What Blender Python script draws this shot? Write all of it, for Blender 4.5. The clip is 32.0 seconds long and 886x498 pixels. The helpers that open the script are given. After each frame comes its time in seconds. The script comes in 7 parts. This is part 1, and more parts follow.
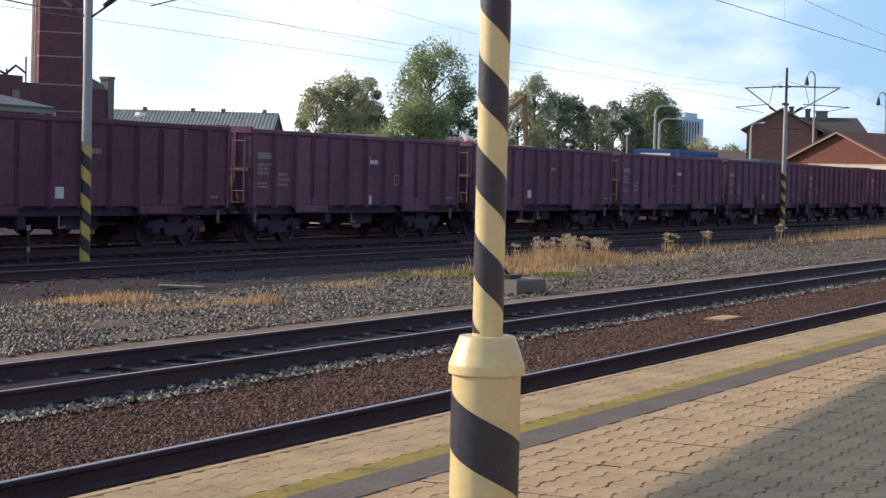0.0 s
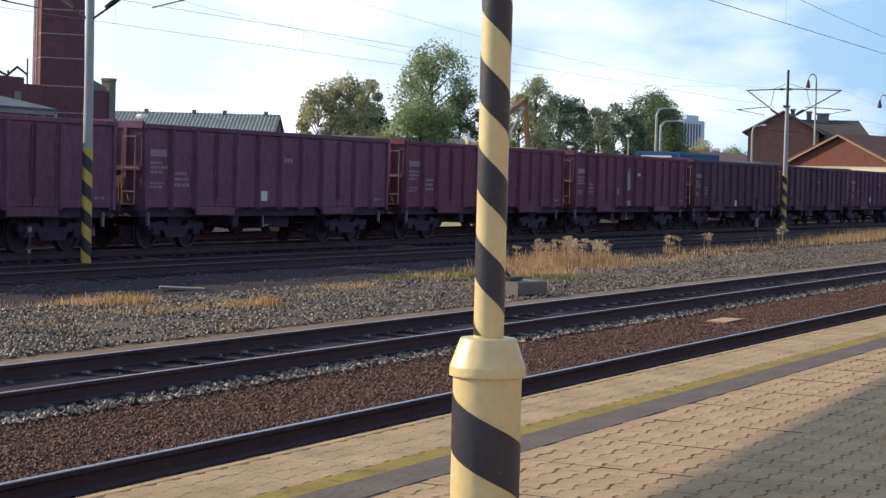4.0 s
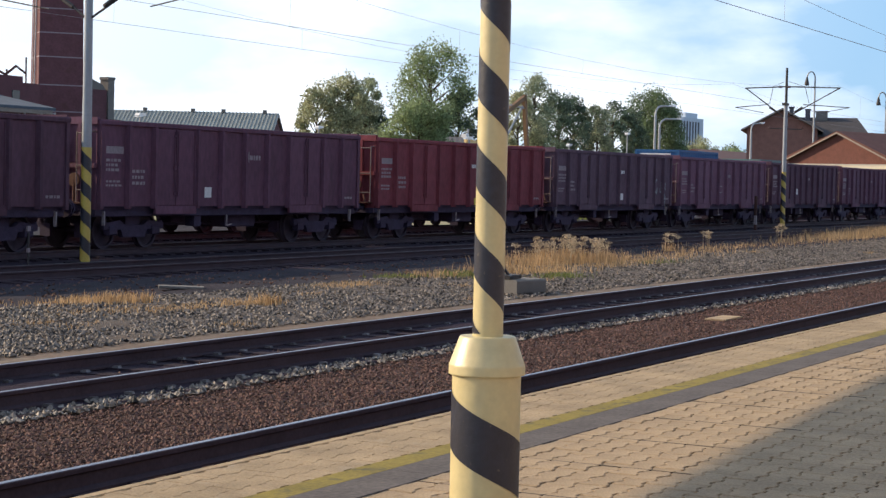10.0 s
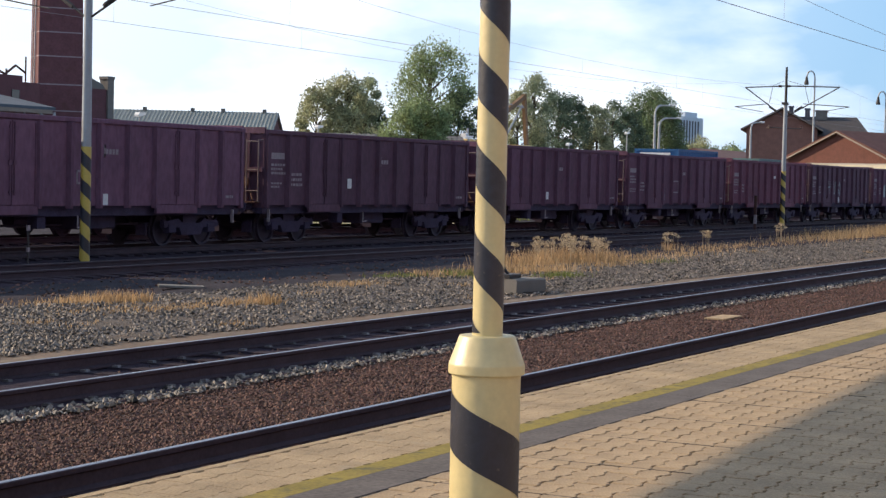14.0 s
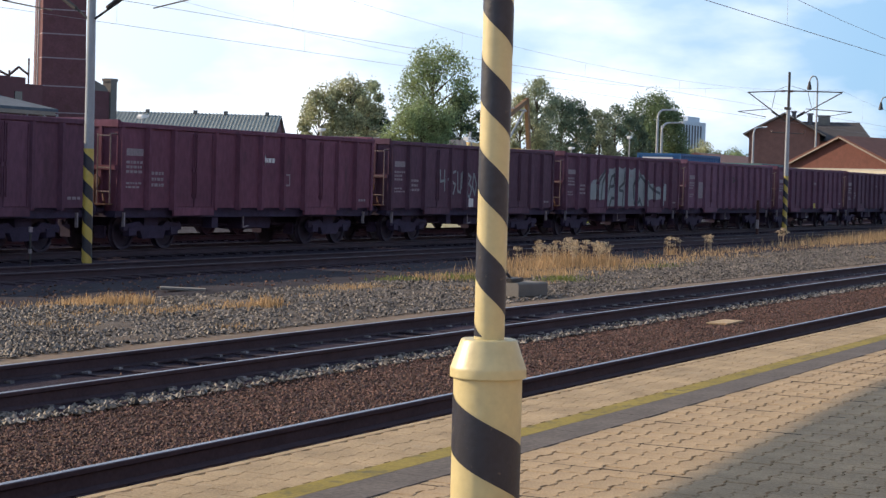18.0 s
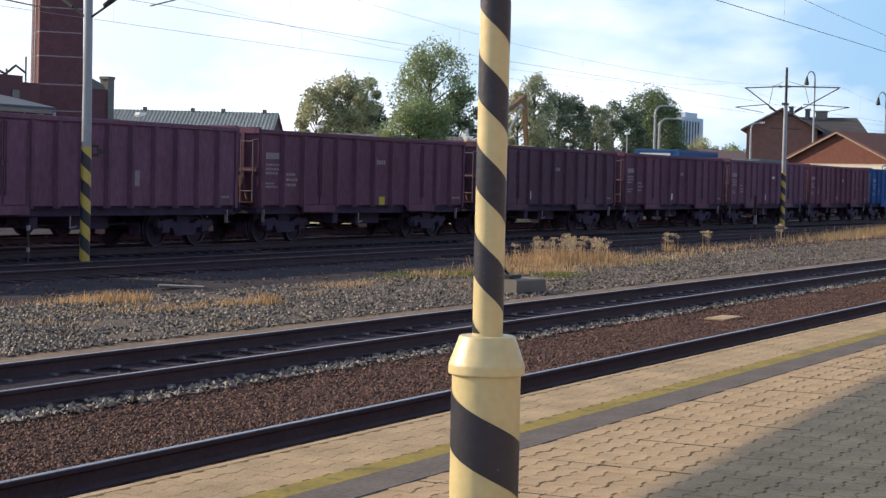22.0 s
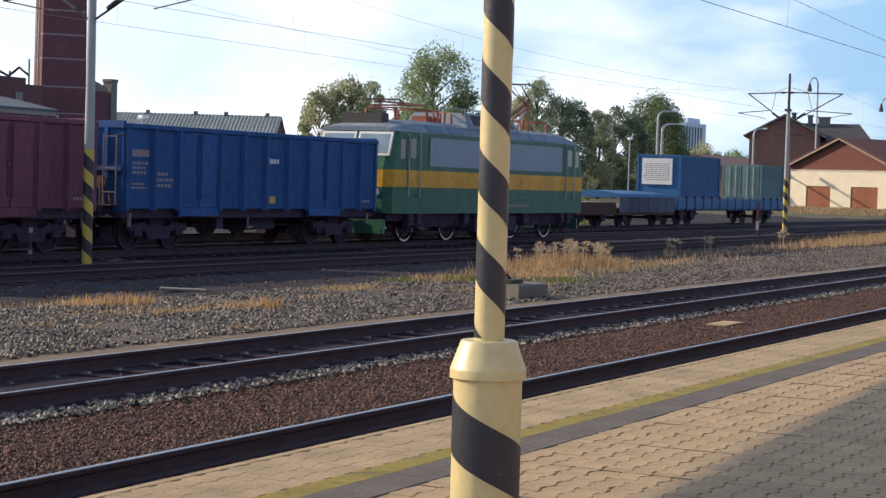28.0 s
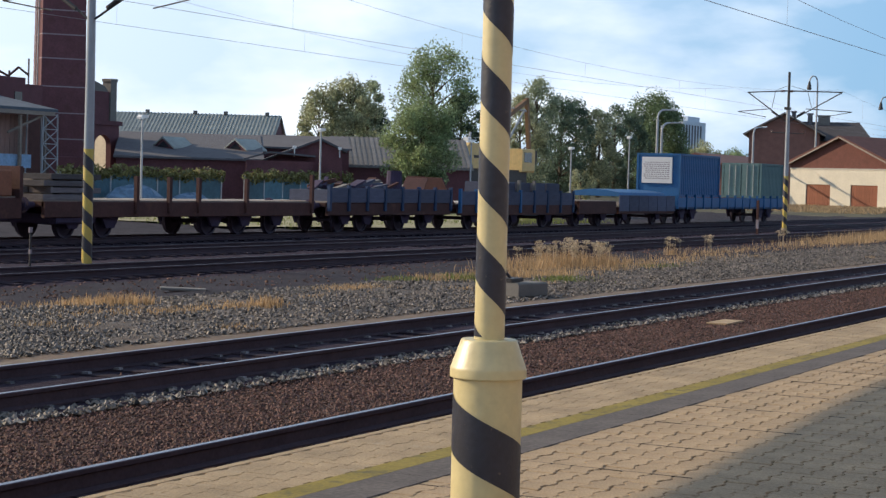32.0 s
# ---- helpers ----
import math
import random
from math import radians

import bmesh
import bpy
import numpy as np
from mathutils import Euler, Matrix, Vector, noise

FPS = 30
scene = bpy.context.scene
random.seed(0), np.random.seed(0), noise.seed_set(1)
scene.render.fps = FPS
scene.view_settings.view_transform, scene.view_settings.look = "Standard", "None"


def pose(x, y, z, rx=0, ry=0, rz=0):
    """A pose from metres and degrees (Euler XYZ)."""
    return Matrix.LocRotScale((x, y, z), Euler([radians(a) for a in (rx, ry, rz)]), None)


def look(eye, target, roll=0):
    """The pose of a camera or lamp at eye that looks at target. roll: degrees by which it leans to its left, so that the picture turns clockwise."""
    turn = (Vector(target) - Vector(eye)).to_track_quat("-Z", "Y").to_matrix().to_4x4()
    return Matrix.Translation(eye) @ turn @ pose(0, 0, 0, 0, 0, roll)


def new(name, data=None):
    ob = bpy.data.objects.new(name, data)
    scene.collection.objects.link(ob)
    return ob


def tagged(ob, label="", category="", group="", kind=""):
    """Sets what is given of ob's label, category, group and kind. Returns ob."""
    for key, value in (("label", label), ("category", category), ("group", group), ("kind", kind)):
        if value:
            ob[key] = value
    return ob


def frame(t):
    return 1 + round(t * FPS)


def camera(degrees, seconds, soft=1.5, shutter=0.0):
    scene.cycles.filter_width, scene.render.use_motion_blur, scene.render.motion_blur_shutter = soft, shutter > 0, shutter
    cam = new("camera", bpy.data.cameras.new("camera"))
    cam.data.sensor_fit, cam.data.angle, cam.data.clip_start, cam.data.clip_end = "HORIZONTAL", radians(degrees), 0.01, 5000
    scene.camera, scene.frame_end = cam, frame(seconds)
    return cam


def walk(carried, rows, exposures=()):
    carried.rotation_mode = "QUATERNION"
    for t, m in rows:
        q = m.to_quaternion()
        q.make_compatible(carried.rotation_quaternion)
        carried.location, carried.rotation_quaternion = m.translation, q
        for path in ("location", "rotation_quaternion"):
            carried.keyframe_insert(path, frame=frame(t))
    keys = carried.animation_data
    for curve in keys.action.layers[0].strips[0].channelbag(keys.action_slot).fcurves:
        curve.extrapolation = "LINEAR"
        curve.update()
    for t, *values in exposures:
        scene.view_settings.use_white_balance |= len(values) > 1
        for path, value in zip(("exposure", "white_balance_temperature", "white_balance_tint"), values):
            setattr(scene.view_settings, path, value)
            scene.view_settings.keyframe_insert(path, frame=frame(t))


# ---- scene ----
DEG = 27.4296
cam = camera(DEG, 32.0, soft=1.4)
EYE = (0.0, 0.0, 1.9752)


def aim(yaw, pitch, roll):
    """The pose of the camera on its stand: it turns, leans and shakes a little, and stays in its place."""
    y, p = radians(yaw), radians(pitch)
    way = Vector((math.cos(y) * math.cos(p), math.sin(y) * math.cos(p), math.sin(p)))
    return look(EYE, Vector(EYE) + way * 10, roll)


PATH = [
    (0, 27.097, -2.213, 1.392),
    (0.5, 27.091, -2.229, 1.330),
    (1, 27.093, -2.226, 1.361),
    (1.5, 27.131, -2.155, 1.514),
    (2, 27.160, -2.112, 1.572),
    (2.5, 27.162, -2.111, 1.576),
    (3, 27.156, -2.113, 1.569),
    (3.5, 27.148, -2.116, 1.520),
    (5.5, 27.093, -2.231, 1.353),
    (6, 27.116, -2.193, 1.372),
    (6.5, 27.138, -2.147, 1.497),
    (7, 27.162, -2.098, 1.632),
    (7.5, 27.120, -2.190, 1.411),
    (8, 27.095, -2.224, 1.367),
    (8.5, 27.093, -2.228, 1.363),
    (9, 27.091, -2.231, 1.332),
    (9.5, 27.099, -2.212, 1.402),
    (10, 27.103, -2.202, 1.359),
    (10.5, 27.091, -2.233, 1.310),
    (11, 27.095, -2.230, 1.347),
    (11.5, 27.091, -2.233, 1.310),
    (12, 27.095, -2.230, 1.347),
    (12.5, 27.148, -2.128, 1.529),
    (13, 27.084, -2.236, 1.330),
    (13.5, 27.116, -2.186, 1.431),
    (14, 27.093, -2.223, 1.355),
    (14.5, 27.089, -2.236, 1.322),
    (16.5, 27.095, -2.230, 1.347),
    (17, 27.155, -2.136, 1.549),
    (17.5, 27.156, -2.125, 1.520),
    (18, 27.161, -2.115, 1.599),
    (18.5, 27.163, -2.085, 1.684),
    (19, 27.166, -2.090, 1.613),
    (19.5, 27.165, -2.090, 1.615),
    (20, 27.162, -2.091, 1.608),
    (20.5, 27.161, -2.094, 1.623),
    (21, 27.161, -2.094, 1.623),
    (21.5, 27.162, -2.112, 1.575),
    (22, 27.095, -2.215, 1.388),
    (22.5, 27.158, -2.112, 1.567),
    (23, 27.161, -2.094, 1.623),
    (23.5, 27.160, -2.112, 1.572),
    (24, 27.137, -2.131, 1.561),
    (24.5, 27.161, -2.094, 1.623),
    (25, 27.161, -2.094, 1.623),
    (25.5, 27.155, -2.111, 1.554),
    (27.5, 27.162, -2.090, 1.617),
    (28, 27.165, -2.081, 1.681),
    (28.5, 27.167, -2.075, 1.654),
    (29, 27.170, -2.069, 1.645),
    (29.5, 27.178, -2.079, 1.716),
    (30, 27.171, -2.071, 1.664),
    (30.5, 27.163, -2.092, 1.615),
    (31, 27.162, -2.092, 1.619),
    (31.5, 27.162, -2.092, 1.619),
    (32, 27.162, -2.111, 1.576),
]
# the clip's camera dims its picture a little once the dark train has gone
LIGHT = [(0, 0.13, 6380), (26.5, 0.13, 6380), (28.0, 0.1, 6360), (29.5, 0.03, 6270), (31.0, -0.08, 6150), (32.0, -0.1, 6130)]
walk(cam, [(t, aim(a, b, c)) for t, a, b, c in PATH], [(t, e, k, 15 - (6480 - k) / 100) for t, e, k in LIGHT])

# ---- light ----
SUN_SIDE, SUN_UP = 79.0, 24.3    # degrees off the tracks, towards the far side, and above the horizon
to_sun = Vector((-math.cos(radians(SUN_SIDE)) * math.cos(radians(SUN_UP)), math.sin(radians(SUN_SIDE)) * math.cos(radians(SUN_UP)), math.sin(radians(SUN_UP))))
sun = new("sun", bpy.data.lights.new("sun", "SUN"))
sun.data.energy, sun.data.angle, sun.data.color = 5.0, radians(0.5), (1.0, 0.79, 0.52)
sun.matrix_basis = look(to_sun * 50, (0, 0, 0))
world = bpy.data.worlds.new("world")
scene.world = world
world.use_nodes = True


def make_sky():
    nt = world.node_tree
    nt.nodes.clear()
    n = nt.nodes.new
    out, bg, sky = n("ShaderNodeOutputWorld"), n("ShaderNodeBackground"), n("ShaderNodeTexSky")
    sky.sky_type, sky.sun_disc = "NISHITA", False
    sky.sun_elevation, sky.sun_rotation = radians(SUN_UP), math.atan2(to_sun.x, to_sun.y)
    sky.air_density, sky.dust_density, sky.ozone_density = 1.0, 0.1, 4.0
    # thin bright haze over the blue, then white clouds
    haze = n("ShaderNodeMix")
    haze.data_type = "RGBA"
    haze.inputs["B"].default_value = (4.3, 7.4, 10.6, 1)
    co, mp = n("ShaderNodeTexCoord"), n("ShaderNodeMapping")
    up, low = n("ShaderNodeSeparateXYZ"), n("ShaderNodeMapRange")
    low.inputs["From Min"].default_value, low.inputs["From Max"].default_value = 0.1, 0.45
    low.inputs["To Min"].default_value, low.inputs["To Max"].default_value = 0.78, 0.24
    thin = n("ShaderNodeMath")
    thin.operation = "MULTIPLY"
    # the haze whitens towards the sun
    dot, near, pale = n("ShaderNodeVectorMath"), n("ShaderNodeMapRange"), n("ShaderNodeMix")
    dot.operation, pale.data_type = "DOT_PRODUCT", "RGBA"
    dot.inputs[1].default_value = to_sun
    near.inputs["From Min"].default_value, near.inputs["From Max"].default_value = 0.08, 0.5
    near.inputs["To Min"].default_value, near.inputs["To Max"].default_value = 0.0, 0.9
    pale.inputs["B"].default_value = (12.8, 13.8, 14.2, 1)
    glow = n("ShaderNodeMath")
    glow.operation = "MULTIPLY"
    mp.inputs["Scale"].default_value = (3.0, 3.0, 8.0)
    mp.inputs["Location"].default_value = (1.3, 0.4, 0.2)
    no, ramp, mix = n("ShaderNodeTexNoise"), n("ShaderNodeValToRGB"), n("ShaderNodeMix")
    no.inputs["Scale"].default_value, no.inputs["Detail"].default_value, no.inputs["Roughness"].default_value = 1.7, 7.0, 0.5
    ramp.color_ramp.elements[0].position, ramp.color_ramp.elements[1].position = 0.455, 0.675
    mix.data_type = "RGBA"
    mix.inputs["B"].default_value = (15.5, 15.6, 15.8, 1)
    bg.inputs["Strength"].default_value = 0.09
    k = nt.links.new
    k(co.outputs["Generated"], mp.inputs["Vector"])
    k(mp.outputs["Vector"], no.inputs["Vector"])
    k(no.outputs["Fac"], ramp.inputs["Fac"])
    k(co.outputs["Generated"], up.inputs["Vector"])
    k(up.outputs["Z"], low.inputs["Value"])
    k(low.outputs["Result"], haze.inputs["Factor"])
    k(ramp.outputs["Color"], thin.inputs[0])
    k(low.outputs["Result"], thin.inputs[1])
    k(thin.outputs[0], mix.inputs["Factor"])
    k(sky.outputs["Color"], haze.inputs["A"])
    k(co.outputs["Generated"], dot.inputs[0])
    k(dot.outputs["Value"], near.inputs["Value"])
    k(near.outputs["Result"], glow.inputs[0])
    k(low.outputs["Result"], glow.inputs[1])
    k(glow.outputs[0], pale.inputs["Factor"])
    k(haze.outputs["Result"], pale.inputs["A"])
    k(pale.outputs["Result"], mix.inputs["A"])
    k(mix.outputs["Result"], bg.inputs["Color"])
    k(bg.outputs["Background"], out.inputs["Surface"])


make_sky()


# ---- materials ----
def mat(name, col, rough=0.8, metal=0.0, var=0.25, size=3.0, fine=40.0, bump=0.0, spot=None, spots=0.55, spot_size=1.5, piece=0.0, stretch=(1, 1, 1), gloss=0.5):
    """A surface with broad and fine variation; spot: a second colour in patches (rust, dirt, moss); piece: how far the shade varies from object to object."""
    m = bpy.data.materials.new(name)
    m.use_nodes = True
    nt = m.node_tree
    n, k = nt.nodes.new, nt.links.new
    b = nt.nodes["Principled BSDF"]
    b.inputs["Roughness"].default_value, b.inputs["Metallic"].default_value = rough, metal
    b.inputs["Specular IOR Level"].default_value = gloss
    co, mp = n("ShaderNodeTexCoord"), n("ShaderNodeMapping")
    mp.inputs["Scale"].default_value = stretch
    k(co.outputs["Object"], mp.inputs["Vector"])
    big, small = n("ShaderNodeTexNoise"), n("ShaderNodeTexNoise")
    big.inputs["Scale"].default_value, big.inputs["Detail"].default_value = 1.0 / size * 2.0, 5.0
    small.inputs["Scale"].default_value, small.inputs["Detail"].default_value = fine, 3.0
    k(mp.outputs["Vector"], big.inputs["Vector"])
    k(mp.outputs["Vector"], small.inputs["Vector"])
    hsv = n("ShaderNodeHueSaturation")
    hsv.inputs["Color"].default_value = (*col, 1)
    add = n("ShaderNodeMath")
    add.operation = "ADD"
    k(big.outputs["Fac"], add.inputs[0])
    k(small.outputs["Fac"], add.inputs[1])
    rng = n("ShaderNodeMapRange")
    rng.inputs["From Min"].default_value, rng.inputs["From Max"].default_value = 0.6, 1.4
    rng.inputs["To Min"].default_value, rng.inputs["To Max"].default_value = 1 - var, 1 + var
    k(add.outputs[0], rng.inputs["Value"])
    value = rng.outputs["Result"]
    if piece:
        info, pr, mul = n("ShaderNodeObjectInfo"), n("ShaderNodeMapRange"), n("ShaderNodeMath")
        mul.operation = "MULTIPLY"
        pr.inputs["To Min"].default_value, pr.inputs["To Max"].default_value = 1 - piece, 1 + piece
        k(info.outputs["Random"], pr.inputs["Value"])
        k(pr.outputs["Result"], mul.inputs[0])
        k(value, mul.inputs[1])
        value = mul.outputs[0]
    k(value, hsv.inputs["Value"])
    colour = hsv.outputs["Color"]
    if spot:
        sp, ramp, mix = n("ShaderNodeTexNoise"), n("ShaderNodeValToRGB"), n("ShaderNodeMix")
        sp.inputs["Scale"].default_value, sp.inputs["Detail"].default_value, sp.inputs["Roughness"].default_value = 1.0 / spot_size * 2, 8.0, 0.65
        ramp.color_ramp.elements[0].position, ramp.color_ramp.elements[1].position = spots, spots + 0.12
        mix.data_type = "RGBA"
        mix.inputs["B"].default_value = (*spot, 1)
        k(mp.outputs["Vector"], sp.inputs["Vector"])
        k(sp.outputs["Fac"], ramp.inputs["Fac"])
        k(ramp.outputs["Color"], mix.inputs["Factor"])
        k(colour, mix.inputs["A"])
        colour = mix.outputs["Result"]
    k(colour, b.inputs["Base Color"])
    if bump:
        bp = n("ShaderNodeBump")
        bp.inputs["Strength"].default_value, bp.inputs["Distance"].default_value = 0.8, bump
        k(small.outputs["Fac"], bp.inputs["Height"])
        k(bp.outputs["Normal"], b.inputs["Normal"])
    return m


def island(m, amount):
    """Lets the shade of m vary from stone to stone or leaf to leaf within one mesh."""
    nt = m.node_tree
    n, k = nt.nodes.new, nt.links.new
    b = nt.nodes["Principled BSDF"]
    old = b.inputs["Base Color"].links[0].from_socket
    geo, rng, hsv = n("ShaderNodeNewGeometry"), n("ShaderNodeMapRange"), n("ShaderNodeHueSaturation")
    rng.inputs["To Min"].default_value, rng.inputs["To Max"].default_value = 1 - amount, 1 + amount
    k(geo.outputs["Random Per Island"], rng.inputs["Value"])
    k(rng.outputs["Result"], hsv.inputs["Value"])
    k(old, hsv.inputs["Color"])
    k(hsv.outputs["Color"], b.inputs["Base Color"])
    return m


M_DIRT = mat("dirt", (0.16, 0.115, 0.085), 0.95, var=0.35, size=2.5, fine=14, bump=0.03, spot=(0.24, 0.2, 0.15), spots=0.55, spot_size=1.2)
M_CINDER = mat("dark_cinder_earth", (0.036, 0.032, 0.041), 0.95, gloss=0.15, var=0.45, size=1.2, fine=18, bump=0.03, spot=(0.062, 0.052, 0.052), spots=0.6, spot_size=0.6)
# violet cast of ballast, rails, sleepers: lens veil put into the colour
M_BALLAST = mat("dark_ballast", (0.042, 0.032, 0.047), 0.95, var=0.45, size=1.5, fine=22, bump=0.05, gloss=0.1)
M_BROWN = mat("brown_gravel", (0.085, 0.045, 0.036), 0.95, var=0.45, size=0.8, fine=26, bump=0.05, spot=(0.13, 0.08, 0.06), spots=0.56, spot_size=0.12)
M_GREY = mat("grey_gravel", (0.085, 0.07, 0.062), 0.95, var=0.4, size=1.2, fine=20, bump=0.05, spot=(0.115, 0.085, 0.066), spots=0.5, spot_size=0.7)
M_STONE = island(mat("ballast_stone", (0.152, 0.13, 0.112), 0.6, var=0.3, size=0.3, fine=30, gloss=0.4), 0.92)
M_RIDGE = island(mat("pale_ballast_stone", (0.175, 0.155, 0.135), 0.6, var=0.3, size=0.3, fine=30, gloss=0.4), 0.96)
M_BSTONE = island(mat("brown_stone", (0.112, 0.058, 0.046), 0.8, var=0.25, size=0.3, fine=30), 0.65)
M_FIELD = mat("far_ground", (0.085, 0.08, 0.045), 0.95, var=0.4, size=9, fine=5, bump=0.04, spot=(0.15, 0.12, 0.075), spots=0.56, spot_size=8)
M_TRODDEN = mat("pale_dry_earth", (0.3, 0.27, 0.16), 0.95, var=0.35, size=2.5, fine=6, bump=0.03, spot=(0.2, 0.2, 0.09), spots=0.54, spot_size=2.5)
M_RAIL = mat("rail_steel", (0.066, 0.046, 0.058), 0.75, 0.0, gloss=0.25, var=0.3, size=0.6, fine=30)
M_HEAD = mat("rail_head", (0.36, 0.36, 0.4), 0.4, 1.0, var=0.12, size=0.8, fine=60)
M_SLEEPER = mat("sleeper", (0.047, 0.036, 0.046), 0.95, gloss=0.1, var=0.3, size=0.5, fine=30, bump=0.01, piece=0.2)
M_CLIP = mat("worn_rail_clip", (0.16, 0.15, 0.155), 0.5, 0.3, var=0.4, size=0.2, fine=20, piece=0.6)
M_TAN = mat("tan_concrete", (0.385, 0.28, 0.17), 0.9, var=0.42, size=1.0, fine=75, bump=0.006, piece=0.09, spot=(0.36, 0.27, 0.18), spots=0.6, spot_size=0.6)
M_JOINT = mat("paving_joint", (0.085, 0.066, 0.05), 0.95, var=0.3)
M_LINE = mat("yellow_line_paint", (0.24, 0.185, 0.03), 0.9, var=0.35, size=0.7, fine=40, spot=(0.11, 0.095, 0.04), spots=0.52, spot_size=0.25)
M_HEADDULL = mat("dull_rail_head", (0.1, 0.09, 0.1), 0.5, 0.7, var=0.2, size=0.8, fine=40)
M_STRIP = mat("dark_concrete_strip", (0.105, 0.09, 0.084), 0.9, var=0.5, size=0.7, fine=35, bump=0.004, spot=(0.2, 0.16, 0.11), spots=0.6, spot_size=0.25)
M_EDGE = mat("platform_edge_concrete", (0.37, 0.275, 0.165), 0.9, var=0.45, size=0.7, fine=70, bump=0.006, spot=(0.36, 0.29, 0.2), spots=0.58, spot_size=0.5, piece=0.06)
M_CREAM = mat("cream_paint", (0.62, 0.525, 0.265), 0.43, gloss=1.0, var=0.12, size=0.3, fine=30, bump=0.002, spot=(0.4, 0.31, 0.15), spots=0.72, spot_size=0.1)
M_BLACK = mat("black_paint", (0.021, 0.023, 0.038), 0.43, gloss=0.6, var=0.35, size=0.3, fine=40, bump=0.002, spot=(0.17, 0.15, 0.11), spots=0.64, spot_size=0.07)
M_YELLOW = mat("mast_yellow", (0.55, 0.4, 0.06), 0.43, gloss=1.0, var=0.15, size=0.5, fine=30)
M_GALV = mat("galvanised_steel", (0.38, 0.4, 0.43), 0.55, 0.3, var=0.15, size=0.8, fine=30)
M_MAST = mat("pale_mast_paint", (0.33, 0.35, 0.38), 0.42, 0.3, var=0.15, size=0.8, fine=30)
M_DARKST = mat("dark_steel", (0.06, 0.055, 0.055), 0.6, 0.3, var=0.2, size=0.5, fine=30)
M_WIRE = mat("wire", (0.3, 0.29, 0.29), 0.6, 0.1, var=0.1)
M_INSUL = mat("insulator", (0.13, 0.06, 0.045), 0.3, var=0.1)
# grime, with lens veil put into its violet cast
M_UNDER = mat("underframe_grime", (0.05, 0.036, 0.074), 0.9, var=0.35, size=0.6, fine=20, bump=0.004)
M_WHEEL = mat("wheel_steel", (0.05, 0.038, 0.062), 0.7, 0.2, var=0.3, size=0.3, fine=30)
M_TYRE = mat("bright_tyre", (0.7, 0.68, 0.64), 0.4, 0.5, var=0.1)
M_WHITE = mat("white_paint", (0.72, 0.72, 0.72), 0.6, var=0.1, size=0.2, fine=30)
M_FADED = mat("faded_white_marking", (0.3, 0.25, 0.27), 0.7, var=0.3, size=0.2, fine=25)
M_GRAFF = mat("grey_white_graffiti", (0.27, 0.3, 0.31), 0.6, var=0.2, size=0.5, fine=20)
M_GRAFFDK = mat("dark_graffiti", (0.05, 0.06, 0.075), 0.6, var=0.2, size=0.5, fine=20)
M_MARKY = mat("yellow_marking", (0.6, 0.45, 0.06), 0.6, var=0.1)
M_RUSTOR = mat("orange_rust", (0.12, 0.055, 0.042), 0.85, var=0.3, size=0.3, fine=30)
M_LADDER = mat("rusty_pale_ladder", (0.2, 0.15, 0.15), 0.8, var=0.3, size=0.4, fine=20)
M_CONC = mat("weathered_concrete", (0.19, 0.178, 0.165), 0.9, var=0.2, size=0.6, fine=40, bump=0.006)
M_GLASS = bpy.data.materials.new("window_glass")
M_GLASS.use_nodes = True
M_GLASS.node_tree.nodes["Principled BSDF"].inputs["Base Color"].default_value = (0.03, 0.035, 0.04, 1)
M_GLASS.node_tree.nodes["Principled BSDF"].inputs["Roughness"].default_value = 0.06


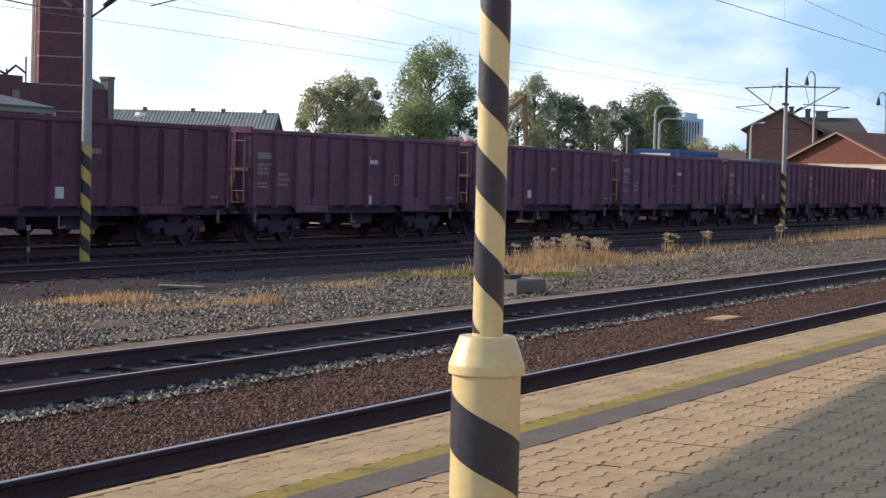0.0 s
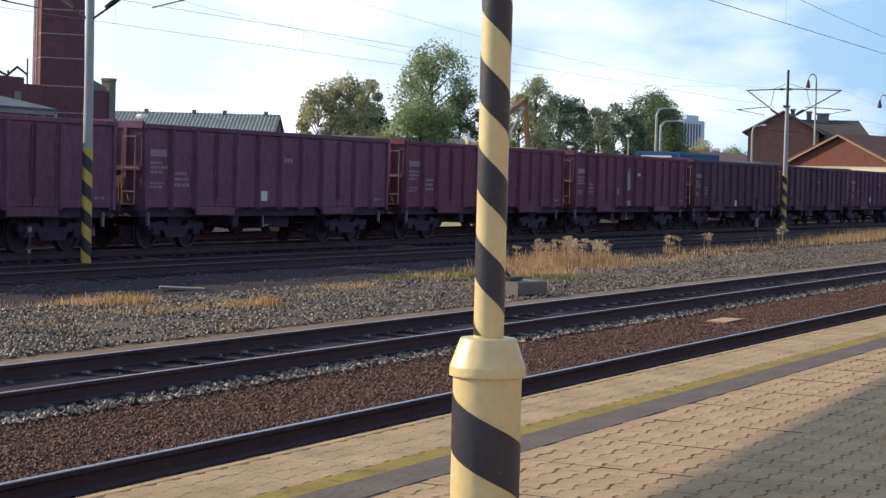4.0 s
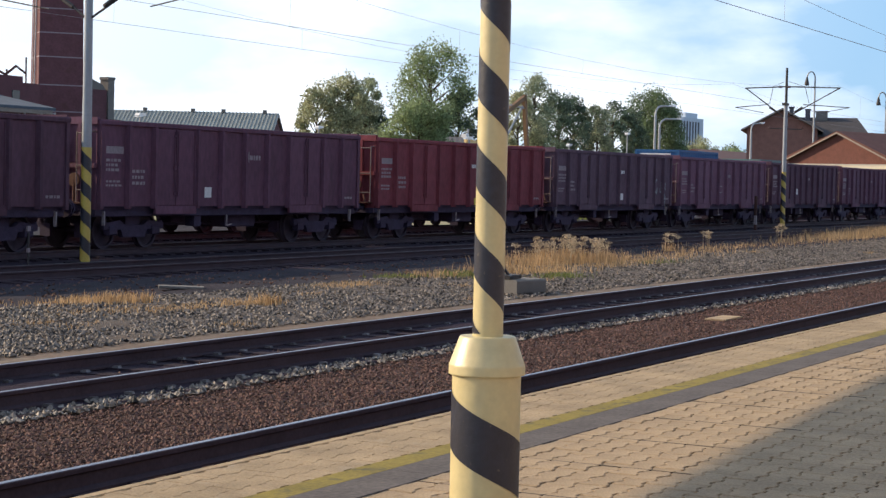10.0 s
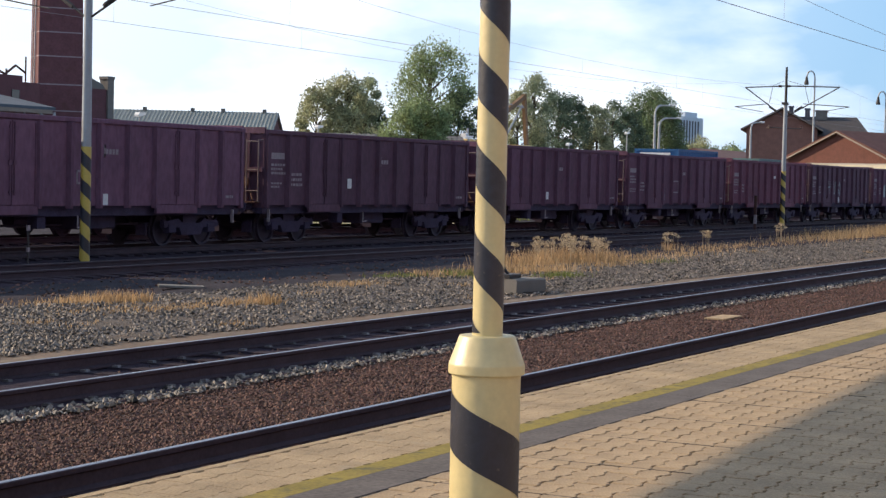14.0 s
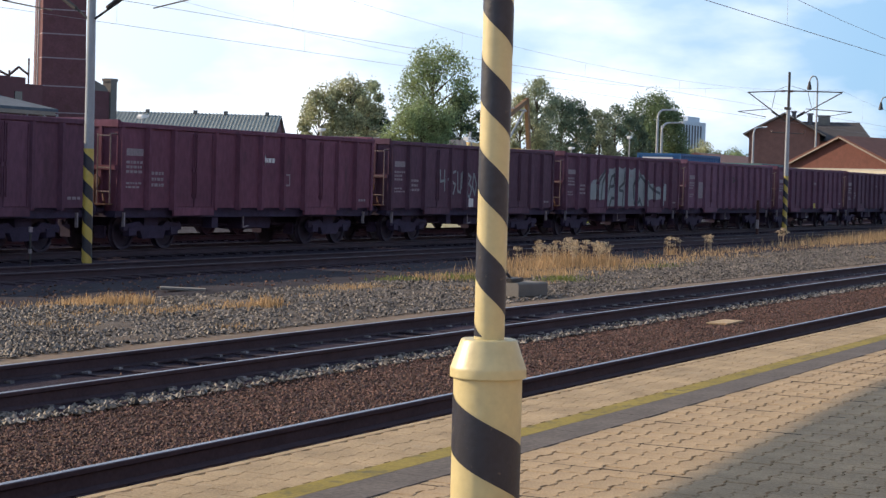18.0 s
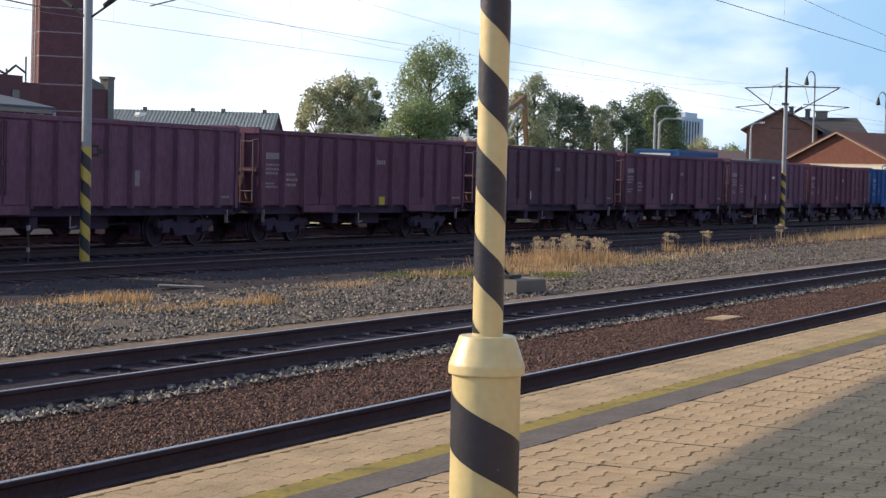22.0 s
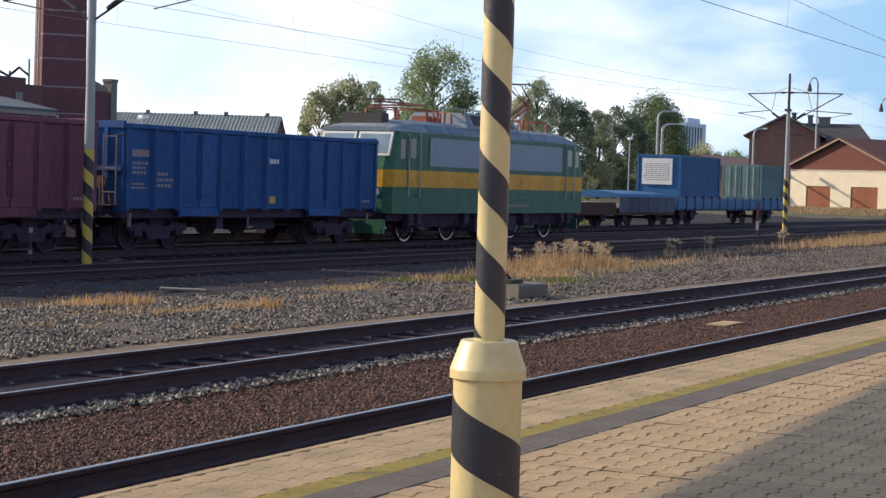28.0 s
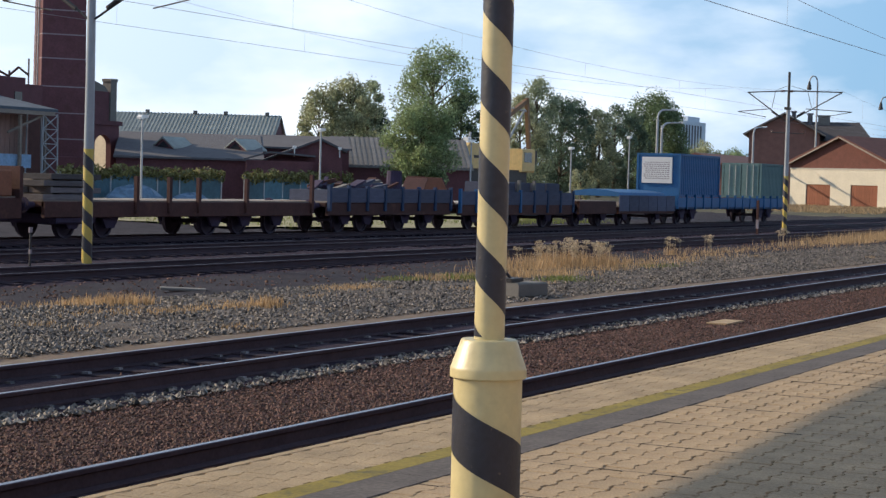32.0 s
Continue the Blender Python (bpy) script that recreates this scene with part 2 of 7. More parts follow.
# ---- mesh helpers ----
class Shape:
    """Collects corners and faces of one mesh."""

    def __init__(self):
        self.v, self.f = [], []

    def put(self, vs, fs):
        o = len(self.v)
        self.v += [tuple(p) for p in vs]
        self.f += [tuple(i + o for i in f) for f in fs]
        return self

    def box(self, x0, x1, y0, y1, z0, z1, bev=0.0):
        if bev:
            return self.prism([(y0 + bev, z0), (y1 - bev, z0), (y1, z0 + bev), (y1, z1 - bev), (y1 - bev, z1), (y0 + bev, z1), (y0, z1 - bev), (y0, z0 + bev)], x0, x1)
        vs = [(x, y, z) for x in (x0, x1) for y in (y0, y1) for z in (z0, z1)]
        return self.put(vs, [(0, 1, 3, 2), (4, 6, 7, 5), (0, 4, 5, 1), (2, 3, 7, 6), (0, 2, 6, 4), (1, 5, 7, 3)])

    def prism(self, prof, a, b, axis="x"):
        """A profile (anticlockwise pairs) drawn out from a to b along an axis. Profile pairs: yz for x, xz for y, xy for z."""
        mk = {"x": lambda p, s: (s, p[0], p[1]), "y": lambda p, s: (p[0], s, p[1]), "z": lambda p, s: (p[0], p[1], s)}[axis]
        n = len(prof)
        vs = [mk(p, a) for p in prof] + [mk(p, b) for p in prof]
        fs = [(i, (i + 1) % n, n + (i + 1) % n, n + i) for i in range(n)]
        return self.put(vs, [tuple(range(n))[::-1], tuple(range(n, 2 * n))] + fs)

    def rod(self, p, q, r, n=8, r2=None):
        """A round bar from p to q, tapering to r2."""
        p, q = Vector(p), Vector(q)
        r2 = r if r2 is None else r2
        d = (q - p).normalized()
        u = d.orthogonal().normalized()
        w = d.cross(u)
        ring = [u * math.cos(2 * math.pi * i / n) + w * math.sin(2 * math.pi * i / n) for i in range(n)]
        vs = [p + e * r for e in ring] + [q + e * r2 for e in ring]
        fs = [(i, (i + 1) % n, n + (i + 1) % n, n + i) for i in range(n)]
        return self.put(vs, [tuple(range(n))[::-1], tuple(range(n, 2 * n))] + fs)

    def lathe(self, prof, n=32, at=(0, 0, 0), axis="z"):
        """A profile of (radius, height) turned about an axis."""
        vs, fs = [], []
        for r, h in prof:
            for i in range(n):
                a = 2 * math.pi * i / n
                c, s = r * math.cos(a), r * math.sin(a)
                vs.append({"z": (at[0] + c, at[1] + s, at[2] + h), "y": (at[0] + c, at[1] + h, at[2] + s), "x": (at[0] + h, at[1] + c, at[2] + s)}[axis])
        for j in range(len(prof) - 1):
            for i in range(n):
                fs.append((j * n + i, j * n + (i + 1) % n, (j + 1) * n + (i + 1) % n, (j + 1) * n + i))
        fs += [tuple(range(n))[::-1], tuple(range((len(prof) - 1) * n, len(prof) * n))]
        return self.put(vs, fs)

    def beam(self, p, q, w, h):
        """A square bar from p to q."""
        p, q = Vector(p), Vector(q)
        d = (q - p).normalized()
        side = d.cross(Vector((0, 0, 1)))
        side = side.normalized() if side.length > 1e-4 else Vector((1, 0, 0))
        up = side.cross(d)
        c = [side * sx * w / 2 + up * sz * h / 2 for sx, sz in ((-1, -1), (1, -1), (1, 1), (-1, 1))]
        return self.put([p + e for e in c] + [q + e for e in c], [(3, 2, 1, 0), (4, 5, 6, 7), (0, 1, 5, 4), (1, 2, 6, 5), (2, 3, 7, 6), (3, 0, 4, 7)])

    def stroke(self, pts, w, y, z0=0.0, x0=0.0, s=1.0, d=0.003):
        """A painted stroke along points (x, z) on a wall at y, as thin slabs."""
        for (a, b), (c, e) in zip(pts, pts[1:]):
            p, q = Vector((x0 + a * s, z0 + b * s)), Vector((x0 + c * s, z0 + e * s))
            t = (q - p).normalized() * w * 0.5
            nrm = Vector((-t.y, t.x))
            k = [p - t + nrm, p - t - nrm, q + t - nrm, q + t + nrm]
            self.put([(u.x, y - d, u.y) for u in k] + [(u.x, y, u.y) for u in k], [(0, 1, 2, 3), (0, 4, 5, 1), (1, 5, 6, 2), (2, 6, 7, 3), (3, 7, 4, 0)])
        return self

    def mesh(self, name, material, smooth=False):
        me = bpy.data.meshes.new(name)
        me.from_pydata(self.v, [], self.f)
        me.materials.append(material)
        if smooth:
            me.polygons.foreach_set("use_smooth", [len(f) <= 4 for f in self.f])
            me.set_sharp_from_angle(angle=radians(38))
        me.update()
        return me


def part(name, shape, material, parent, label="", smooth=False, at=None):
    """One mesh object under a thing or under a part. shape: a Shape, or a mesh that alike pieces share."""
    me = shape.mesh(name, material, smooth) if isinstance(shape, Shape) else shape
    ob = new(name, me)
    ob.parent = parent
    if at is not None:
        ob.location = at
    return tagged(ob, label) if label else ob


def thing(name, label, category, at=(0, 0, 0), turn=0.0, group="", kind=""):
    ob = new(name)
    ob.empty_display_size = 0.3
    ob.matrix_basis = pose(*at, 0, 0, turn)
    return tagged(ob, label, category, group, kind)


def solid(name, shape, material, label, category, kind="", group="", smooth=False):
    return tagged(new(name, shape.mesh(name, material, smooth)), label, category, group, kind)


rnd = random.Random(7)


# ---- ground, tracks and platform ----
def sheet(name, y0, y1, z, material, label, x0=-12.0, x1=620.0, rough=0.03, category="ground", steps=None):
    """A strip of uneven ground along the tracks."""
    sh = Shape()
    xs = [x0 + i * 0.5 for i in range(int((110 - x0) / 0.5))] + [110 + (x1 - 110) * (i / 30) ** 1.5 for i in range(31)]
    n = steps or max(2, int((y1 - y0) / 0.4))
    ys = [y0 + (y1 - y0) * i / n for i in range(n + 1)]
    for x in xs:
        for j, y in enumerate(ys):
            e = 0.0 if j in (0, n) else rough
            sh.v.append((x, y, z + e * noise.noise(Vector((x * 0.9, y * 0.9, 1.7))) + e * 0.6 * noise.noise(Vector((x * 3.1, y * 3.1, 4.2)))))
    m = n + 1
    for i in range(len(xs) - 1):
        for j in range(n):
            sh.f.append((i * m + j, (i + 1) * m + j, (i + 1) * m + j + 1, i * m + j + 1))
    return solid(name, sh, material, label, category, kind="structure", smooth=True)


far = Shape()
far.put([(-3000, -3000, -0.34), (3000, -3000, -0.34), (3000, 3000, -0.34), (-3000, 3000, -0.34)], [(0, 1, 2, 3)])
solid("ground", far, M_FIELD, "dull green and brown rough grassland round the station", "ground", kind="structure")
sheet("ground_near_bed", 5.1, 10.3, -0.205, M_BROWN, "rusty brown gravel bed of the near track", rough=0.025)
sheet("ground_middle_bed", 10.3, 12.75, -0.168, M_BALLAST, "dark stained ballast between the rails", rough=0.04)
sheet("ground_path", 12.75, 13.95, -0.2, M_DIRT, "brown trodden earth beside the track", rough=0.03)
sheet("ground_gravel", 13.95, 18.9, -0.2, M_GREY, "grey loose gravel with earth between the tracks", rough=0.06)
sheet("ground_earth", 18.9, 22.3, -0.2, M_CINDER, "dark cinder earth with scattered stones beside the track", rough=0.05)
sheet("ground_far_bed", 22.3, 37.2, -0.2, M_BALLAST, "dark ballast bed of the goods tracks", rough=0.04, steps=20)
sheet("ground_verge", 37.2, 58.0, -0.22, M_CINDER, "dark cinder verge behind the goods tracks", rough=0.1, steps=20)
patch = Shape()
for i in range(24):
    a = 2 * math.pi * i / 24
    k = 1 + 0.16 * math.sin(a * 3 + 1) + 0.1 * math.sin(a * 7)
    patch.v.append((84 + 21 * k * math.cos(a) + 6 * math.sin(a), 49 + 9 * k * math.sin(a), -0.13 + 0.03 * math.sin(a * 5)))
patch.v.append((84, 49, 0.0))
patch.f += [(i, (i + 1) % 24, 24) for i in range(24)]
solid("ground_dry_patch", patch, M_TRODDEN, "pale dry earth with thin grass behind the siding", "ground", kind="structure", smooth=True)


def stones(name, x0, x1, y0, y1, z, count, size, material, label, near=1.0):
    """Loose stones as small uneven lumps, thinning out with the distance."""
    g = np.random.default_rng(len(name) * 13 + count)
    u = g.uniform
    x, y, s = x0 + (x1 - x0) * u(0, 1, count) ** near, u(y0, y1, count), size * u(0.45, 1.4, count)
    a = u(0, 6.28, count)
    vs = np.zeros((count, 6, 3))
    for k in range(4):
        t, q = a + k * 1.571 + u(-0.35, 0.35, count), s * u(0.65, 1.1, count)
        vs[:, k] = np.stack([x + q * np.cos(t), y + q * np.sin(t), z + s * u(-0.1, 0.4, count)], 1)
    vs[:, 4] = np.stack([x + u(-0.4, 0.4, count) * s, y + u(-0.4, 0.4, count) * s, z + s * u(0.55, 1.1, count)], 1)
    vs[:, 5] = np.stack([x, y, z - s * 0.3], 1)
    tri = np.array([(0, 1, 4), (1, 2, 4), (2, 3, 4), (3, 0, 4), (1, 0, 5), (2, 1, 5), (3, 2, 5), (0, 3, 5)])
    sh = Shape()
    sh.v = vs.reshape(-1, 3).tolist()
    sh.f = (tri[None] + 6 * np.arange(count)[:, None, None]).reshape(-1, 3).tolist()
    return solid(name, sh, material, label, "gravel", kind="stuff")


stones("ballast_stones", 9, 75, 10.16, 10.56, -0.175, 5600, 0.036, M_RIDGE, "pale grey ballast stones in a ridge along the rail", 1.6)
stones("brown_ballast", 8.5, 50, 7.75, 10.3, -0.19, 52000, 0.02, M_BSTONE, "small rusty brown gravel stones", 1.7)
stones("loose_gravel", 14, 95, 13.9, 18.95, -0.185, 44000, 0.034, M_STONE, "loose grey and brown gravel stones", 2.1)
stones("track_stones", 12, 60, 10.95, 12.1, -0.2, 2400, 0.034, M_BSTONE, "dark stained stones between the rails", 1.5)
stones("scattered_stones", 20, 110, 19.6, 23.0, -0.2, 2600, 0.036, M_BSTONE, "scattered brown stones on the earth", 1.4)

RAIL = [(-0.07, -0.17), (0.07, -0.17), (0.07, -0.155), (0.012, -0.135), (0.009, -0.05), (0.034, -0.036), (0.036, -0.012), (0.034, -0.004), (0.024, -0.002), (-0.024, -0.002), (-0.034, -0.004), (-0.036, -0.012), (-0.034, -0.036), (-0.009, -0.05), (-0.012, -0.135), (-0.07, -0.155)]
HEAD = [(-0.026, -0.003), (0.026, -0.003), (0.023, 0.0), (-0.023, 0.0)]


def track(name, y, label, x0=-30.0, x1=600.0, first=8.0, last=70.0, heads=None, clips=False):
    t = tagged(new(name), label, "railway track", kind="structure")
    t.matrix_basis = pose(0, y, 0)
    for side, head in zip((-0.754, 0.754), heads or (M_HEAD, M_HEAD)):
        r = part("rail", Shape().prism([(side + a, b) for a, b in RAIL], x0, x1), M_RAIL, t)
        part("rail_head", Shape().prism([(side + a, b) for a, b in HEAD], x0, x1), head, r, "worn running surface")
    clip = Shape().prism([(-0.045, -0.165), (0.05, -0.165), (0.04, -0.14), (-0.03, -0.134)], -0.03, 0.03).mesh("rail_clip", M_CLIP) if clips else None
    me = Shape().box(-0.12, 0.12, -1.25, 1.25, -0.3, -0.16, 0.02).mesh("sleeper", M_SLEEPER)
    n = int((last - first) / 0.6)
    for i in range(n):
        part("sleeper", me, None, t, at=(first + i * 0.6, 0, 0))
        if clip:
            for y in (-0.93, 0.58):
                part("rail_clip", clip, None, t, at=(first + i * 0.6 + rnd.uniform(-0.08, 0.08), y, 0))
    return t


track("track_near", 6.87, "near railway track beside the platform, one rail hidden", first=6, last=40)
track("track_middle", 11.52, "railway track with dark rails and shiny tops", first=10, last=70, clips=True)
track("track_goods", 23.95, "goods track with one shiny rail in front of the train", first=22, last=110, heads=(M_HEADDULL, M_HEADDULL))
track("track_train", 29.42, "goods track under the moving train", first=28, last=110, heads=(M_HEADDULL, M_HEADDULL))
track("track_siding", 35.2, "siding under the standing flat wagons", first=36, last=120, heads=(M_HEADDULL, M_HEADDULL))

PLAT = 0.5
platform = tagged(new("platform", Shape().box(-14, 140, -9, 5.13, -0.34, PLAT - 0.028).mesh("platform", M_JOINT)), "low station platform paved with tan concrete pavers", "platform", kind="structure")
edge_me = Shape().prism([(0, -0.22), (0.66, -0.22), (0.66, -0.012), (0.648, 0.0), (0.596, 0.0), (0.59, -0.009), (0, -0.009)], 0.004, 0.996).mesh("edge_slab", M_EDGE)
for i in range(100):
    part("edge_slab", edge_me, None, platform, at=(4 + i, 4.53, PLAT))
part("yellow_line", Shape().box(0, 120, 4.378, 4.538, PLAT - 0.05, PLAT + 0.003), M_LINE, platform, "worn yellow safety line")
strip_me = Shape().box(0.002, 0.998, -0.035, 0.236, -0.06, 0.004, 0.003).mesh("strip_slab", M_STRIP)
for i in range(60):
    part("strip_slab", strip_me, None, platform, at=(4 + i, 4.14, PLAT))

# one paver: waisted in the middle, wide at both ends, so that the rows lock into each other
PAVER = [(-0.098, -0.08), (-0.052, -0.08), (-0.032, -0.056), (0.032, -0.056), (0.052, -0.08), (0.098, -0.08), (0.098, 0.08), (0.052, 0.08), (0.032, 0.056), (-0.032, 0.056), (-0.052, 0.08), (-0.098, 0.08)]


def paver_shape(sh, x, y, z, worn=1.0, gap=0.03):
    """worn: how wide the bevel round the top still is."""
    outline = [(a * (1 - gap * 0.75), b * (1 - gap * 1.45)) for a, b in PAVER]
    n = len(outline)
    lo = [(x + a, y + b, z - 0.05) for a, b in outline]
    mid = [(x + a, y + b, z - 0.004 * worn) for a, b in outline]
    top = [(x + a * (1 - 0.04 * worn), y + b * (1 - 0.06 * worn), z) for a, b in outline]
    fs = [(k * n + i, k * n + (i + 1) % n, (k + 1) * n + (i + 1) % n, (k + 1) * n + i) for k in (0, 1) for i in range(n)]
    sh.put(lo + mid + top, fs + [tuple(range(2 * n, 3 * n))])


# unseen deck added above the tracks beside the camera to shade the platform
shade_deck = thing("footbridge", "unseen steel deck on two piers, added to shade the platform", "footbridge", (6.19, 12.82, 0), 3.6, kind="structure")
part("deck", Shape().box(-1.2, 8.5, -1.35, 0, 5.0, 5.15), M_DARKST, shade_deck)
part("girder", Shape().box(-5.2, -1.2, -0.4, 0, 5.0, 5.15), M_DARKST, shade_deck)
for px in (-5.0, -4.4):
    part("pier", Shape().box(px - 0.12, px + 0.12, -0.4, 0, -0.3, 5.0), M_CONC, shade_deck)


def pave(material, y_hi, rows, x_lo, x_hi, near_lo, near_hi, name, worn=1.0, gap=0.027):
    me_shape = Shape()
    paver_shape(me_shape, 0, 0, 0, worn, gap)
    me = me_shape.mesh(name, material)
    rest, count = Shape(), 0
    for j in range(rows):
        y = y_hi - 0.08 - j * 0.14
        x = x_lo + (0.1 if j % 2 else 0.0)
        while x < x_hi:
            dz = rnd.uniform(-0.0025, 0.0025)
            if near_lo(y) < x < near_hi(y) and count < 300:
                part(name, me, None, platform, at=(x, y, PLAT + dz * worn))
                count += 1
            else:
                paver_shape(rest, x, y, PLAT + dz * worn, worn, gap)
            x += 0.2
    ob = part(name + "_field", rest, material, platform)
    tagged(ob, kind="stuff")


# ---- lamp post on the platform ----
def helix(r, z_top, z_bottom, start, pitch, tall, turn0, n=96):
    """Bands of paint that wind down round a tube; start: the upper edge of one band at the angle turn0 (degrees)."""
    sh = Shape()
    k = -int((z_top - start) / pitch) - 2
    while start - k * pitch > z_bottom - pitch:
        top = start - k * pitch
        cols = []
        for i in range(n + 1):
            a = radians(turn0) + 2 * math.pi * i / n
            hi, lo = top - pitch * i / n, top - pitch * i / n - tall
            hi, lo = min(hi, z_top), max(lo, z_bottom)
            cols.append((a, hi, lo) if hi - lo > 0.001 else None)
        for p, q in zip(cols, cols[1:]):
            if p and q:
                sh.put([(r * math.cos(p[0]), r * math.sin(p[0]), p[1]), (r * math.cos(p[0]), r * math.sin(p[0]), p[2]), (r * math.cos(q[0]), r * math.sin(q[0]), q[2]), (r * math.cos(q[0]), r * math.sin(q[0]), q[1])], [(0, 1, 2, 3)])
        k += 1
    return sh


def lamp_post():
    p = thing("platform_lamp_post", "cream steel lamp post with black spiral stripes, on the platform", "lamp post", (5.4, 2.59, PLAT))
    z = -PLAT
    part("base_tube", Shape().lathe([(0.114, 0.0), (0.114, 1.345 + z), (0.118, 1.35 + z)], 40), M_CREAM, p, smooth=True)
    part("base_stripe", helix(0.1155, 1.298 + z, 0.02, 1.285 + z, 0.37, 0.185, 117), M_BLACK, p, "black spiral stripe with chipped paint", True)
    part("collar", Shape().lathe([(0.11, 1.334 + z), (0.1255, 1.335 + z), (0.127, 1.337 + z), (0.127, 1.339 + z), (0.1265, 1.362 + z), (0.126, 1.368 + z), (0.1245, 1.371 + z), (0.0945, 1.455 + z), (0.0925, 1.459 + z), (0.09, 1.461 + z), (0.05, 1.4615 + z)], 48), M_CREAM, p, "flared cream collar", True)
    part("pole", Shape().lathe([(0.0505, 1.46 + z), (0.0495, 5.4 + z)], 32), M_CREAM, p, smooth=True)
    part("pole_stripe", helix(0.0512, 5.0 + z, 1.47 + z, 2.4 + z, 0.293, 0.142, 117), M_BLACK, p, "black spiral stripe", True)
    part("foot_plate", Shape().lathe([(0.18, 0.0), (0.18, 0.02), (0.114, 0.025)], 32), M_CREAM, p)


lamp_post()


# ---- overhead line masts ----
MAST_Y = 26.6


def mast(x, z_bare, label, tall=8.0, arms=True):
    m = thing("overhead_line_mast", label, "mast", (x, MAST_Y, -0.2), group="overhead line masts")
    part("footing", Shape().box(-0.35, 0.35, -0.35, 0.35, -0.3, 0.06, 0.03), M_CINDER, m)
    part("striped_tube", Shape().lathe([(0.12, 0.0), (0.12, z_bare)], 20), M_YELLOW, m, "yellow and black banded lower tube", True)
    part("stripe", helix(0.1215, z_bare, 0.05, z_bare, 0.64, 0.33, 117, 48), M_BLACK, m, "black slanting bands", True)
    part("tube", Shape().lathe([(0.115, z_bare), (0.095, 6.4)], 32), M_MAST, m, smooth=True)
    part("top_tube", Shape().lathe([(0.07, 6.38), (0.06, tall + 0.2)], 14), M_DARKST, m, smooth=True)
    part("collar", Shape().box(-0.3, 0.12, -0.12, 0.12, 6.3, 6.42), M_DARKST, m)
    for s, reach in ((-1, 2.15), (1, 1.55)):
        arm = part("bracket", Shape().rod((0, 0, 7.25), (0, s * (reach + 0.6), 7.18), 0.03), M_DARKST, m)
        part("stay", Shape().rod((0, s * 0.1, 5.72), (0, s * (reach + 0.55), 7.16), 0.028).rod((0, s * 0.45, 5.96), (0, s * 0.85, 6.21), 0.055, 10), M_DARKST, arm)
        part("steady_arm", Shape().rod((0, s * 0.9, 6.35), (0, s * (reach + 1.1), 6.2), 0.022).rod((0, s * (reach + 1.1), 6.2), (0, s * (reach - 0.4), 5.93), 0.016), M_DARKST, arm)
        part("hanger", Shape().rod((0, s * reach * 0.45, 7.22), (0, s * reach * 0.55, 6.4), 0.014).rod((0, s * 0.12, 7.5), (0, s * reach * 0.5, 7.22), 0.01), M_DARKST, arm)
        part("insulator", Shape().lathe([(0.03, 0), (0.075, 0.03), (0.03, 0.06), (0.075, 0.09), (0.03, 0.12), (0.075, 0.15), (0.03, 0.18)], 12, (0, s * 0.22, 7.24), "y"), M_INSUL, arm)
    return m


mast(33.72, 2.72, "tubular overhead line mast with yellow and black bands at its foot")
far_mast = mast(89.6, 2.95, "tubular overhead line mast with crossarms, banded foot, beside the siding")
feeder = part("feeder_arm", Shape().rod((0, -0.85, 5.1), (0, 0.85, 5.16), 0.025), M_DARKST, far_mast)
for e in (-0.85, 0.85):
    part("insulator", Shape().lathe([(0.03, 0), (0.07, 0.04), (0.03, 0.08), (0.07, 0.12), (0.03, 0.16)], 10, (0, e, 5.12)), M_INSUL, feeder)


def wire(name, y, z_lo, z_hi, x0, x1, spans, drop, label, thick=1.0):
    """A contact wire with its carrying wire above, sagging between the masts, and droppers."""
    w = thing(name, label, "overhead wire", kind="structure")
    part("contact_wire", Shape().rod((x0, y, z_lo), (x1, y, z_lo), 0.0052 * thick, 6), M_WIRE, w)
    cat = Shape()
    prev = None
    drops = []
    for i in range(len(spans) - 1):
        a, b = spans[i], spans[i + 1]
        for k in range(13):
            t = k / 12
            p = (a + (b - a) * t, y, z_hi - drop * 4 * t * (1 - t))
            if prev and p != prev:
                cat.rod(prev, p, 0.0038 * thick, 6)
            prev = p
            if k % 2 == 1:
                drops.append(p)
    part("carrying_wire", cat, M_WIRE, w)
    for p in drops:
        if 5 < p[0] < 130:
            part("dropper", Shape().rod((p[0], y, z_lo), p, 0.003, 5), M_WIRE, w)
    return w


SPANS = [-22.0, 33.65, 89.6, 145.0, 200.0, 260.0]
wire("goods_overhead_wire", 24.0, 5.66, 7.1, -22, 260, SPANS, 1.0, "thin copper contact and carrying wire over the goods track")
wire("train_overhead_wire", 29.4, 5.85, 7.2, -22, 260, SPANS, 1.0, "thin copper contact and carrying wire over the train")
wire("middle_overhead_wire", 11.6, 5.6, 7.0, -30, 260, [-30, 25.0, 80.0, 140.0, 200.0, 260.0], 1.0, "thin copper contact and carrying wire over the middle track", 1.35)


# ---- the goods train ----
def paint(name, col, rough=0.75, spot=(0.105, 0.052, 0.074), spots=0.6):
    return mat(name, col, rough, var=0.3, size=1.4, fine=9, spot=spot, spots=spots, spot_size=1.8, stretch=(1, 1, 0.45), piece=0.1, gloss=0.2)


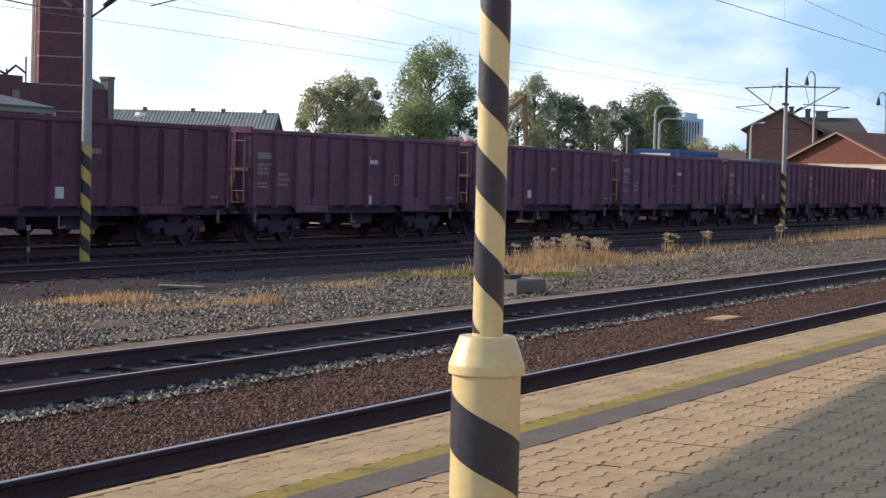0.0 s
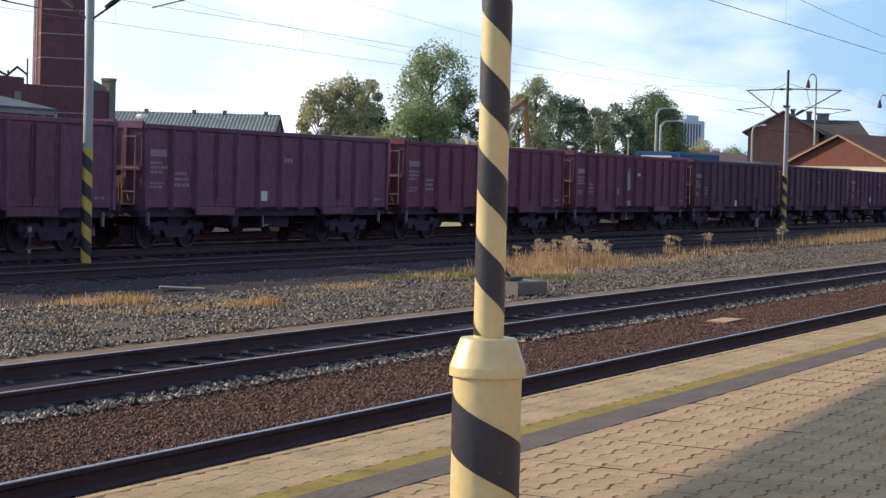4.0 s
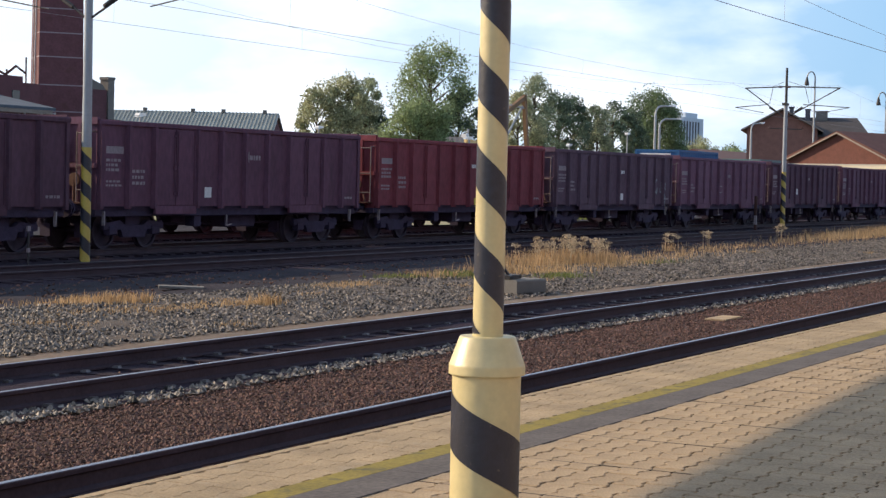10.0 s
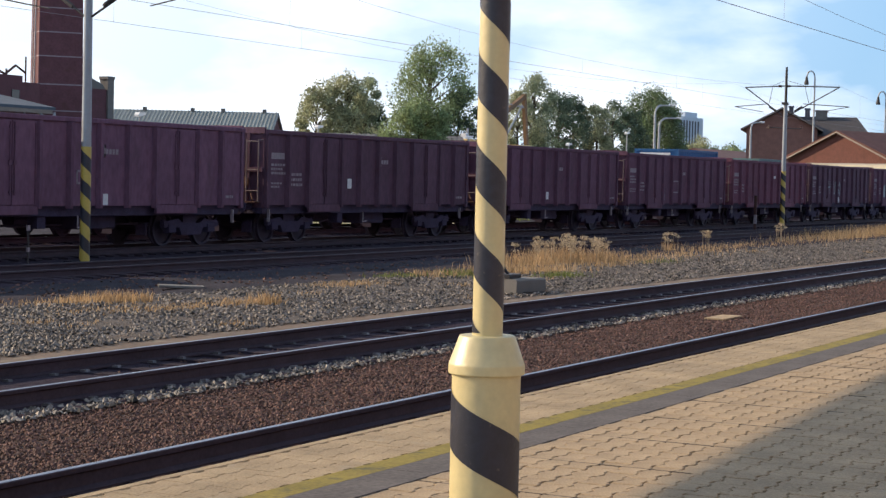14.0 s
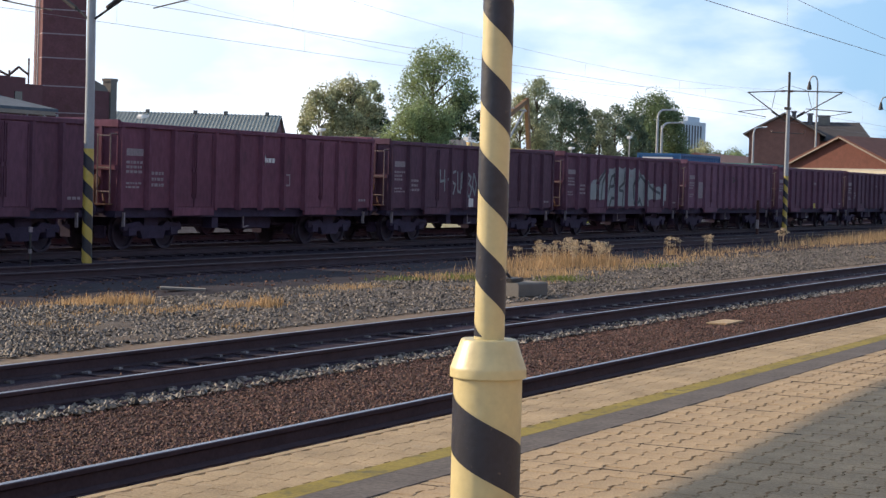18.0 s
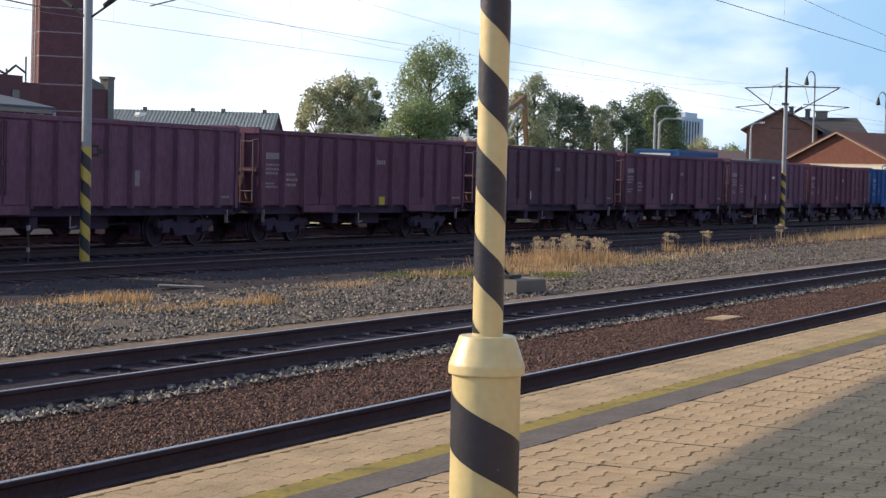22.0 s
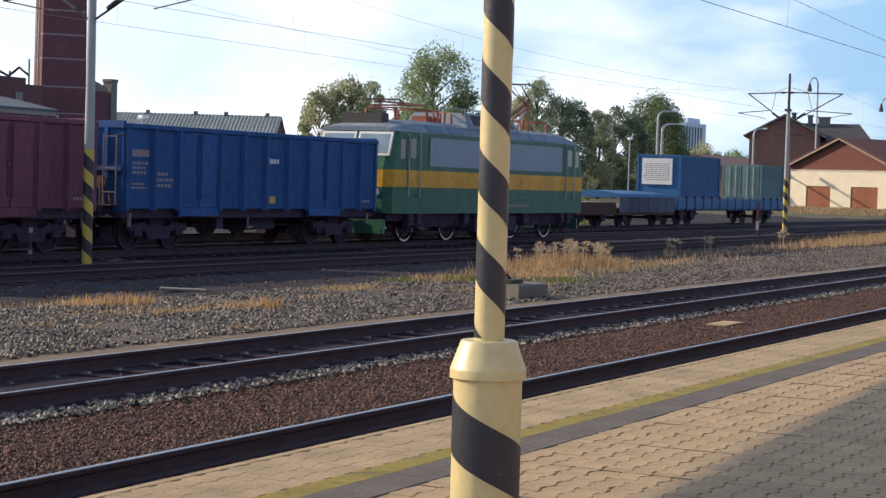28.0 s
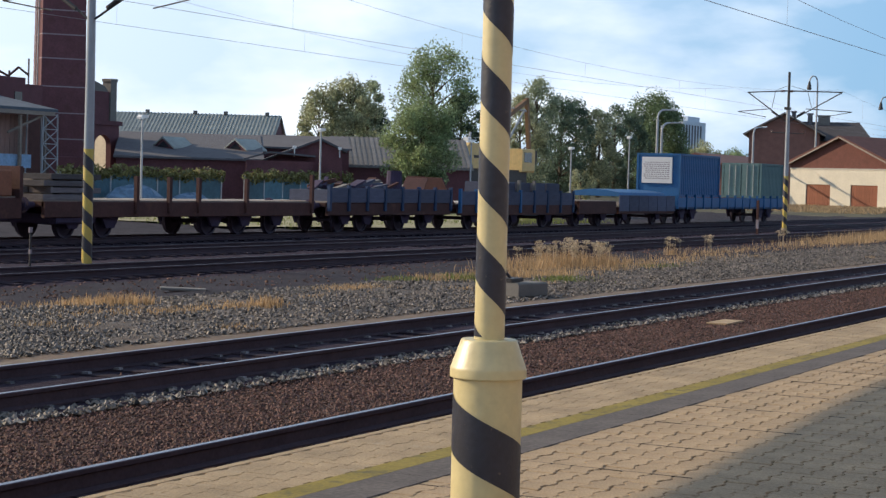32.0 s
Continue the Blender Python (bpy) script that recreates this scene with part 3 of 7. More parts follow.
# the camera's bluish cast in shade is mixed into these browns
PAINTS = {
    "brown": paint("brown_wagon_paint", (0.148, 0.07, 0.108)),
    "purple": paint("faded_purple_brown_paint", (0.178, 0.09, 0.137), spot=(0.135, 0.074, 0.102)),
    "dark": paint("dark_brown_paint", (0.118, 0.062, 0.092), spot=(0.095, 0.052, 0.075)),
    "reddish": paint("reddish_brown_paint", (0.18, 0.072, 0.108)),
    "red": paint("fresh_red_oxide_paint", (0.22, 0.055, 0.07), spot=(0.16, 0.044, 0.056), spots=0.68),
    "grey": paint("grey_brown_paint", (0.13, 0.08, 0.112), spot=(0.1, 0.064, 0.088)),
    "blue": paint("blue_wagon_paint", (0.035, 0.105, 0.29), spot=(0.03, 0.075, 0.19), spots=0.66),
}
LEN = 14.04
X0, X1, HALF, SILL, TOP = 0.62, 13.42, 1.38, 1.1, 3.25
MESHES = {}


def shared(key, material, build, smooth=False):
    """Alike pieces of one material share one mesh."""
    if (key, material.name) not in MESHES:
        MESHES[key, material.name] = build().mesh(key, material, smooth)
    return MESHES[key, material.name]


def wheelset(r, bright=False):
    sh = Shape()
    for s in (-1, 1):
        y = s * 0.7
        sh.lathe([(0.1, y - s * 0.02), (r * 0.82, y - s * 0.015), (r * 0.84, y - s * 0.05), (r + 0.028, y - s * 0.05), (r + 0.026, y - s * 0.02), (r, y), (r, y + s * 0.085), (r * 0.86, y + s * 0.085), (r * 0.84, y + s * 0.02), (0.14, y + s * 0.06), (0.1, y + s * 0.1)], 28, axis="y")
    sh.rod((0, -0.95, 0), (0, 0.95, 0), 0.075, 12)
    return sh


def bogie(parent, x):
    b = part("bogie", shared("bogie", M_UNDER, lambda: side_frames()), None, parent, "grimy cast steel bogie", at=(x, 0, 0))
    ws = []
    for dx in (-0.9, 0.9):
        ws.append(part("wheelset", shared("wheelset", M_WHEEL, lambda: wheelset(0.46), True), None, b, at=(dx, 0, 0.46)))
    return ws


def side_frames():
    sh = Shape()
    for s in (-1, 1):
        y0, y1 = s * 0.93, s * 1.07
        y0, y1 = min(y0, y1), max(y0, y1)
        sh.prism([(-1.25, 0.52), (-0.55, 0.5), (-0.45, 0.3), (0.45, 0.3), (0.55, 0.5), (1.25, 0.52), (1.25, 0.66), (0.6, 0.74), (0.4, 0.62), (-0.4, 0.62), (-0.6, 0.74), (-1.25, 0.66)], y0, y1, "y")
        for dx in (-0.9, 0.9):
            sh.box(dx - 0.16, dx + 0.16, y0 - 0.03, y1 + 0.03, 0.36, 0.6, 0.03)
            for e in (-0.28, 0.28):
                sh.lathe([(0.075, 0.5), (0.075, 0.72)], 10, (dx + e, (y0 + y1) / 2, 0))
            sh.box(dx - 0.62, dx - 0.55, s * 0.55 - 0.12, s * 0.55 + 0.2, 0.3, 0.62)
    sh.box(-0.3, 0.3, -1.0, 1.0, 0.55, 0.86)
    return sh


def text_rows(sh, x, z, rows, w, y, seed, high=0.07, gap=0.12):
    """Unreadable lettering as short bars."""
    r = random.Random(seed)
    for j in range(rows):
        u = x
        while u < x + w * r.uniform(0.7, 1.0):
            k = r.uniform(0.05, 0.16)
            sh.box(u, u + k, y - 0.003, y, z - j * gap, z - j * gap + high)
            u += k + 0.04
    return sh


LAYOUT = [("p", 1.1), ("p", 1.1), ("d", 1.9), ("p", 1.15), ("p", 1.15), ("p", 1.15), ("p", 1.15), ("d", 1.9), ("p", 1.1), ("p", 1.1)]
LAYOUT2 = [("p", 1.1), ("p", 1.1), ("d", 1.9)] + [("p", 0.966)] * 9


def side_panels(mirror=1):
    sh = Shape()
    sh.box(X0, X1, mirror * HALF - 0.03, mirror * HALF + 0.03, SILL, TOP - 0.12)
    return sh


def open_wagon(index, colour, marks, layout=LAYOUT, label="", logo=M_FADED, door_colour=None, spot_panels=()):
    m = PAINTS[colour]
    w = thing("open_goods_wagon", label, "goods wagon", group="wagons of the goods train")
    y = -HALF
    part("side_wall", shared("side_wall", m, lambda: side_panels(-1)), None, w)
    part("far_side_wall", shared("far_side_wall", m, lambda: side_panels(1)), None, w)
    part("floor", shared("floor", M_UNDER, lambda: Shape().box(X0, X1, -1.3, 1.3, 1.02, 1.2)), None, w)
    rim = part("top_rim", shared("top_rim", m, lambda: Shape().box(X0 - 0.04, X1 + 0.04, -HALF - 0.09, -HALF + 0.06, TOP - 0.13, TOP, 0.02).box(X0 - 0.04, X1 + 0.04, HALF - 0.06, HALF + 0.09, TOP - 0.13, TOP, 0.02)), None, w)
    for x, s in ((X0, -1), (X1, 1)):
        e = part("end_wall", shared("end_wall%d" % s, m, lambda: Shape().box(-0.03, 0.03, -HALF + 0.04, HALF - 0.04, 1.02, TOP + 0.02)), None, w, at=(x, 0, 0))
        part("end_beam", shared("end_beam%d" % s, m, lambda: Shape().box(s * 0.03 - 0.05, s * 0.03 + 0.05, -HALF, HALF, TOP - 0.12, TOP + 0.06).box(min(s * 0.03, s * 0.12), max(s * 0.03, s * 0.12), -HALF + 0.05, HALF - 0.05, 2.05, 2.17)), None, e)
        for yy in (-0.85, -0.28, 0.28, 0.85):
            part("end_post", shared("end_post%d" % s, m, lambda: Shape().box(min(0, s * 0.11), max(0, s * 0.11), -0.05, 0.05, 1.1, TOP - 0.1)), None, e, at=(0, yy, 0))
        part("headstock", shared("headstock", M_UNDER, lambda: Shape().box(-0.12, 0.12, -1.3, 1.3, 0.86, 1.2, 0.02)), None, e, at=(-s * 0.1, 0, 0))
        for yy in (-0.875, 0.875):
            part("buffer", shared("buffer%d" % s, M_UNDER, lambda: Shape().lathe([(0.1, 0.0), (0.1, s * 0.32), (0.07, s * 0.33), (0.07, s * 0.54), (0.23, s * 0.55), (0.23, s * 0.6), (0.1, s * 0.615)], 16, axis="x"), True), None, e, at=(0, yy, 1.05))
    part("coupling", shared("coupling", M_UNDER, lambda: Shape().rod((X1, 0, 0.98), (X1 + 0.62, 0, 0.92), 0.05)), None, w)
    part("coupling", shared("coupling_front", M_UNDER, lambda: Shape().rod((X0 - 0.62, 0, 0.92), (X0, 0, 0.98), 0.05)), None, w)
    # the steps and grab rails at the end next to the following wagon
    part("end_ladder", shared("end_ladder", M_LADDER, lambda: Shape().rod((X0 - 0.26, -1.3, 1.2), (X0 - 0.26, -1.3, 2.95), 0.018).rod((X0 - 0.26, -0.9, 1.2), (X0 - 0.26, -0.9, 2.95), 0.018).rod((X0 - 0.26, -1.3, 2.95), (X0 - 0.03, -1.3, 2.95), 0.018).rod((X0 - 0.26, -1.3, 2.9), (X0 - 0.26, -0.9, 2.9), 0.018).rod((X0 - 0.26, -1.3, 2.1), (X0 - 0.26, -0.9, 2.1), 0.018).rod((X0 - 0.26, -1.3, 1.5), (X0 - 0.26, -0.9, 1.5), 0.018)), None, w, "pale grab rails and steps")
    part("platform_step", shared("platform_step", M_RUSTOR, lambda: Shape().box(X0 - 0.36, X0 - 0.05, -1.25, -0.8, 1.17, 1.2).lathe([(0.03, -0.03), (0.17, -0.025), (0.17, 0.025), (0.03, 0.03)], 16, (X0 - 0.16, -0.75, 1.75), "x").rod((X0 - 0.16, -0.75, 1.1), (X0 - 0.16, -0.75, 1.75), 0.035).rod((X0 - 0.2, -1.1, 1.22), (X0 - 0.1, -0.95, 1.5), 0.03)), None, w, "rusty step and brake housing")
    # side posts, doors, and the flaps under the doors
    x = X0
    n = 0
    for kind, width in layout:
        n += 1
        if kind == "d":
            dm = PAINTS[door_colour] if door_colour else m
            for q in (0.06, 0.97):
                d = part("door", shared("door", dm, lambda: Shape().box(0, 0.87, -0.045, 0.0, 0.02, 2.0, 0.012)), None, w, at=(x + q, -HALF - 0.03, SILL))
                part("lock_bar", shared("lock_bar", dm, lambda: Shape().rod((0, -0.065, 0.25), (0, -0.065, 1.95), 0.018).box(-0.05, 0.05, -0.085, -0.045, 0.95, 1.06).box(-0.035, 0.035, -0.08, -0.045, 0.3, 0.36).box(-0.035, 0.035, -0.08, -0.045, 1.8, 1.86)), None, d, at=(0.81 if q < 0.5 else 0.06, 0, 0))
                part("hinge_bar", shared("hinge_bar", dm, lambda: Shape().box(-0.02, 0.02, -0.07, -0.045, 0.05, 1.95)), None, d, at=(0.06 if q < 0.5 else 0.81, 0, 0))
            part("door_sill", shared("door_sill", dm, lambda: Shape().box(0.04, 1.86, -0.075, 0.0, -0.2, 0.015)), None, w, at=(x, -HALF - 0.03, SILL))
        if n > 1:
            part("side_post", shared("side_post", m, lambda: Shape().prism([(-0.085, 0.0), (-0.05, -0.125), (0.05, -0.125), (0.085, 0.0)], SILL - 0.06, TOP - 0.12, "z")), None, w, at=(x, -HALF - 0.028, 0))
        x += width
    for xx in (X0 + 0.05, X1 - 0.05):
        part("corner_post", shared("corner_post", m, lambda: Shape().box(-0.06, 0.06, -0.08, 0.04, SILL - 0.08, TOP - 0.1, 0.01)), None, w, at=(xx, -HALF, 0))
    part("solebar", shared("solebar", M_UNDER, lambda: Shape().box(X0, X1, -1.27, -1.15, 0.84, 1.1, 0.015).box(X0, X1, 1.15, 1.27, 0.84, 1.1, 0.015)), None, w)
    part("brake_gear", shared("brake_gear", M_UNDER, lambda: Shape().lathe([(0.2, 0), (0.2, 0.9)], 14, (5.6, 0.2, 0.72), "x").box(6.9, 8.4, -0.9, 0.6, 0.5, 0.86, 0.03).rod((3.5, -0.4, 0.6), (10.5, -0.4, 0.6), 0.03).box(5.0, 5.3, -1.2, -0.9, 0.55, 0.84)), None, w)
    part("brake_handle", shared("brake_handle", M_FADED, lambda: Shape().rod((6.35, -1.33, 0.55), (6.35, -1.33, 0.86), 0.02).rod((6.35, -1.33, 0.56), (6.6, -1.33, 0.6), 0.02)), None, w, "pale brake handle")
    for xx in (X0 + 0.32, X1 - 0.3):
        part("lamp_bracket", shared("lamp_bracket", M_FADED, lambda: Shape().box(-0.02, 0.02, -1.34, -1.26, 0.62, 0.98)), None, w, "pale lamp bracket", at=(xx, 0, 0))
    wheels = bogie(w, 2.52) + bogie(w, 11.52)
    # markings: lettering panels, emblem, plates
    yy = -HALF - 0.031
    seed = index * 17 + 5
    lettering = Shape()
    lettering.box(X0 + 0.25, X0 + 0.95, yy - 0.003, yy, 2.42, 2.6)
    text_rows(lettering, X0 + 0.25, 2.22, 3, 0.7, yy, seed)
    text_rows(lettering, X0 + 1.32, 1.95, 3, 0.62, yy, seed + 1, 0.08, 0.15)
    text_rows(lettering, X0 + 0.25, 1.7, 2, 0.6, yy, seed + 2, 0.05, 0.1)
    text_rows(lettering, X1 - 0.8, 1.3, 1, 0.5, yy, seed + 3)
    tagged(part("lettering", lettering, M_FADED, w, "worn pale lettering"), kind="stuff")
    emblem = Shape().stroke([(7.05, 2.35), (7.27, 2.35), (7.27, 2.57), (7.05, 2.57), (7.05, 2.35)], 0.07, yy)
    text_rows(emblem, 7.33, 2.38, 1, 0.5, yy, seed + 4, 0.13)
    tagged(part("emblem", emblem, logo, w, "small pale emblem and bars"), kind="stuff")
    for name, mm, shape in marks:
        mark = part(name, shape(yy - 0.002), mm, w)
        if name.startswith("graffiti_"):
            tagged(mark, kind="stuff")
    return w, wheels


def plate(x, z, a=0.32, b=0.28):
    return lambda y: Shape().box(x, x + a, y - 0.003, y, z, z + b)


def frame_mark(x, z, a=0.8, b=0.75):
    return lambda y: Shape().stroke([(x, z), (x + a, z), (x + a, z + b), (x, z + b), (x, z)], 0.05, y)


def skin(x):
    """How far the painted side stands out at x: posts and doors stand proud of the panels."""
    u = X0
    for kind, width in LAYOUT:
        if abs(x - u) < 0.1 and u > X0:
            return -HALF - 0.156
        if kind == "d" and u + 0.05 < x < u + 1.85:
            return -HALF - 0.078
        u += width
    return -HALF - 0.031


def slab(sh, x, w, z0, z1, lift=0.0):
    y = skin(x + w / 2) - lift
    sh.put([(x, y - 0.002, z0), (x + w, y - 0.002, z0), (x + w, y - 0.002, z1), (x, y - 0.002, z1)], [(0, 1, 2, 3)])


def scrawl(strokes, x, z, s, w, lift=0.001):
    """Sprayed lines: each one is laid down in short dabs on the relief of the side."""
    def build(y):
        sh = Shape()
        for pts in strokes:
            for (a, b), (c, e) in zip(pts, pts[1:]):
                n = max(2, int(math.hypot(c - a, e - b) * s / (w * 0.3)))
                for i in range(n + 1):
                    px, pz = x + (a + (c - a) * i / n) * s, z + (b + (e - b) * i / n) * s
                    slab(sh, px - w * 0.36, w * 0.72, pz - w / 2, pz + w / 2, lift + 0.0004 * (i % 3))
        return sh
    return build


def blotch(x, z, w, h, seed, holes=0.0):
    """An uneven patch of sprayed paint with drips, in narrow upright dabs."""
    def build(y):
        r = random.Random(seed)
        sh = Shape()
        n = max(4, int(w / 0.06))
        for i in range(n):
            u = (i + 0.5) / n
            edge = min(1.0, 0.45 + 3 * min(u, 1 - u))
            lo = z + h * (0.05 * r.random() + 0.06 * (1 - edge))
            hi = z + h * (min(1.0, edge * 1.15) * (0.86 + 0.14 * math.sin(u * 6 + seed)) - 0.04 * r.random())
            if r.random() > holes:
                slab(sh, x + u * w - 0.032, 0.064, lo, max(lo + 0.05, hi))
        return sh
    return build


def panel(x0, x1, foot, top0, top1, seed):
    """One sprayed patch on a bay, a door or a post of the side, with an uneven upper and lower edge."""
    def build(y):
        r = random.Random(seed)
        sh = Shape()
        n = max(3, int((x1 - x0) / 0.09))
        q = skin((x0 + x1) / 2) - 0.002
        for i in range(n + 1):
            px, hi = x0 + (x1 - x0) * i / n, top0 + (top1 - top0) * i / n
            sh.v += [(px, q, foot + r.uniform(0, 0.04)), (px, q, hi + r.uniform(-0.025, 0.025) + 0.04 * math.sin(i * 0.7 + seed))]
        sh.f += [(2 * i, 2 * i + 2, 2 * i + 3, 2 * i + 1) for i in range(n)]
        return sh
    return build


LOOP = [[(0.45, 0.95), (0.2, 0.9), (0.02, 0.55), (0.1, 0.1), (0.35, 0.02), (0.5, 0.4), (0.45, 0.95), (0.25, 1.0)], [(0.75, 0.5), (0.95, 0.0), (1.05, 0.35)], [(1.7, 0.75), (1.8, 0.05), (1.55, 0.1), (1.5, 0.3)], [(2.35, 0.8), (2.1, 0.7), (2.0, 0.35), (2.3, 0.2), (2.2, -0.2), (1.9, -0.4)]]
TAGS = [[(0.0, 1.0), (0.05, 0.55), (0.45, 0.6)], [(0.4, 1.0), (0.45, 0.2)], [(0.75, 0.65), (0.85, 0.6)], [(1.55, 1.0), (1.2, 0.9), (1.25, 0.55), (1.55, 0.45), (1.4, 0.05), (1.15, 0.15)], [(1.75, 0.95), (1.8, 0.15), (2.05, 0.1), (2.1, 0.9)], [(2.15, 0.3), (2.2, 0.95)], [(2.75, 0.1), (2.75, 0.9), (3.05, 0.75), (2.85, 0.5), (3.15, 0.3), (2.95, -0.1), (2.7, 0.0)], [(3.3, 0.9), (3.2, 0.4), (3.45, 0.0), (3.6, 0.45), (3.35, 0.9)]]
# colour, markings and label of each wagon in the order of passing
W = []
SQ = ("plate", M_WHITE, plate(6.1, 1.28))
for i in range(25):
    W.append(("brown", [SQ], LAYOUT, M_FADED, "rust-brown open goods wagon with ribbed steel sides, rolling in the train"))


def setw(i, colour, marks, label, logo=M_FADED, layout=LAYOUT):
    W[i] = (colour, marks, layout, logo, label)


setw(0, "brown", [SQ], "dark rust-brown open goods wagon with plain ribbed sides")
setw(1, "purple", [("plate", M_WHITE, plate(7.1, 1.12)), ("frame_mark", M_FADED, frame_mark(8.9, 1.75, 0.3, 0.3))], "faded brown open goods wagon with a white emblem and plate", M_WHITE)
setw(2, "purple", [("plate", M_WHITE, plate(5.2, 1.35))], "patchy purple-brown open goods wagon with doors of another shade")
setw(3, "purple", [("plate", M_MARKY, plate(8.2, 1.48, 0.32, 0.25)), ("frame_mark", M_FADED, frame_mark(6.7, 1.55, 0.35, 0.35))], "faded purple-brown open goods wagon with a small yellow plate", M_WHITE)
setw(4, "purple", [SQ], "faded brown open goods wagon with chalky lettering")
setw(5, "reddish", [("plate", M_WHITE, plate(6.0, 1.1))], "reddish brown open goods wagon with a white plate")
setw(6, "reddish", [("graffiti", M_GRAFF, blotch(5.95, 1.75, 0.6, 0.95, 3)), ("graffiti_lower", M_GRAFF, blotch(5.95, 1.1, 0.7, 0.26, 4)), ("plate", M_FADED, plate(5.0, 1.6))], "reddish brown open goods wagon with a pale sprayed patch", M_WHITE)
setw(7, "dark", [("plate", M_WHITE, plate(6.65, 1.1))], "dark brown open goods wagon with an orange-tinted emblem", M_RUSTOR)
setw(8, "dark", [], "dark brown open goods wagon with dusty door flaps", M_FADED)
setw(9, "brown", [("plate", M_WHITE, plate(5.15, 1.33))], "brown open goods wagon with rusty lower edge")
setw(10, "red", [("plate", M_MARKY, plate(7.55, 1.1, 0.32, 0.25))], "freshly painted red-oxide open goods wagon with a white emblem", M_WHITE)
setw(11, "grey", [("graffiti", M_GRAFF, scrawl(LOOP, 11.1, 1.58, 0.62, 0.06)), ("graffiti_drip", M_GRAFF, scrawl([[(0, 0.4), (0.2, -0.5), (0.3, 0.1)]], 12.3, 1.3, 0.6, 0.06)), ("plate", M_WHITE, plate(7.35, 1.28))], "grey-brown open goods wagon with white sprayed letters at its end", M_WHITE)
setw(12, "purple", [("plate", M_WHITE, plate(7.1, 1.12)), ("frame_mark", M_FADED, frame_mark(6.2, 1.65, 0.4, 0.3))], "faded purple-brown open goods wagon with a white plate", M_FADED)
setw(13, "dark", [("plate", M_WHITE, plate(5.2, 1.6, 0.25, 0.3))], "dark grey-brown open goods wagon")
setw(14, "brown", [SQ], "rust-brown open goods wagon with chalk marks")
setw(15, "brown", [("frame_mark", M_FADED, frame_mark(6.1, 1.6, 0.75, 0.5)), ("plate", M_FADED, plate(4.8, 1.25))], "brown open goods wagon with a chalked square on its side")
setw(16, "reddish", [("frame_mark", M_FADED, frame_mark(8.2, 1.75, 0.4, 0.3))], "brown open goods wagon with a white emblem", M_WHITE)
setw(17, "dark", [("graffiti", M_GRAFF, scrawl(TAGS, 3.95, 1.55, 0.8, 0.085)), ("plate", M_WHITE, plate(6.25, 1.13, 0.36, 0.3))], "dark brown open goods wagon with white sprayed letters")
# bays of the side: from, to, foot, height of the paint at both ends
PIECE = [(2.92, 4.6, 1.42, 2.05, 2.55), (4.82, 5.77, 1.16, 2.6, 2.78), (5.97, 6.92, 1.16, 2.8, 2.76), (7.12, 8.07, 1.16, 2.72, 2.76), (8.27, 9.22, 1.16, 2.7, 2.4), (9.42, 11.1, 1.45, 2.2, 1.95), (11.32, 11.85, 1.4, 2.25, 2.1)] + [(p - 0.045, p + 0.045, 1.16, t, t) for p, t in ((4.72, 2.5), (5.87, 2.75), (7.02, 2.72), (8.17, 2.7), (9.32, 2.3), (11.22, 2.1))]
PIECE_LINES = [[(3.75, 1.52), (3.96, 2.2), (4.61, 2.66)], [(4.18, 1.46), (4.29, 2.12), (4.61, 2.42)], [(5.01, 1.64), (5.35, 2.37), (5.7, 2.47), (5.64, 2.01), (5.29, 1.98)], [(6.83, 2.55), (6.77, 2.14), (6.13, 1.89), (6.26, 1.83), (6.63, 1.81)], [(6.71, 1.78), (6.63, 1.16)], [(7.92, 1.54), (7.86, 2.03), (8.4, 2.6), (9.44, 2.11), (10.18, 1.86), (10.92, 1.74)], [(10.18, 1.48), (10.18, 1.99)], [(9.24, 1.48), (9.24, 1.98)], [(5.22, 1.2), (5.41, 1.5), (5.69, 1.5)], [(8.02, 1.3), (8.61, 1.5), (8.87, 1.2)]]
setw(18, "brown", [("graffiti", M_GRAFF, panel(*bay, 11 + k)) for k, bay in enumerate(PIECE)] + [("graffiti_outline", M_GRAFFDK, scrawl(PIECE_LINES, 0, 0, 1, 0.12, 0.005))], "brown open goods wagon with big pale graffiti along its side")
setw(19, "purple", [("plate", M_FADED, plate(8.6, 1.6, 0.4, 0.4)), ("chalk_panel", M_FADED, plate(2.0, 1.55, 0.75, 0.75))], "faded lilac-brown open goods wagon with many close ribs", M_DARKST, LAYOUT2)
setw(20, "brown", [("plate", M_MARKY, plate(7.5, 1.1, 0.36, 0.26))], "rust-brown open goods wagon with a yellow plate")
setw(21, "dark", [("plate", M_WHITE, plate(4.9, 1.3, 0.2, 0.3))], "dark brown open goods wagon with shaded panels")
setw(22, "brown", [SQ], "brown open goods wagon with worn lettering")
setw(23, "purple", [SQ], "faded brown open goods wagon with white marks", M_WHITE)
setw(24, "reddish", [SQ], "reddish brown open goods wagon next to the blue one", M_WHITE)

TRAIN_Y = 29.42
G0 = 42.2856                      # where the first coupling stands at the start


def run(t):
    """How far the train has rolled after t seconds; it gathers speed slowly."""
    u = t / 32
    return -374.476 * u - 27.133 * u ** 2 + 14.658 * u ** 3 + 9.565 * u ** 4 - 19.219 * u ** 5


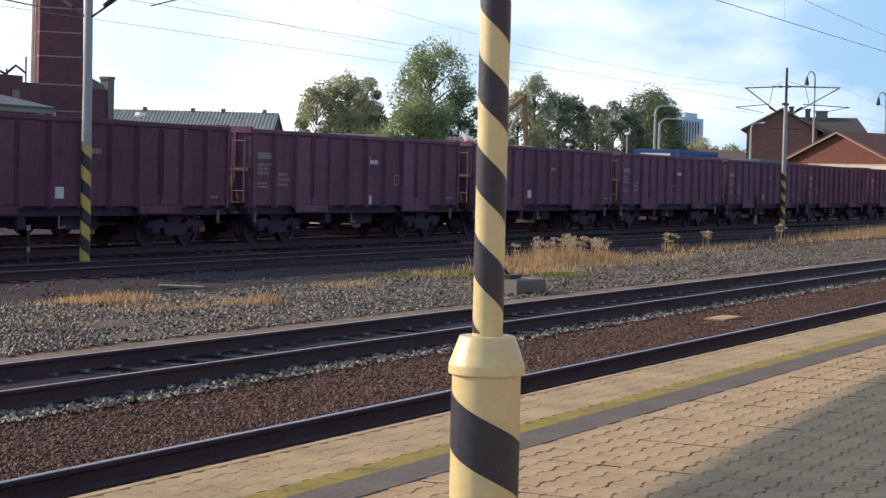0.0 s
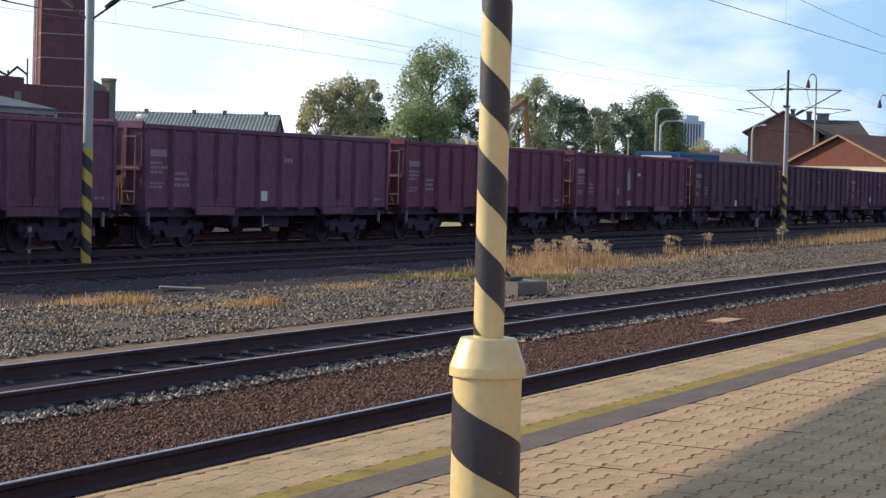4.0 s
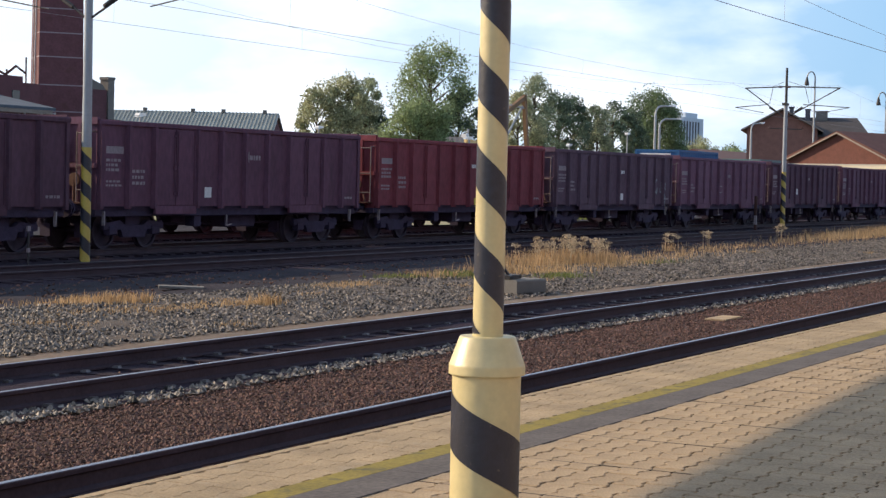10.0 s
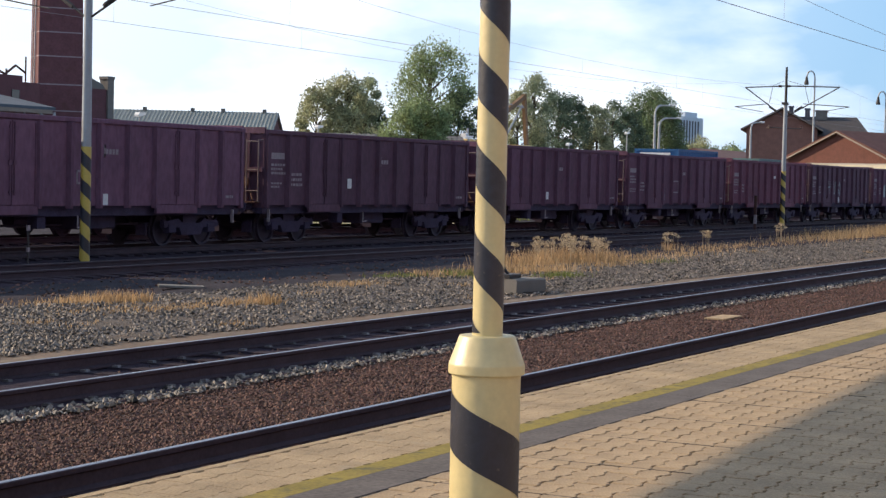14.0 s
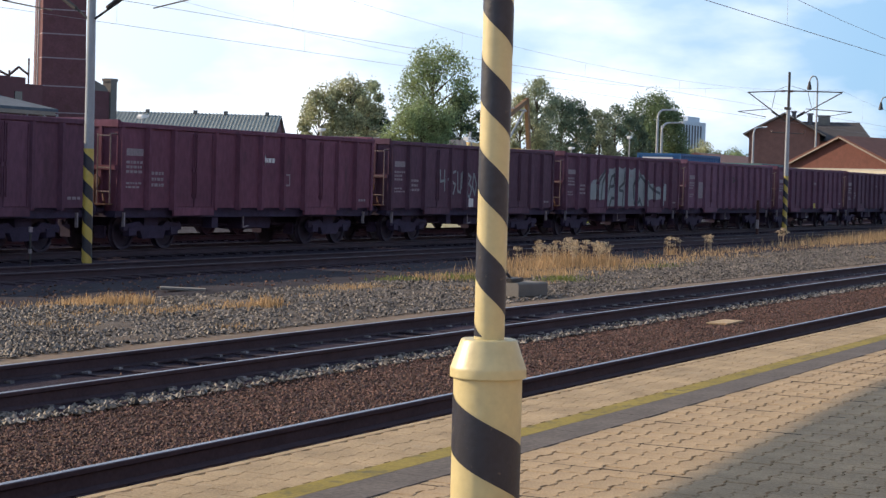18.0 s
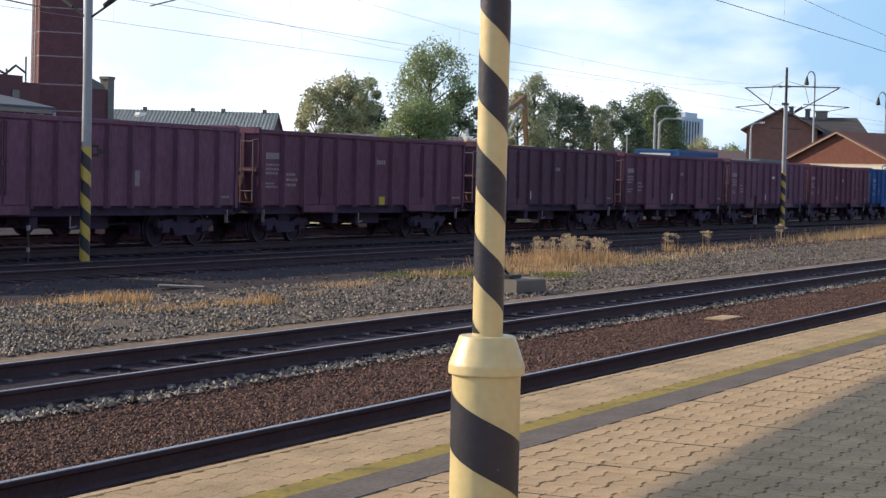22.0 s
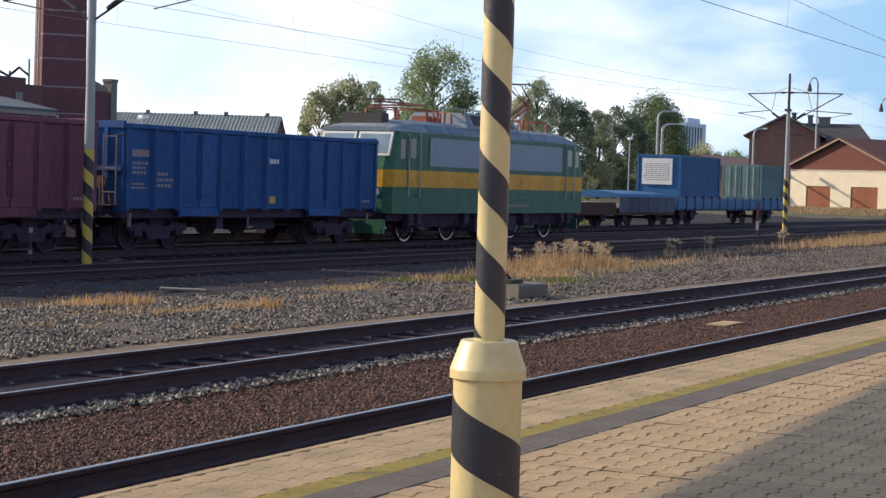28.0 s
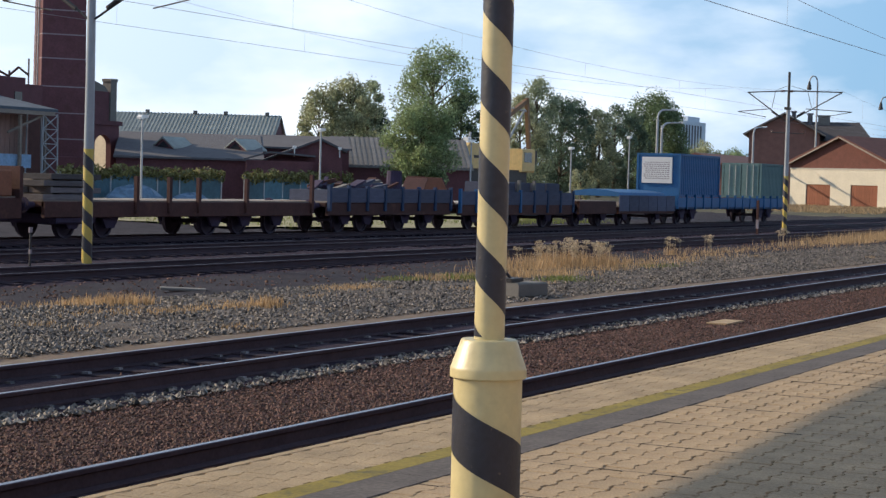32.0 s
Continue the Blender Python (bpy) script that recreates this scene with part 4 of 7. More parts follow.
ROLLING = []                      # things, their place at the start
WHEELS = []                       # wheelsets, radius
for i, (colour, marks, layout, logo, label) in enumerate(W):
    w, wheels = open_wagon(i, colour, marks, layout, label, logo, "purple" if i == 2 else None)
    ROLLING.append((w, G0 + LEN * (i - 1)))
    WHEELS += [(k, 0.46) for k in wheels]
blue, wheels = open_wagon(25, "blue", [("plate", M_MARKY, plate(7.3, 1.25, 0.3, 0.2)), ("rust_patch", M_RUSTOR, plate(2.9, 0.93, 1.75, 0.42)), ("rust_patch_end", M_RUSTOR, plate(9.5, 0.93, 1.75, 0.42))], LAYOUT, "bright blue open goods wagon coupled to the locomotive", M_WHITE)
ROLLING.append((blue, G0 + LEN * 24))
WHEELS += [(k, 0.46) for k in wheels]
LOCO_X = G0 + LEN * 25 - 0.07

M_GREEN = paint("locomotive_green", (0.045, 0.15, 0.1), 0.4, spot=(0.045, 0.125, 0.09), spots=0.7)
M_BAND = paint("locomotive_yellow", (0.66, 0.35, 0.035), 0.45, spot=(0.58, 0.31, 0.04), spots=0.7)
M_LGREY = mat("locomotive_grey_panel", (0.28, 0.34, 0.42), 0.6, var=0.1, size=2.5, fine=5, spot=(0.28, 0.33, 0.39), spots=0.64)
M_ROOF = paint("locomotive_roof", (0.19, 0.235, 0.29), 0.8, spot=(0.15, 0.18, 0.21), spots=0.6)
# windscreens: the bright sky in the panes is put into the base colour
M_PANEGL = mat("sky_painted_pane", (0.22, 0.3, 0.38), 0.08, var=0.15, size=0.8, fine=2, gloss=0.8)
# roof windows: reflected sky painted as a blue base colour
M_SKYGL = mat("painted_sky_glass", (0.07, 0.11, 0.2), 0.15, var=0.2, size=0.8, fine=2, gloss=0.8)
M_GRILLE = mat("dark_red_grille", (0.05, 0.028, 0.035), 0.7, var=0.3, size=0.3, fine=30)
M_PANTO = mat("red_pantograph_paint", (0.32, 0.09, 0.06), 0.6, var=0.2)


def loco():
    L = thing("electric_locomotive", "green electric locomotive with a yellow band and grey panels, coupled last", "locomotive")
    h = 1.47
    # lower body, band and upper body, each with ends that lean back above the band
    def hull(z0, z1, ends0, ends1, grow=0.0):
        s = h + grow
        e0, e1 = ends0, ends1
        nose = 0.16
        lo = [(e0 + nose, -s), (16.45 - e0 - nose, -s), (16.45 - e0, -s + 0.3), (16.45 - e0, s - 0.3), (16.45 - e0 - nose, s), (e0 + nose, s), (e0, s - 0.3), (e0, -s + 0.3)]
        hi = [(e1 + nose, -s), (16.45 - e1 - nose, -s), (16.45 - e1, -s + 0.3), (16.45 - e1, s - 0.3), (16.45 - e1 - nose, s), (e1 + nose, s), (e1, s - 0.3), (e1, -s + 0.3)]
        n = 8
        return [(x, y, z0) for x, y in lo] + [(x, y, z1) for x, y in hi], [tuple(range(n))[::-1], tuple(range(n, 2 * n))] + [(i, (i + 1) % n, n + (i + 1) % n, n + i) for i in range(n)]
    part("lower_body", Shape().put(*hull(0.95, 1.8, 0.32, 0.32)), M_GREEN, L, "green lower body with pressed lines")
    part("yellow_band", Shape().put(*hull(1.8, 2.36, 0.32, 0.34, 0.002)), M_BAND, L, "broad ochre-yellow band")
    part("upper_body", Shape().put(*hull(2.36, 3.6, 0.34, 0.78)), M_GREEN, L)
    for k in range(9):
        z = 1.04 + k * 0.095 if k < 8 else 1.8
        part("pressed_line", shared("pressed_line", M_GREEN, lambda: Shape().prism([(-h - 0.008, 0.0), (-h, -0.012), (-h, 0.012)], 0.6, 15.85)), None, L, at=(0, 0, z))
    for k in range(5):
        part("band_line", shared("band_line", M_BAND, lambda: Shape().prism([(-h - 0.006, 0.0), (-h, -0.01), (-h, 0.01)], 0.6, 15.85)), None, L, at=(0, 0, 1.87 + k * 0.1))
    roof = [(-h, 3.6), (h, 3.6), (h - 0.22, 3.9), (0.85, 4.02), (-0.85, 4.02), (-h + 0.22, 3.9)]
    rs = Shape()
    n = 6
    sect = [(0.74, 0.97, 0.0), (0.95, 0.97, 0.25), (2.2, 1.0, 1.0), (14.4, 1.0, 1.0), (15.5, 0.97, 0.25), (15.71, 0.97, 0.0)]
    for x, sy, up in sect:
        for yy, zz in roof:
            rs.v.append((x, yy * sy, 3.6 + (zz - 3.6) * (0.35 + 0.65 * up)))
    for j in range(len(sect) - 1):
        for i in range(n):
            rs.f.append((j * n + i, (j + 1) * n + i, (j + 1) * n + (i + 1) % n, j * n + (i + 1) % n))
    rs.f += [tuple(range(n)), tuple(range((len(sect) - 1) * n, len(sect) * n))[::-1]]
    rf = part("roof", rs, M_ROOF, L, "grey sloping roof")
    # side grey panel in its frame
    part("grey_panel", Shape().box(2.95, 13.88, -h - 0.03, -h, 2.53, 3.44, 0.012), M_LGREY, L, "long pale grey ventilation panel")
    part("panel_frame", Shape().stroke([(2.95, 2.53), (13.88, 2.53), (13.88, 3.44), (2.95, 3.44), (2.95, 2.53)], 0.035, -h - 0.028, d=0.006), M_LGREY, L)
    # roof hood with grilles, and small roof windows
    hood = Shape().put([(6.0, -1.32, 3.84), (10.35, -1.32, 3.84), (10.35, 1.32, 3.84), (6.0, 1.32, 3.84), (6.35, -1.0, 4.44), (10.1, -1.0, 4.44), (10.1, 1.0, 4.44), (6.35, 1.0, 4.44)], [(0, 1, 5, 4), (1, 2, 6, 5), (2, 3, 7, 6), (3, 0, 4, 7), (4, 5, 6, 7), (3, 2, 1, 0)])
    hd = part("roof_hood", hood, M_ROOF, L, "raised roof hood with two dark grilles")
    def slope(x0, x1, z0, z1, out, top=4.44, foot=3.84, y_foot=-1.32, y_top=-1.0):
        """A plate on a sloping roof side, standing out by out."""
        def y(z):
            return y_foot + (y_top - y_foot) * (z - foot) / (top - foot)
        return Shape().put([(x0, y(z0) - out, z0), (x1, y(z0) - out, z0), (x1, y(z1) - out, z1), (x0, y(z1) - out, z1), (x0, y(z0) + 0.05, z0), (x1, y(z0) + 0.05, z0), (x1, y(z1) + 0.05, z1), (x0, y(z1) + 0.05, z1)], [(0, 1, 2, 3), (0, 4, 5, 1), (1, 5, 6, 2), (2, 6, 7, 3), (3, 7, 4, 0)])
    for x in (6.62, 8.4):
        fr = part("grille_frame", slope(x - 0.1, x + 1.62, 3.9, 4.42, 0.02), M_LGREY, hd, "pale grille frame")
        part("grille", slope(x, x + 1.52, 4.0, 4.37, 0.03), M_GRILLE, fr, "dark reddish grille")
        part("drip_ledge", slope(x - 0.05, x + 1.57, 3.93, 3.965, 0.06), M_GALV, fr)
    part("walk_rail", Shape().rod((4.6, -0.95, 4.52), (9.9, -0.95, 4.6), 0.018).rod((6.5, -0.95, 4.42), (6.5, -0.95, 4.55), 0.015).rod((8.2, -0.95, 4.42), (8.2, -0.95, 4.57), 0.015).rod((9.8, -0.95, 4.42), (9.8, -0.95, 4.6), 0.015), M_GALV, hd, "thin pale rail along the hood")
    for x in (2.95, 4.45, 11.1, 12.55):
        wf = part("roof_window_frame", slope(x - 0.06, x + 1.16, 3.635, 3.885, 0.012, 3.9, 3.6, -h, -h + 0.22), M_ROOF, rf)
        part("roof_window", slope(x, x + 1.1, 3.66, 3.86, 0.02, 3.9, 3.6, -h, -h + 0.22), M_SKYGL, wf)
    # cab ends: windows with white frames, lamps, doors, grab rails
    for s, base in ((1, 0.0), (-1, 16.45)):
        def px(e):
            return base + s * e
        def lean(z):
            return 0.34 + 0.44 * (z - 2.36) / 1.24
        for y0, y1 in ((-1.3, -0.05), (0.05, 1.3)):
            z0, z1 = 2.8, 3.57
            def quad(d, y0, y1, z0, z1):
                return [(px(lean(z0) - d), y0, z0), (px(lean(z0) - d), y1, z0), (px(lean(z1) - d), y1, z1), (px(lean(z1) - d), y0, z1)]
            fr = part("windscreen_frame", Shape().put(quad(0.02, y0, y1, z0, z1) + quad(-0.06, y0, y1, z0, z1), [(0, 1, 2, 3), (0, 1, 5, 4), (1, 2, 6, 5), (2, 3, 7, 6), (3, 0, 4, 7)]), M_WHITE, L, "white rubber window frame")
            part("windscreen", Shape().put(quad(0.024, y0 + 0.07, y1 - 0.07, z0 + 0.07, z1 - 0.07) + quad(0.0, y0 + 0.07, y1 - 0.07, z0 + 0.07, z1 - 0.07), [(0, 1, 2, 3), (0, 1, 5, 4), (1, 2, 6, 5), (2, 3, 7, 6), (3, 0, 4, 7)]), M_PANEGL, fr)
        for yy in (-0.95, 0.95):
            part("headlight", Shape().lathe([(0.13, px(0.36)), (0.13, px(0.27)), (0.1, px(0.265))], 16, (0, yy, 1.62), "x"), M_WHITE, L, "round headlight")
            part("buffer", Shape().lathe([(0.12, px(0.4)), (0.12, px(0.18)), (0.08, px(0.17)), (0.08, px(0.06)), (0.25, px(0.05)), (0.25, px(0.005))], 18, (0, yy * 0.92, 1.06), "x"), M_UNDER, L)
        part("plough", Shape().box(min(px(0.3), px(0.45)), max(px(0.3), px(0.45)), -1.25, 1.25, 0.3, 0.75), M_GREEN, L, "green plough plate")
        dx0, dx1 = sorted((px(1.45), px(2.12)))
        dr = part("cab_door", Shape().box(dx0, dx1, -h - 0.012, -h, 1.55, 3.5, 0.01), M_GREEN, L)
        part("door_band", Shape().box(dx0 + 0.002, dx1 - 0.002, -h - 0.02, -h - 0.005, 1.802, 2.358), M_BAND, dr, "ochre-yellow band across the door")
        part("door_window", Shape().box(dx0 + 0.14, dx1 - 0.14, -h - 0.02, -h - 0.004, 2.75, 3.38), M_GLASS, dr)
        for e in (1.4, 2.2):
            part("grab_rail", Shape().rod((px(e), -h - 0.07, 1.5), (px(e), -h - 0.07, 3.52), 0.022).rod((px(e), -h - 0.07, 1.5), (px(e), -h, 1.5), 0.018).rod((px(e), -h - 0.07, 3.52), (px(e), -h, 3.52), 0.018), M_GALV, L, "pale grab rail")
        wx0, wx1 = sorted((px(0.92), px(1.25)))
        part("cab_side_window", Shape().box(wx0, wx1, -h - 0.012, -h + 0.02, 2.7, 3.35, 0.01), M_GLASS, L)
        for k in range(3):
            s0, s1 = sorted((px(1.5), px(2.1)))
            part("step", Shape().box(s0, s1, -h - 0.02, -h + 0.14, 0.35 + k * 0.22, 0.38 + k * 0.22), M_UNDER, L)
    letters = Shape()
    text_rows(letters, 8.4, 1.18, 1, 3.2, -h - 0.014, 91, 0.09)
    text_rows(letters, 7.9, 1.55, 1, 1.3, -h - 0.014, 92, 0.1)
    part("lettering", letters, M_FADED, L, "small pale lettering")
    part("emblem", Shape().box(8.0, 9.0, -h - 0.018, -h, 2.05, 2.17), M_FADED, L, "pale emblem plate on the yellow band")
    # underframe and running gear
    part("underframe", Shape().box(0.6, 15.98, -1.2, 1.2, 0.7, 0.97).box(6.6, 10.2, -1.25, 1.25, 0.32, 0.75, 0.04), M_UNDER, L)
    for x0, x1, z0 in ((6.7, 7.6, 0.3), (7.75, 8.9, 0.36), (9.05, 10.1, 0.3)):
        part("equipment_box", Shape().box(x0, x1, -1.36, -1.24, z0, 0.9, 0.03), M_UNDER, L)
    for x in (1.9, 2.5, 5.95, 10.85, 14.3, 14.9):
        part("sand_box", Shape().prism([(-1.42, 0.95), (-1.42, 0.6), (-1.3, 0.45), (-1.18, 0.45), (-1.18, 0.95)][::-1], x - 0.17, x + 0.17), M_UNDER, L)
        part("sand_pipe", Shape().rod((x, -1.25, 0.5), (x + 0.2, -0.85, 0.12), 0.025), M_UNDER, L)
    wheels = []
    for x in (4.13, 12.4):
        sh = Shape()
        for q in (-1, 1):
            y0, y1 = sorted((q * 1.0, q * 1.14))
            sh.prism([(-2.3, 0.62), (-1.75, 0.5), (1.75, 0.5), (2.3, 0.62), (2.3, 0.8), (-2.3, 0.8)], y0, y1, "y")
            for dx in (-1.54, 1.54):
                sh.box(dx - 0.14, dx + 0.14, y0 - 0.05, y1 + 0.05, 0.5, 0.78, 0.03)
            for dx in (-0.5, 0.5):
                sh.lathe([(0.13, 0.45), (0.13, 0.85)], 12, (dx, (y0 + y1) / 2, 0))
            sh.rod((-0.9, q * 1.1, 0.3), (0.9, q * 1.1, 0.3), 0.04)
        bg = part("bogie", sh, M_UNDER, L, at=(x, 0, 0))
        for dx in (-1.54, 1.54):
            ws = part("wheelset", shared("loco_wheelset", M_WHEEL, lambda: wheelset(0.625), True), None, bg, at=(dx, 0, 0.625))
            ws["label"] = "driving wheels with bright tyre edges"
            n = 36
            for q in (-1, 1):
                y = q * 0.79
                vs = []
                for r in (0.565, 0.618):
                    vs += [(r * math.cos(2 * math.pi * i / n), y, r * math.sin(2 * math.pi * i / n)) for i in range(n)]
                vs += [(v[0], y - q * 0.03, v[2]) for v in vs]
                fs = [(i, (i + 1) % n, n + (i + 1) % n, n + i) for i in range(n)] + [(n + i, n + (i + 1) % n, 3 * n + (i + 1) % n, 3 * n + i) for i in range(n)] + [((i + 1) % n, i, 2 * n + i, 2 * n + (i + 1) % n) for i in range(n)]
                part("tyre", Shape().put(vs, fs), M_TYRE, bg, "bright worn tyre", at=(dx, 0, 0.625))
            wheels.append(ws)
    # pantographs: the front one folded, the rear one up at the wire
    def rails(z, x0, x1):
        sh = Shape()
        for yy in (-0.55, 0.55):
            sh.rod((x0, yy, z), (x1, yy, z), 0.024)
        for xx in (x0, x1):
            sh.rod((xx, -0.55, z), (xx, 0.55, z), 0.022)
            for yy in (-0.55, 0.55):
                sh.lathe([(0.035, 4.0), (0.06, 4.05), (0.035, 4.1), (0.06, 4.15), (0.035, 4.2), (0.06, 4.25), (0.035, z)], 10, (xx, yy, 0))
        return sh
    p1 = part("pantograph", rails(4.42, 2.2, 4.4), M_PANTO, L, "folded red pantograph on insulators")
    part("folded_arms", Shape().rod((2.3, -0.4, 4.5), (4.9, -0.25, 4.62), 0.03).rod((2.3, 0.4, 4.5), (4.9, 0.25, 4.62), 0.03).rod((1.9, 0, 4.62), (4.9, 0, 4.62), 0.035), M_PANTO, p1)
    part("collector_head", Shape().box(1.9, 2.2, -0.75, 0.75, 4.66, 4.7).rod((2.05, -0.95, 4.5), (2.05, -0.75, 4.68), 0.02).rod((2.05, 0.95, 4.5), (2.05, 0.75, 4.68), 0.02), M_DARKST, p1)
    p2 = part("pantograph", rails(4.42, 12.2, 14.4), M_PANTO, L, "raised red pantograph touching the wire")
    part("lower_arm", Shape().rod((12.5, 0, 4.48), (14.0, 0, 5.06), 0.045).rod((12.7, -0.25, 4.45), (13.95, -0.1, 5.0), 0.02), M_PANTO, p2)
    part("upper_arm", Shape().rod((14.0, -0.12, 5.06), (12.55, -0.3, 5.74), 0.022).rod((14.0, 0.12, 5.06), (12.55, 0.3, 5.74), 0.022).rod((13.9, 0, 5.0), (12.5, 0, 5.7), 0.012), M_DARKST, p2)
    part("collector_head", Shape().box(12.25, 12.31, -0.75, 0.75, 5.78, 5.82).box(12.55, 12.61, -0.75, 0.75, 5.78, 5.82).rod((12.28, -1.0, 5.6), (12.28, -0.75, 5.8), 0.02).rod((12.58, -1.0, 5.6), (12.58, -0.75, 5.8), 0.02).rod((12.28, 1.0, 5.6), (12.28, 0.75, 5.8), 0.02).rod((12.58, 1.0, 5.6), (12.58, 0.75, 5.8), 0.02).rod((12.28, -0.3, 5.78), (12.58, -0.3, 5.74), 0.02).rod((12.28, 0.3, 5.78), (12.58, 0.3, 5.74), 0.02), M_DARKST, p2)
    part("roof_box", Shape().box(1.25, 1.75, -0.55, 0.95, 3.85, 4.2, 0.03), M_DARKST, L, "dark box on the cab roof")
    gear = Shape()
    for x in (5.0, 5.5, 10.3, 10.9, 11.5):
        gear.lathe([(0.035, 4.0), (0.06, 4.06), (0.035, 4.12), (0.06, 4.18), (0.035, 4.24), (0.025, 4.4)], 10, (x, -0.5, 0))
    gear.rod((4.5, -0.5, 4.4), (12.0, -0.5, 4.38), 0.02).rod((6.2, -0.95, 4.42), (9.8, -0.95, 4.42), 0.018)
    for x in (6.3, 8.0, 9.7):
        gear.rod((x, -0.95, 4.28), (x, -0.95, 4.43), 0.018)
    for x in (4.75, 5.25, 5.75):
        gear.rod((x, -0.8, 4.02), (x, -0.8, 4.36), 0.04, 8).rod((x, -0.8, 4.36), (x + 0.3, -0.2, 4.44), 0.018)
    gear.box(4.9, 5.6, -0.35, 0.3, 4.0, 4.26, 0.03).box(10.6, 11.3, -0.4, 0.4, 3.98, 4.2, 0.03)
    gear.rod((3.4, -0.6, 4.44), (5.0, -0.7, 4.42), 0.02).rod((11.6, -0.85, 4.0), (11.6, -0.85, 4.4), 0.035, 8).rod((12.0, -0.85, 4.0), (12.0, -0.85, 4.36), 0.035, 8)
    part("roof_gear", gear, M_PANTO, L, "roof insulators and bars")
    return L, wheels


locomotive, wheels = loco()
ROLLING.append((locomotive, LOCO_X))
WHEELS += [(k, 0.625) for k in wheels]


# ---- standing wagons on the siding ----
M_RUST = mat("rusty_brown_steel", (0.075, 0.03, 0.026), 0.85, var=0.3, size=1.0, fine=12, spot=(0.12, 0.05, 0.035), spots=0.58, spot_size=0.8, piece=0.12)
M_BOARD = mat("weathered_grey_boards", (0.085, 0.095, 0.145), 0.9, var=0.25, size=0.6, fine=14, piece=0.25, stretch=(0.3, 1, 3))
M_TIMBER = mat("stacked_timber", (0.26, 0.22, 0.19), 0.9, var=0.25, size=0.5, fine=14, piece=0.25, stretch=(0.3, 1, 3))
M_STACK = mat("grey_stacked_planks", (0.14, 0.125, 0.13), 0.9, var=0.35, size=0.5, fine=14, piece=0.45, stretch=(0.3, 1, 3))
M_BLUEST = mat("faded_blue_steel", (0.02, 0.048, 0.12), 0.7, var=0.25, size=1.0, fine=12, spot=(0.05, 0.07, 0.12), spots=0.6, spot_size=0.7, piece=0.15)
M_BLUEBR = mat("bright_blue_steel", (0.01, 0.1, 0.265), 0.55, var=0.18, size=1.2, fine=12, spot=(0.015, 0.085, 0.23), spots=0.66, piece=0.06)
M_TEAL = mat("green_container_paint", (0.12, 0.2, 0.2), 0.65, var=0.2, size=1.2, fine=10, spot=(0.1, 0.16, 0.14), spots=0.62, piece=0.05)
M_ORANGE = mat("orange_brown_paint", (0.28, 0.11, 0.06), 0.7, var=0.2, size=0.8, fine=12)
SIDE_Y = 35.2


def siding_wheels(w, xs, r=0.46):
    for x in xs:
        g = part("axle_guard", shared("axle_guard", M_UNDER, lambda: Shape().prism([(-0.55, 0.85), (-0.2, 0.3), (0.2, 0.3), (0.55, 0.85)], -1.05, -0.95, "y").box(-0.6, 0.6, -1.1, -0.95, 0.62, 0.72)), None, w, at=(x, 0, 0))
        part("axle_guard", shared("axle_guard_far", M_UNDER, lambda: Shape().prism([(-0.55, 0.85), (-0.2, 0.3), (0.2, 0.3), (0.55, 0.85)], 0.95, 1.05, "y")), None, w, at=(x, 0, 0))
        part("wheelset", shared("wheelset", M_WHEEL, lambda: wheelset(0.46), True), None, g, at=(0, 0, r))


def flat_frame(w, x0, x1, deck, m, low=0.62):
    part("frame", Shape().box(x0, x1, -1.28, 1.28, deck - 0.2, deck - 0.05).box(x0, x1, -1.32, -1.2, low, deck - 0.04, 0.02).box(x0, x1, 1.2, 1.32, low, deck - 0.04, 0.02), m, w)
    part("deck", Shape().box(x0, x1, -1.25, 1.25, deck - 0.05, deck), M_TIMBER, w, "pale plank deck")
    for x, s in ((x0, -1), (x1, 1)):
        for yy in (-0.875, 0.875):
            part("buffer", shared("buffer%d" % s, M_UNDER, lambda: Shape().lathe([(0.1, 0.0), (0.1, s * 0.32), (0.07, s * 0.33), (0.07, s * 0.54), (0.23, s * 0.55), (0.23, s * 0.6), (0.1, s * 0.615)], 16, axis="x"), True), None, w, at=(x, yy, 1.0))


def stake(w, x, z0, z1, m=M_RUST):
    part("stake", shared("stake%.2f" % (z1 - z0), m, lambda: Shape().box(-0.07, 0.07, -0.07, 0.05, 0, z1 - z0, 0.012)), None, w, at=(x, -1.33, z0))


def boards(w, x0, x1, z0, z1, n, m=M_BOARD, y=-1.32):
    step = (x1 - x0) / n
    for i in range(n):
        part("side_board", shared("side_board%.2f_%.2f" % (step, z1 - z0), m, lambda: Shape().box(0.03, step - 0.03, -0.03, 0.03, 0, z1 - z0, 0.01)), None, w, at=(x0 + i * step, y, z0))


SG = "wagons standing on the siding"
w = thing("covered_service_wagon", "rusty brown service wagon with an orange end, on the siding", "goods wagon", (25.4, SIDE_Y, 0), group=SG)
flat_frame(w, 0.6, 14.6, 1.25, M_RUST)
part("end_wall", Shape().box(12.6, 14.2, -1.3, 1.3, 1.25, 1.98, 0.03), M_ORANGE, w, "orange-brown box at the wagon's end")
part("end_post", Shape().box(14.42, 14.56, -1.4, 1.4, 1.2, 2.1, 0.02), M_RUST, w)
siding_wheels(w, (2.5, 4.3, 11.2, 13.0))

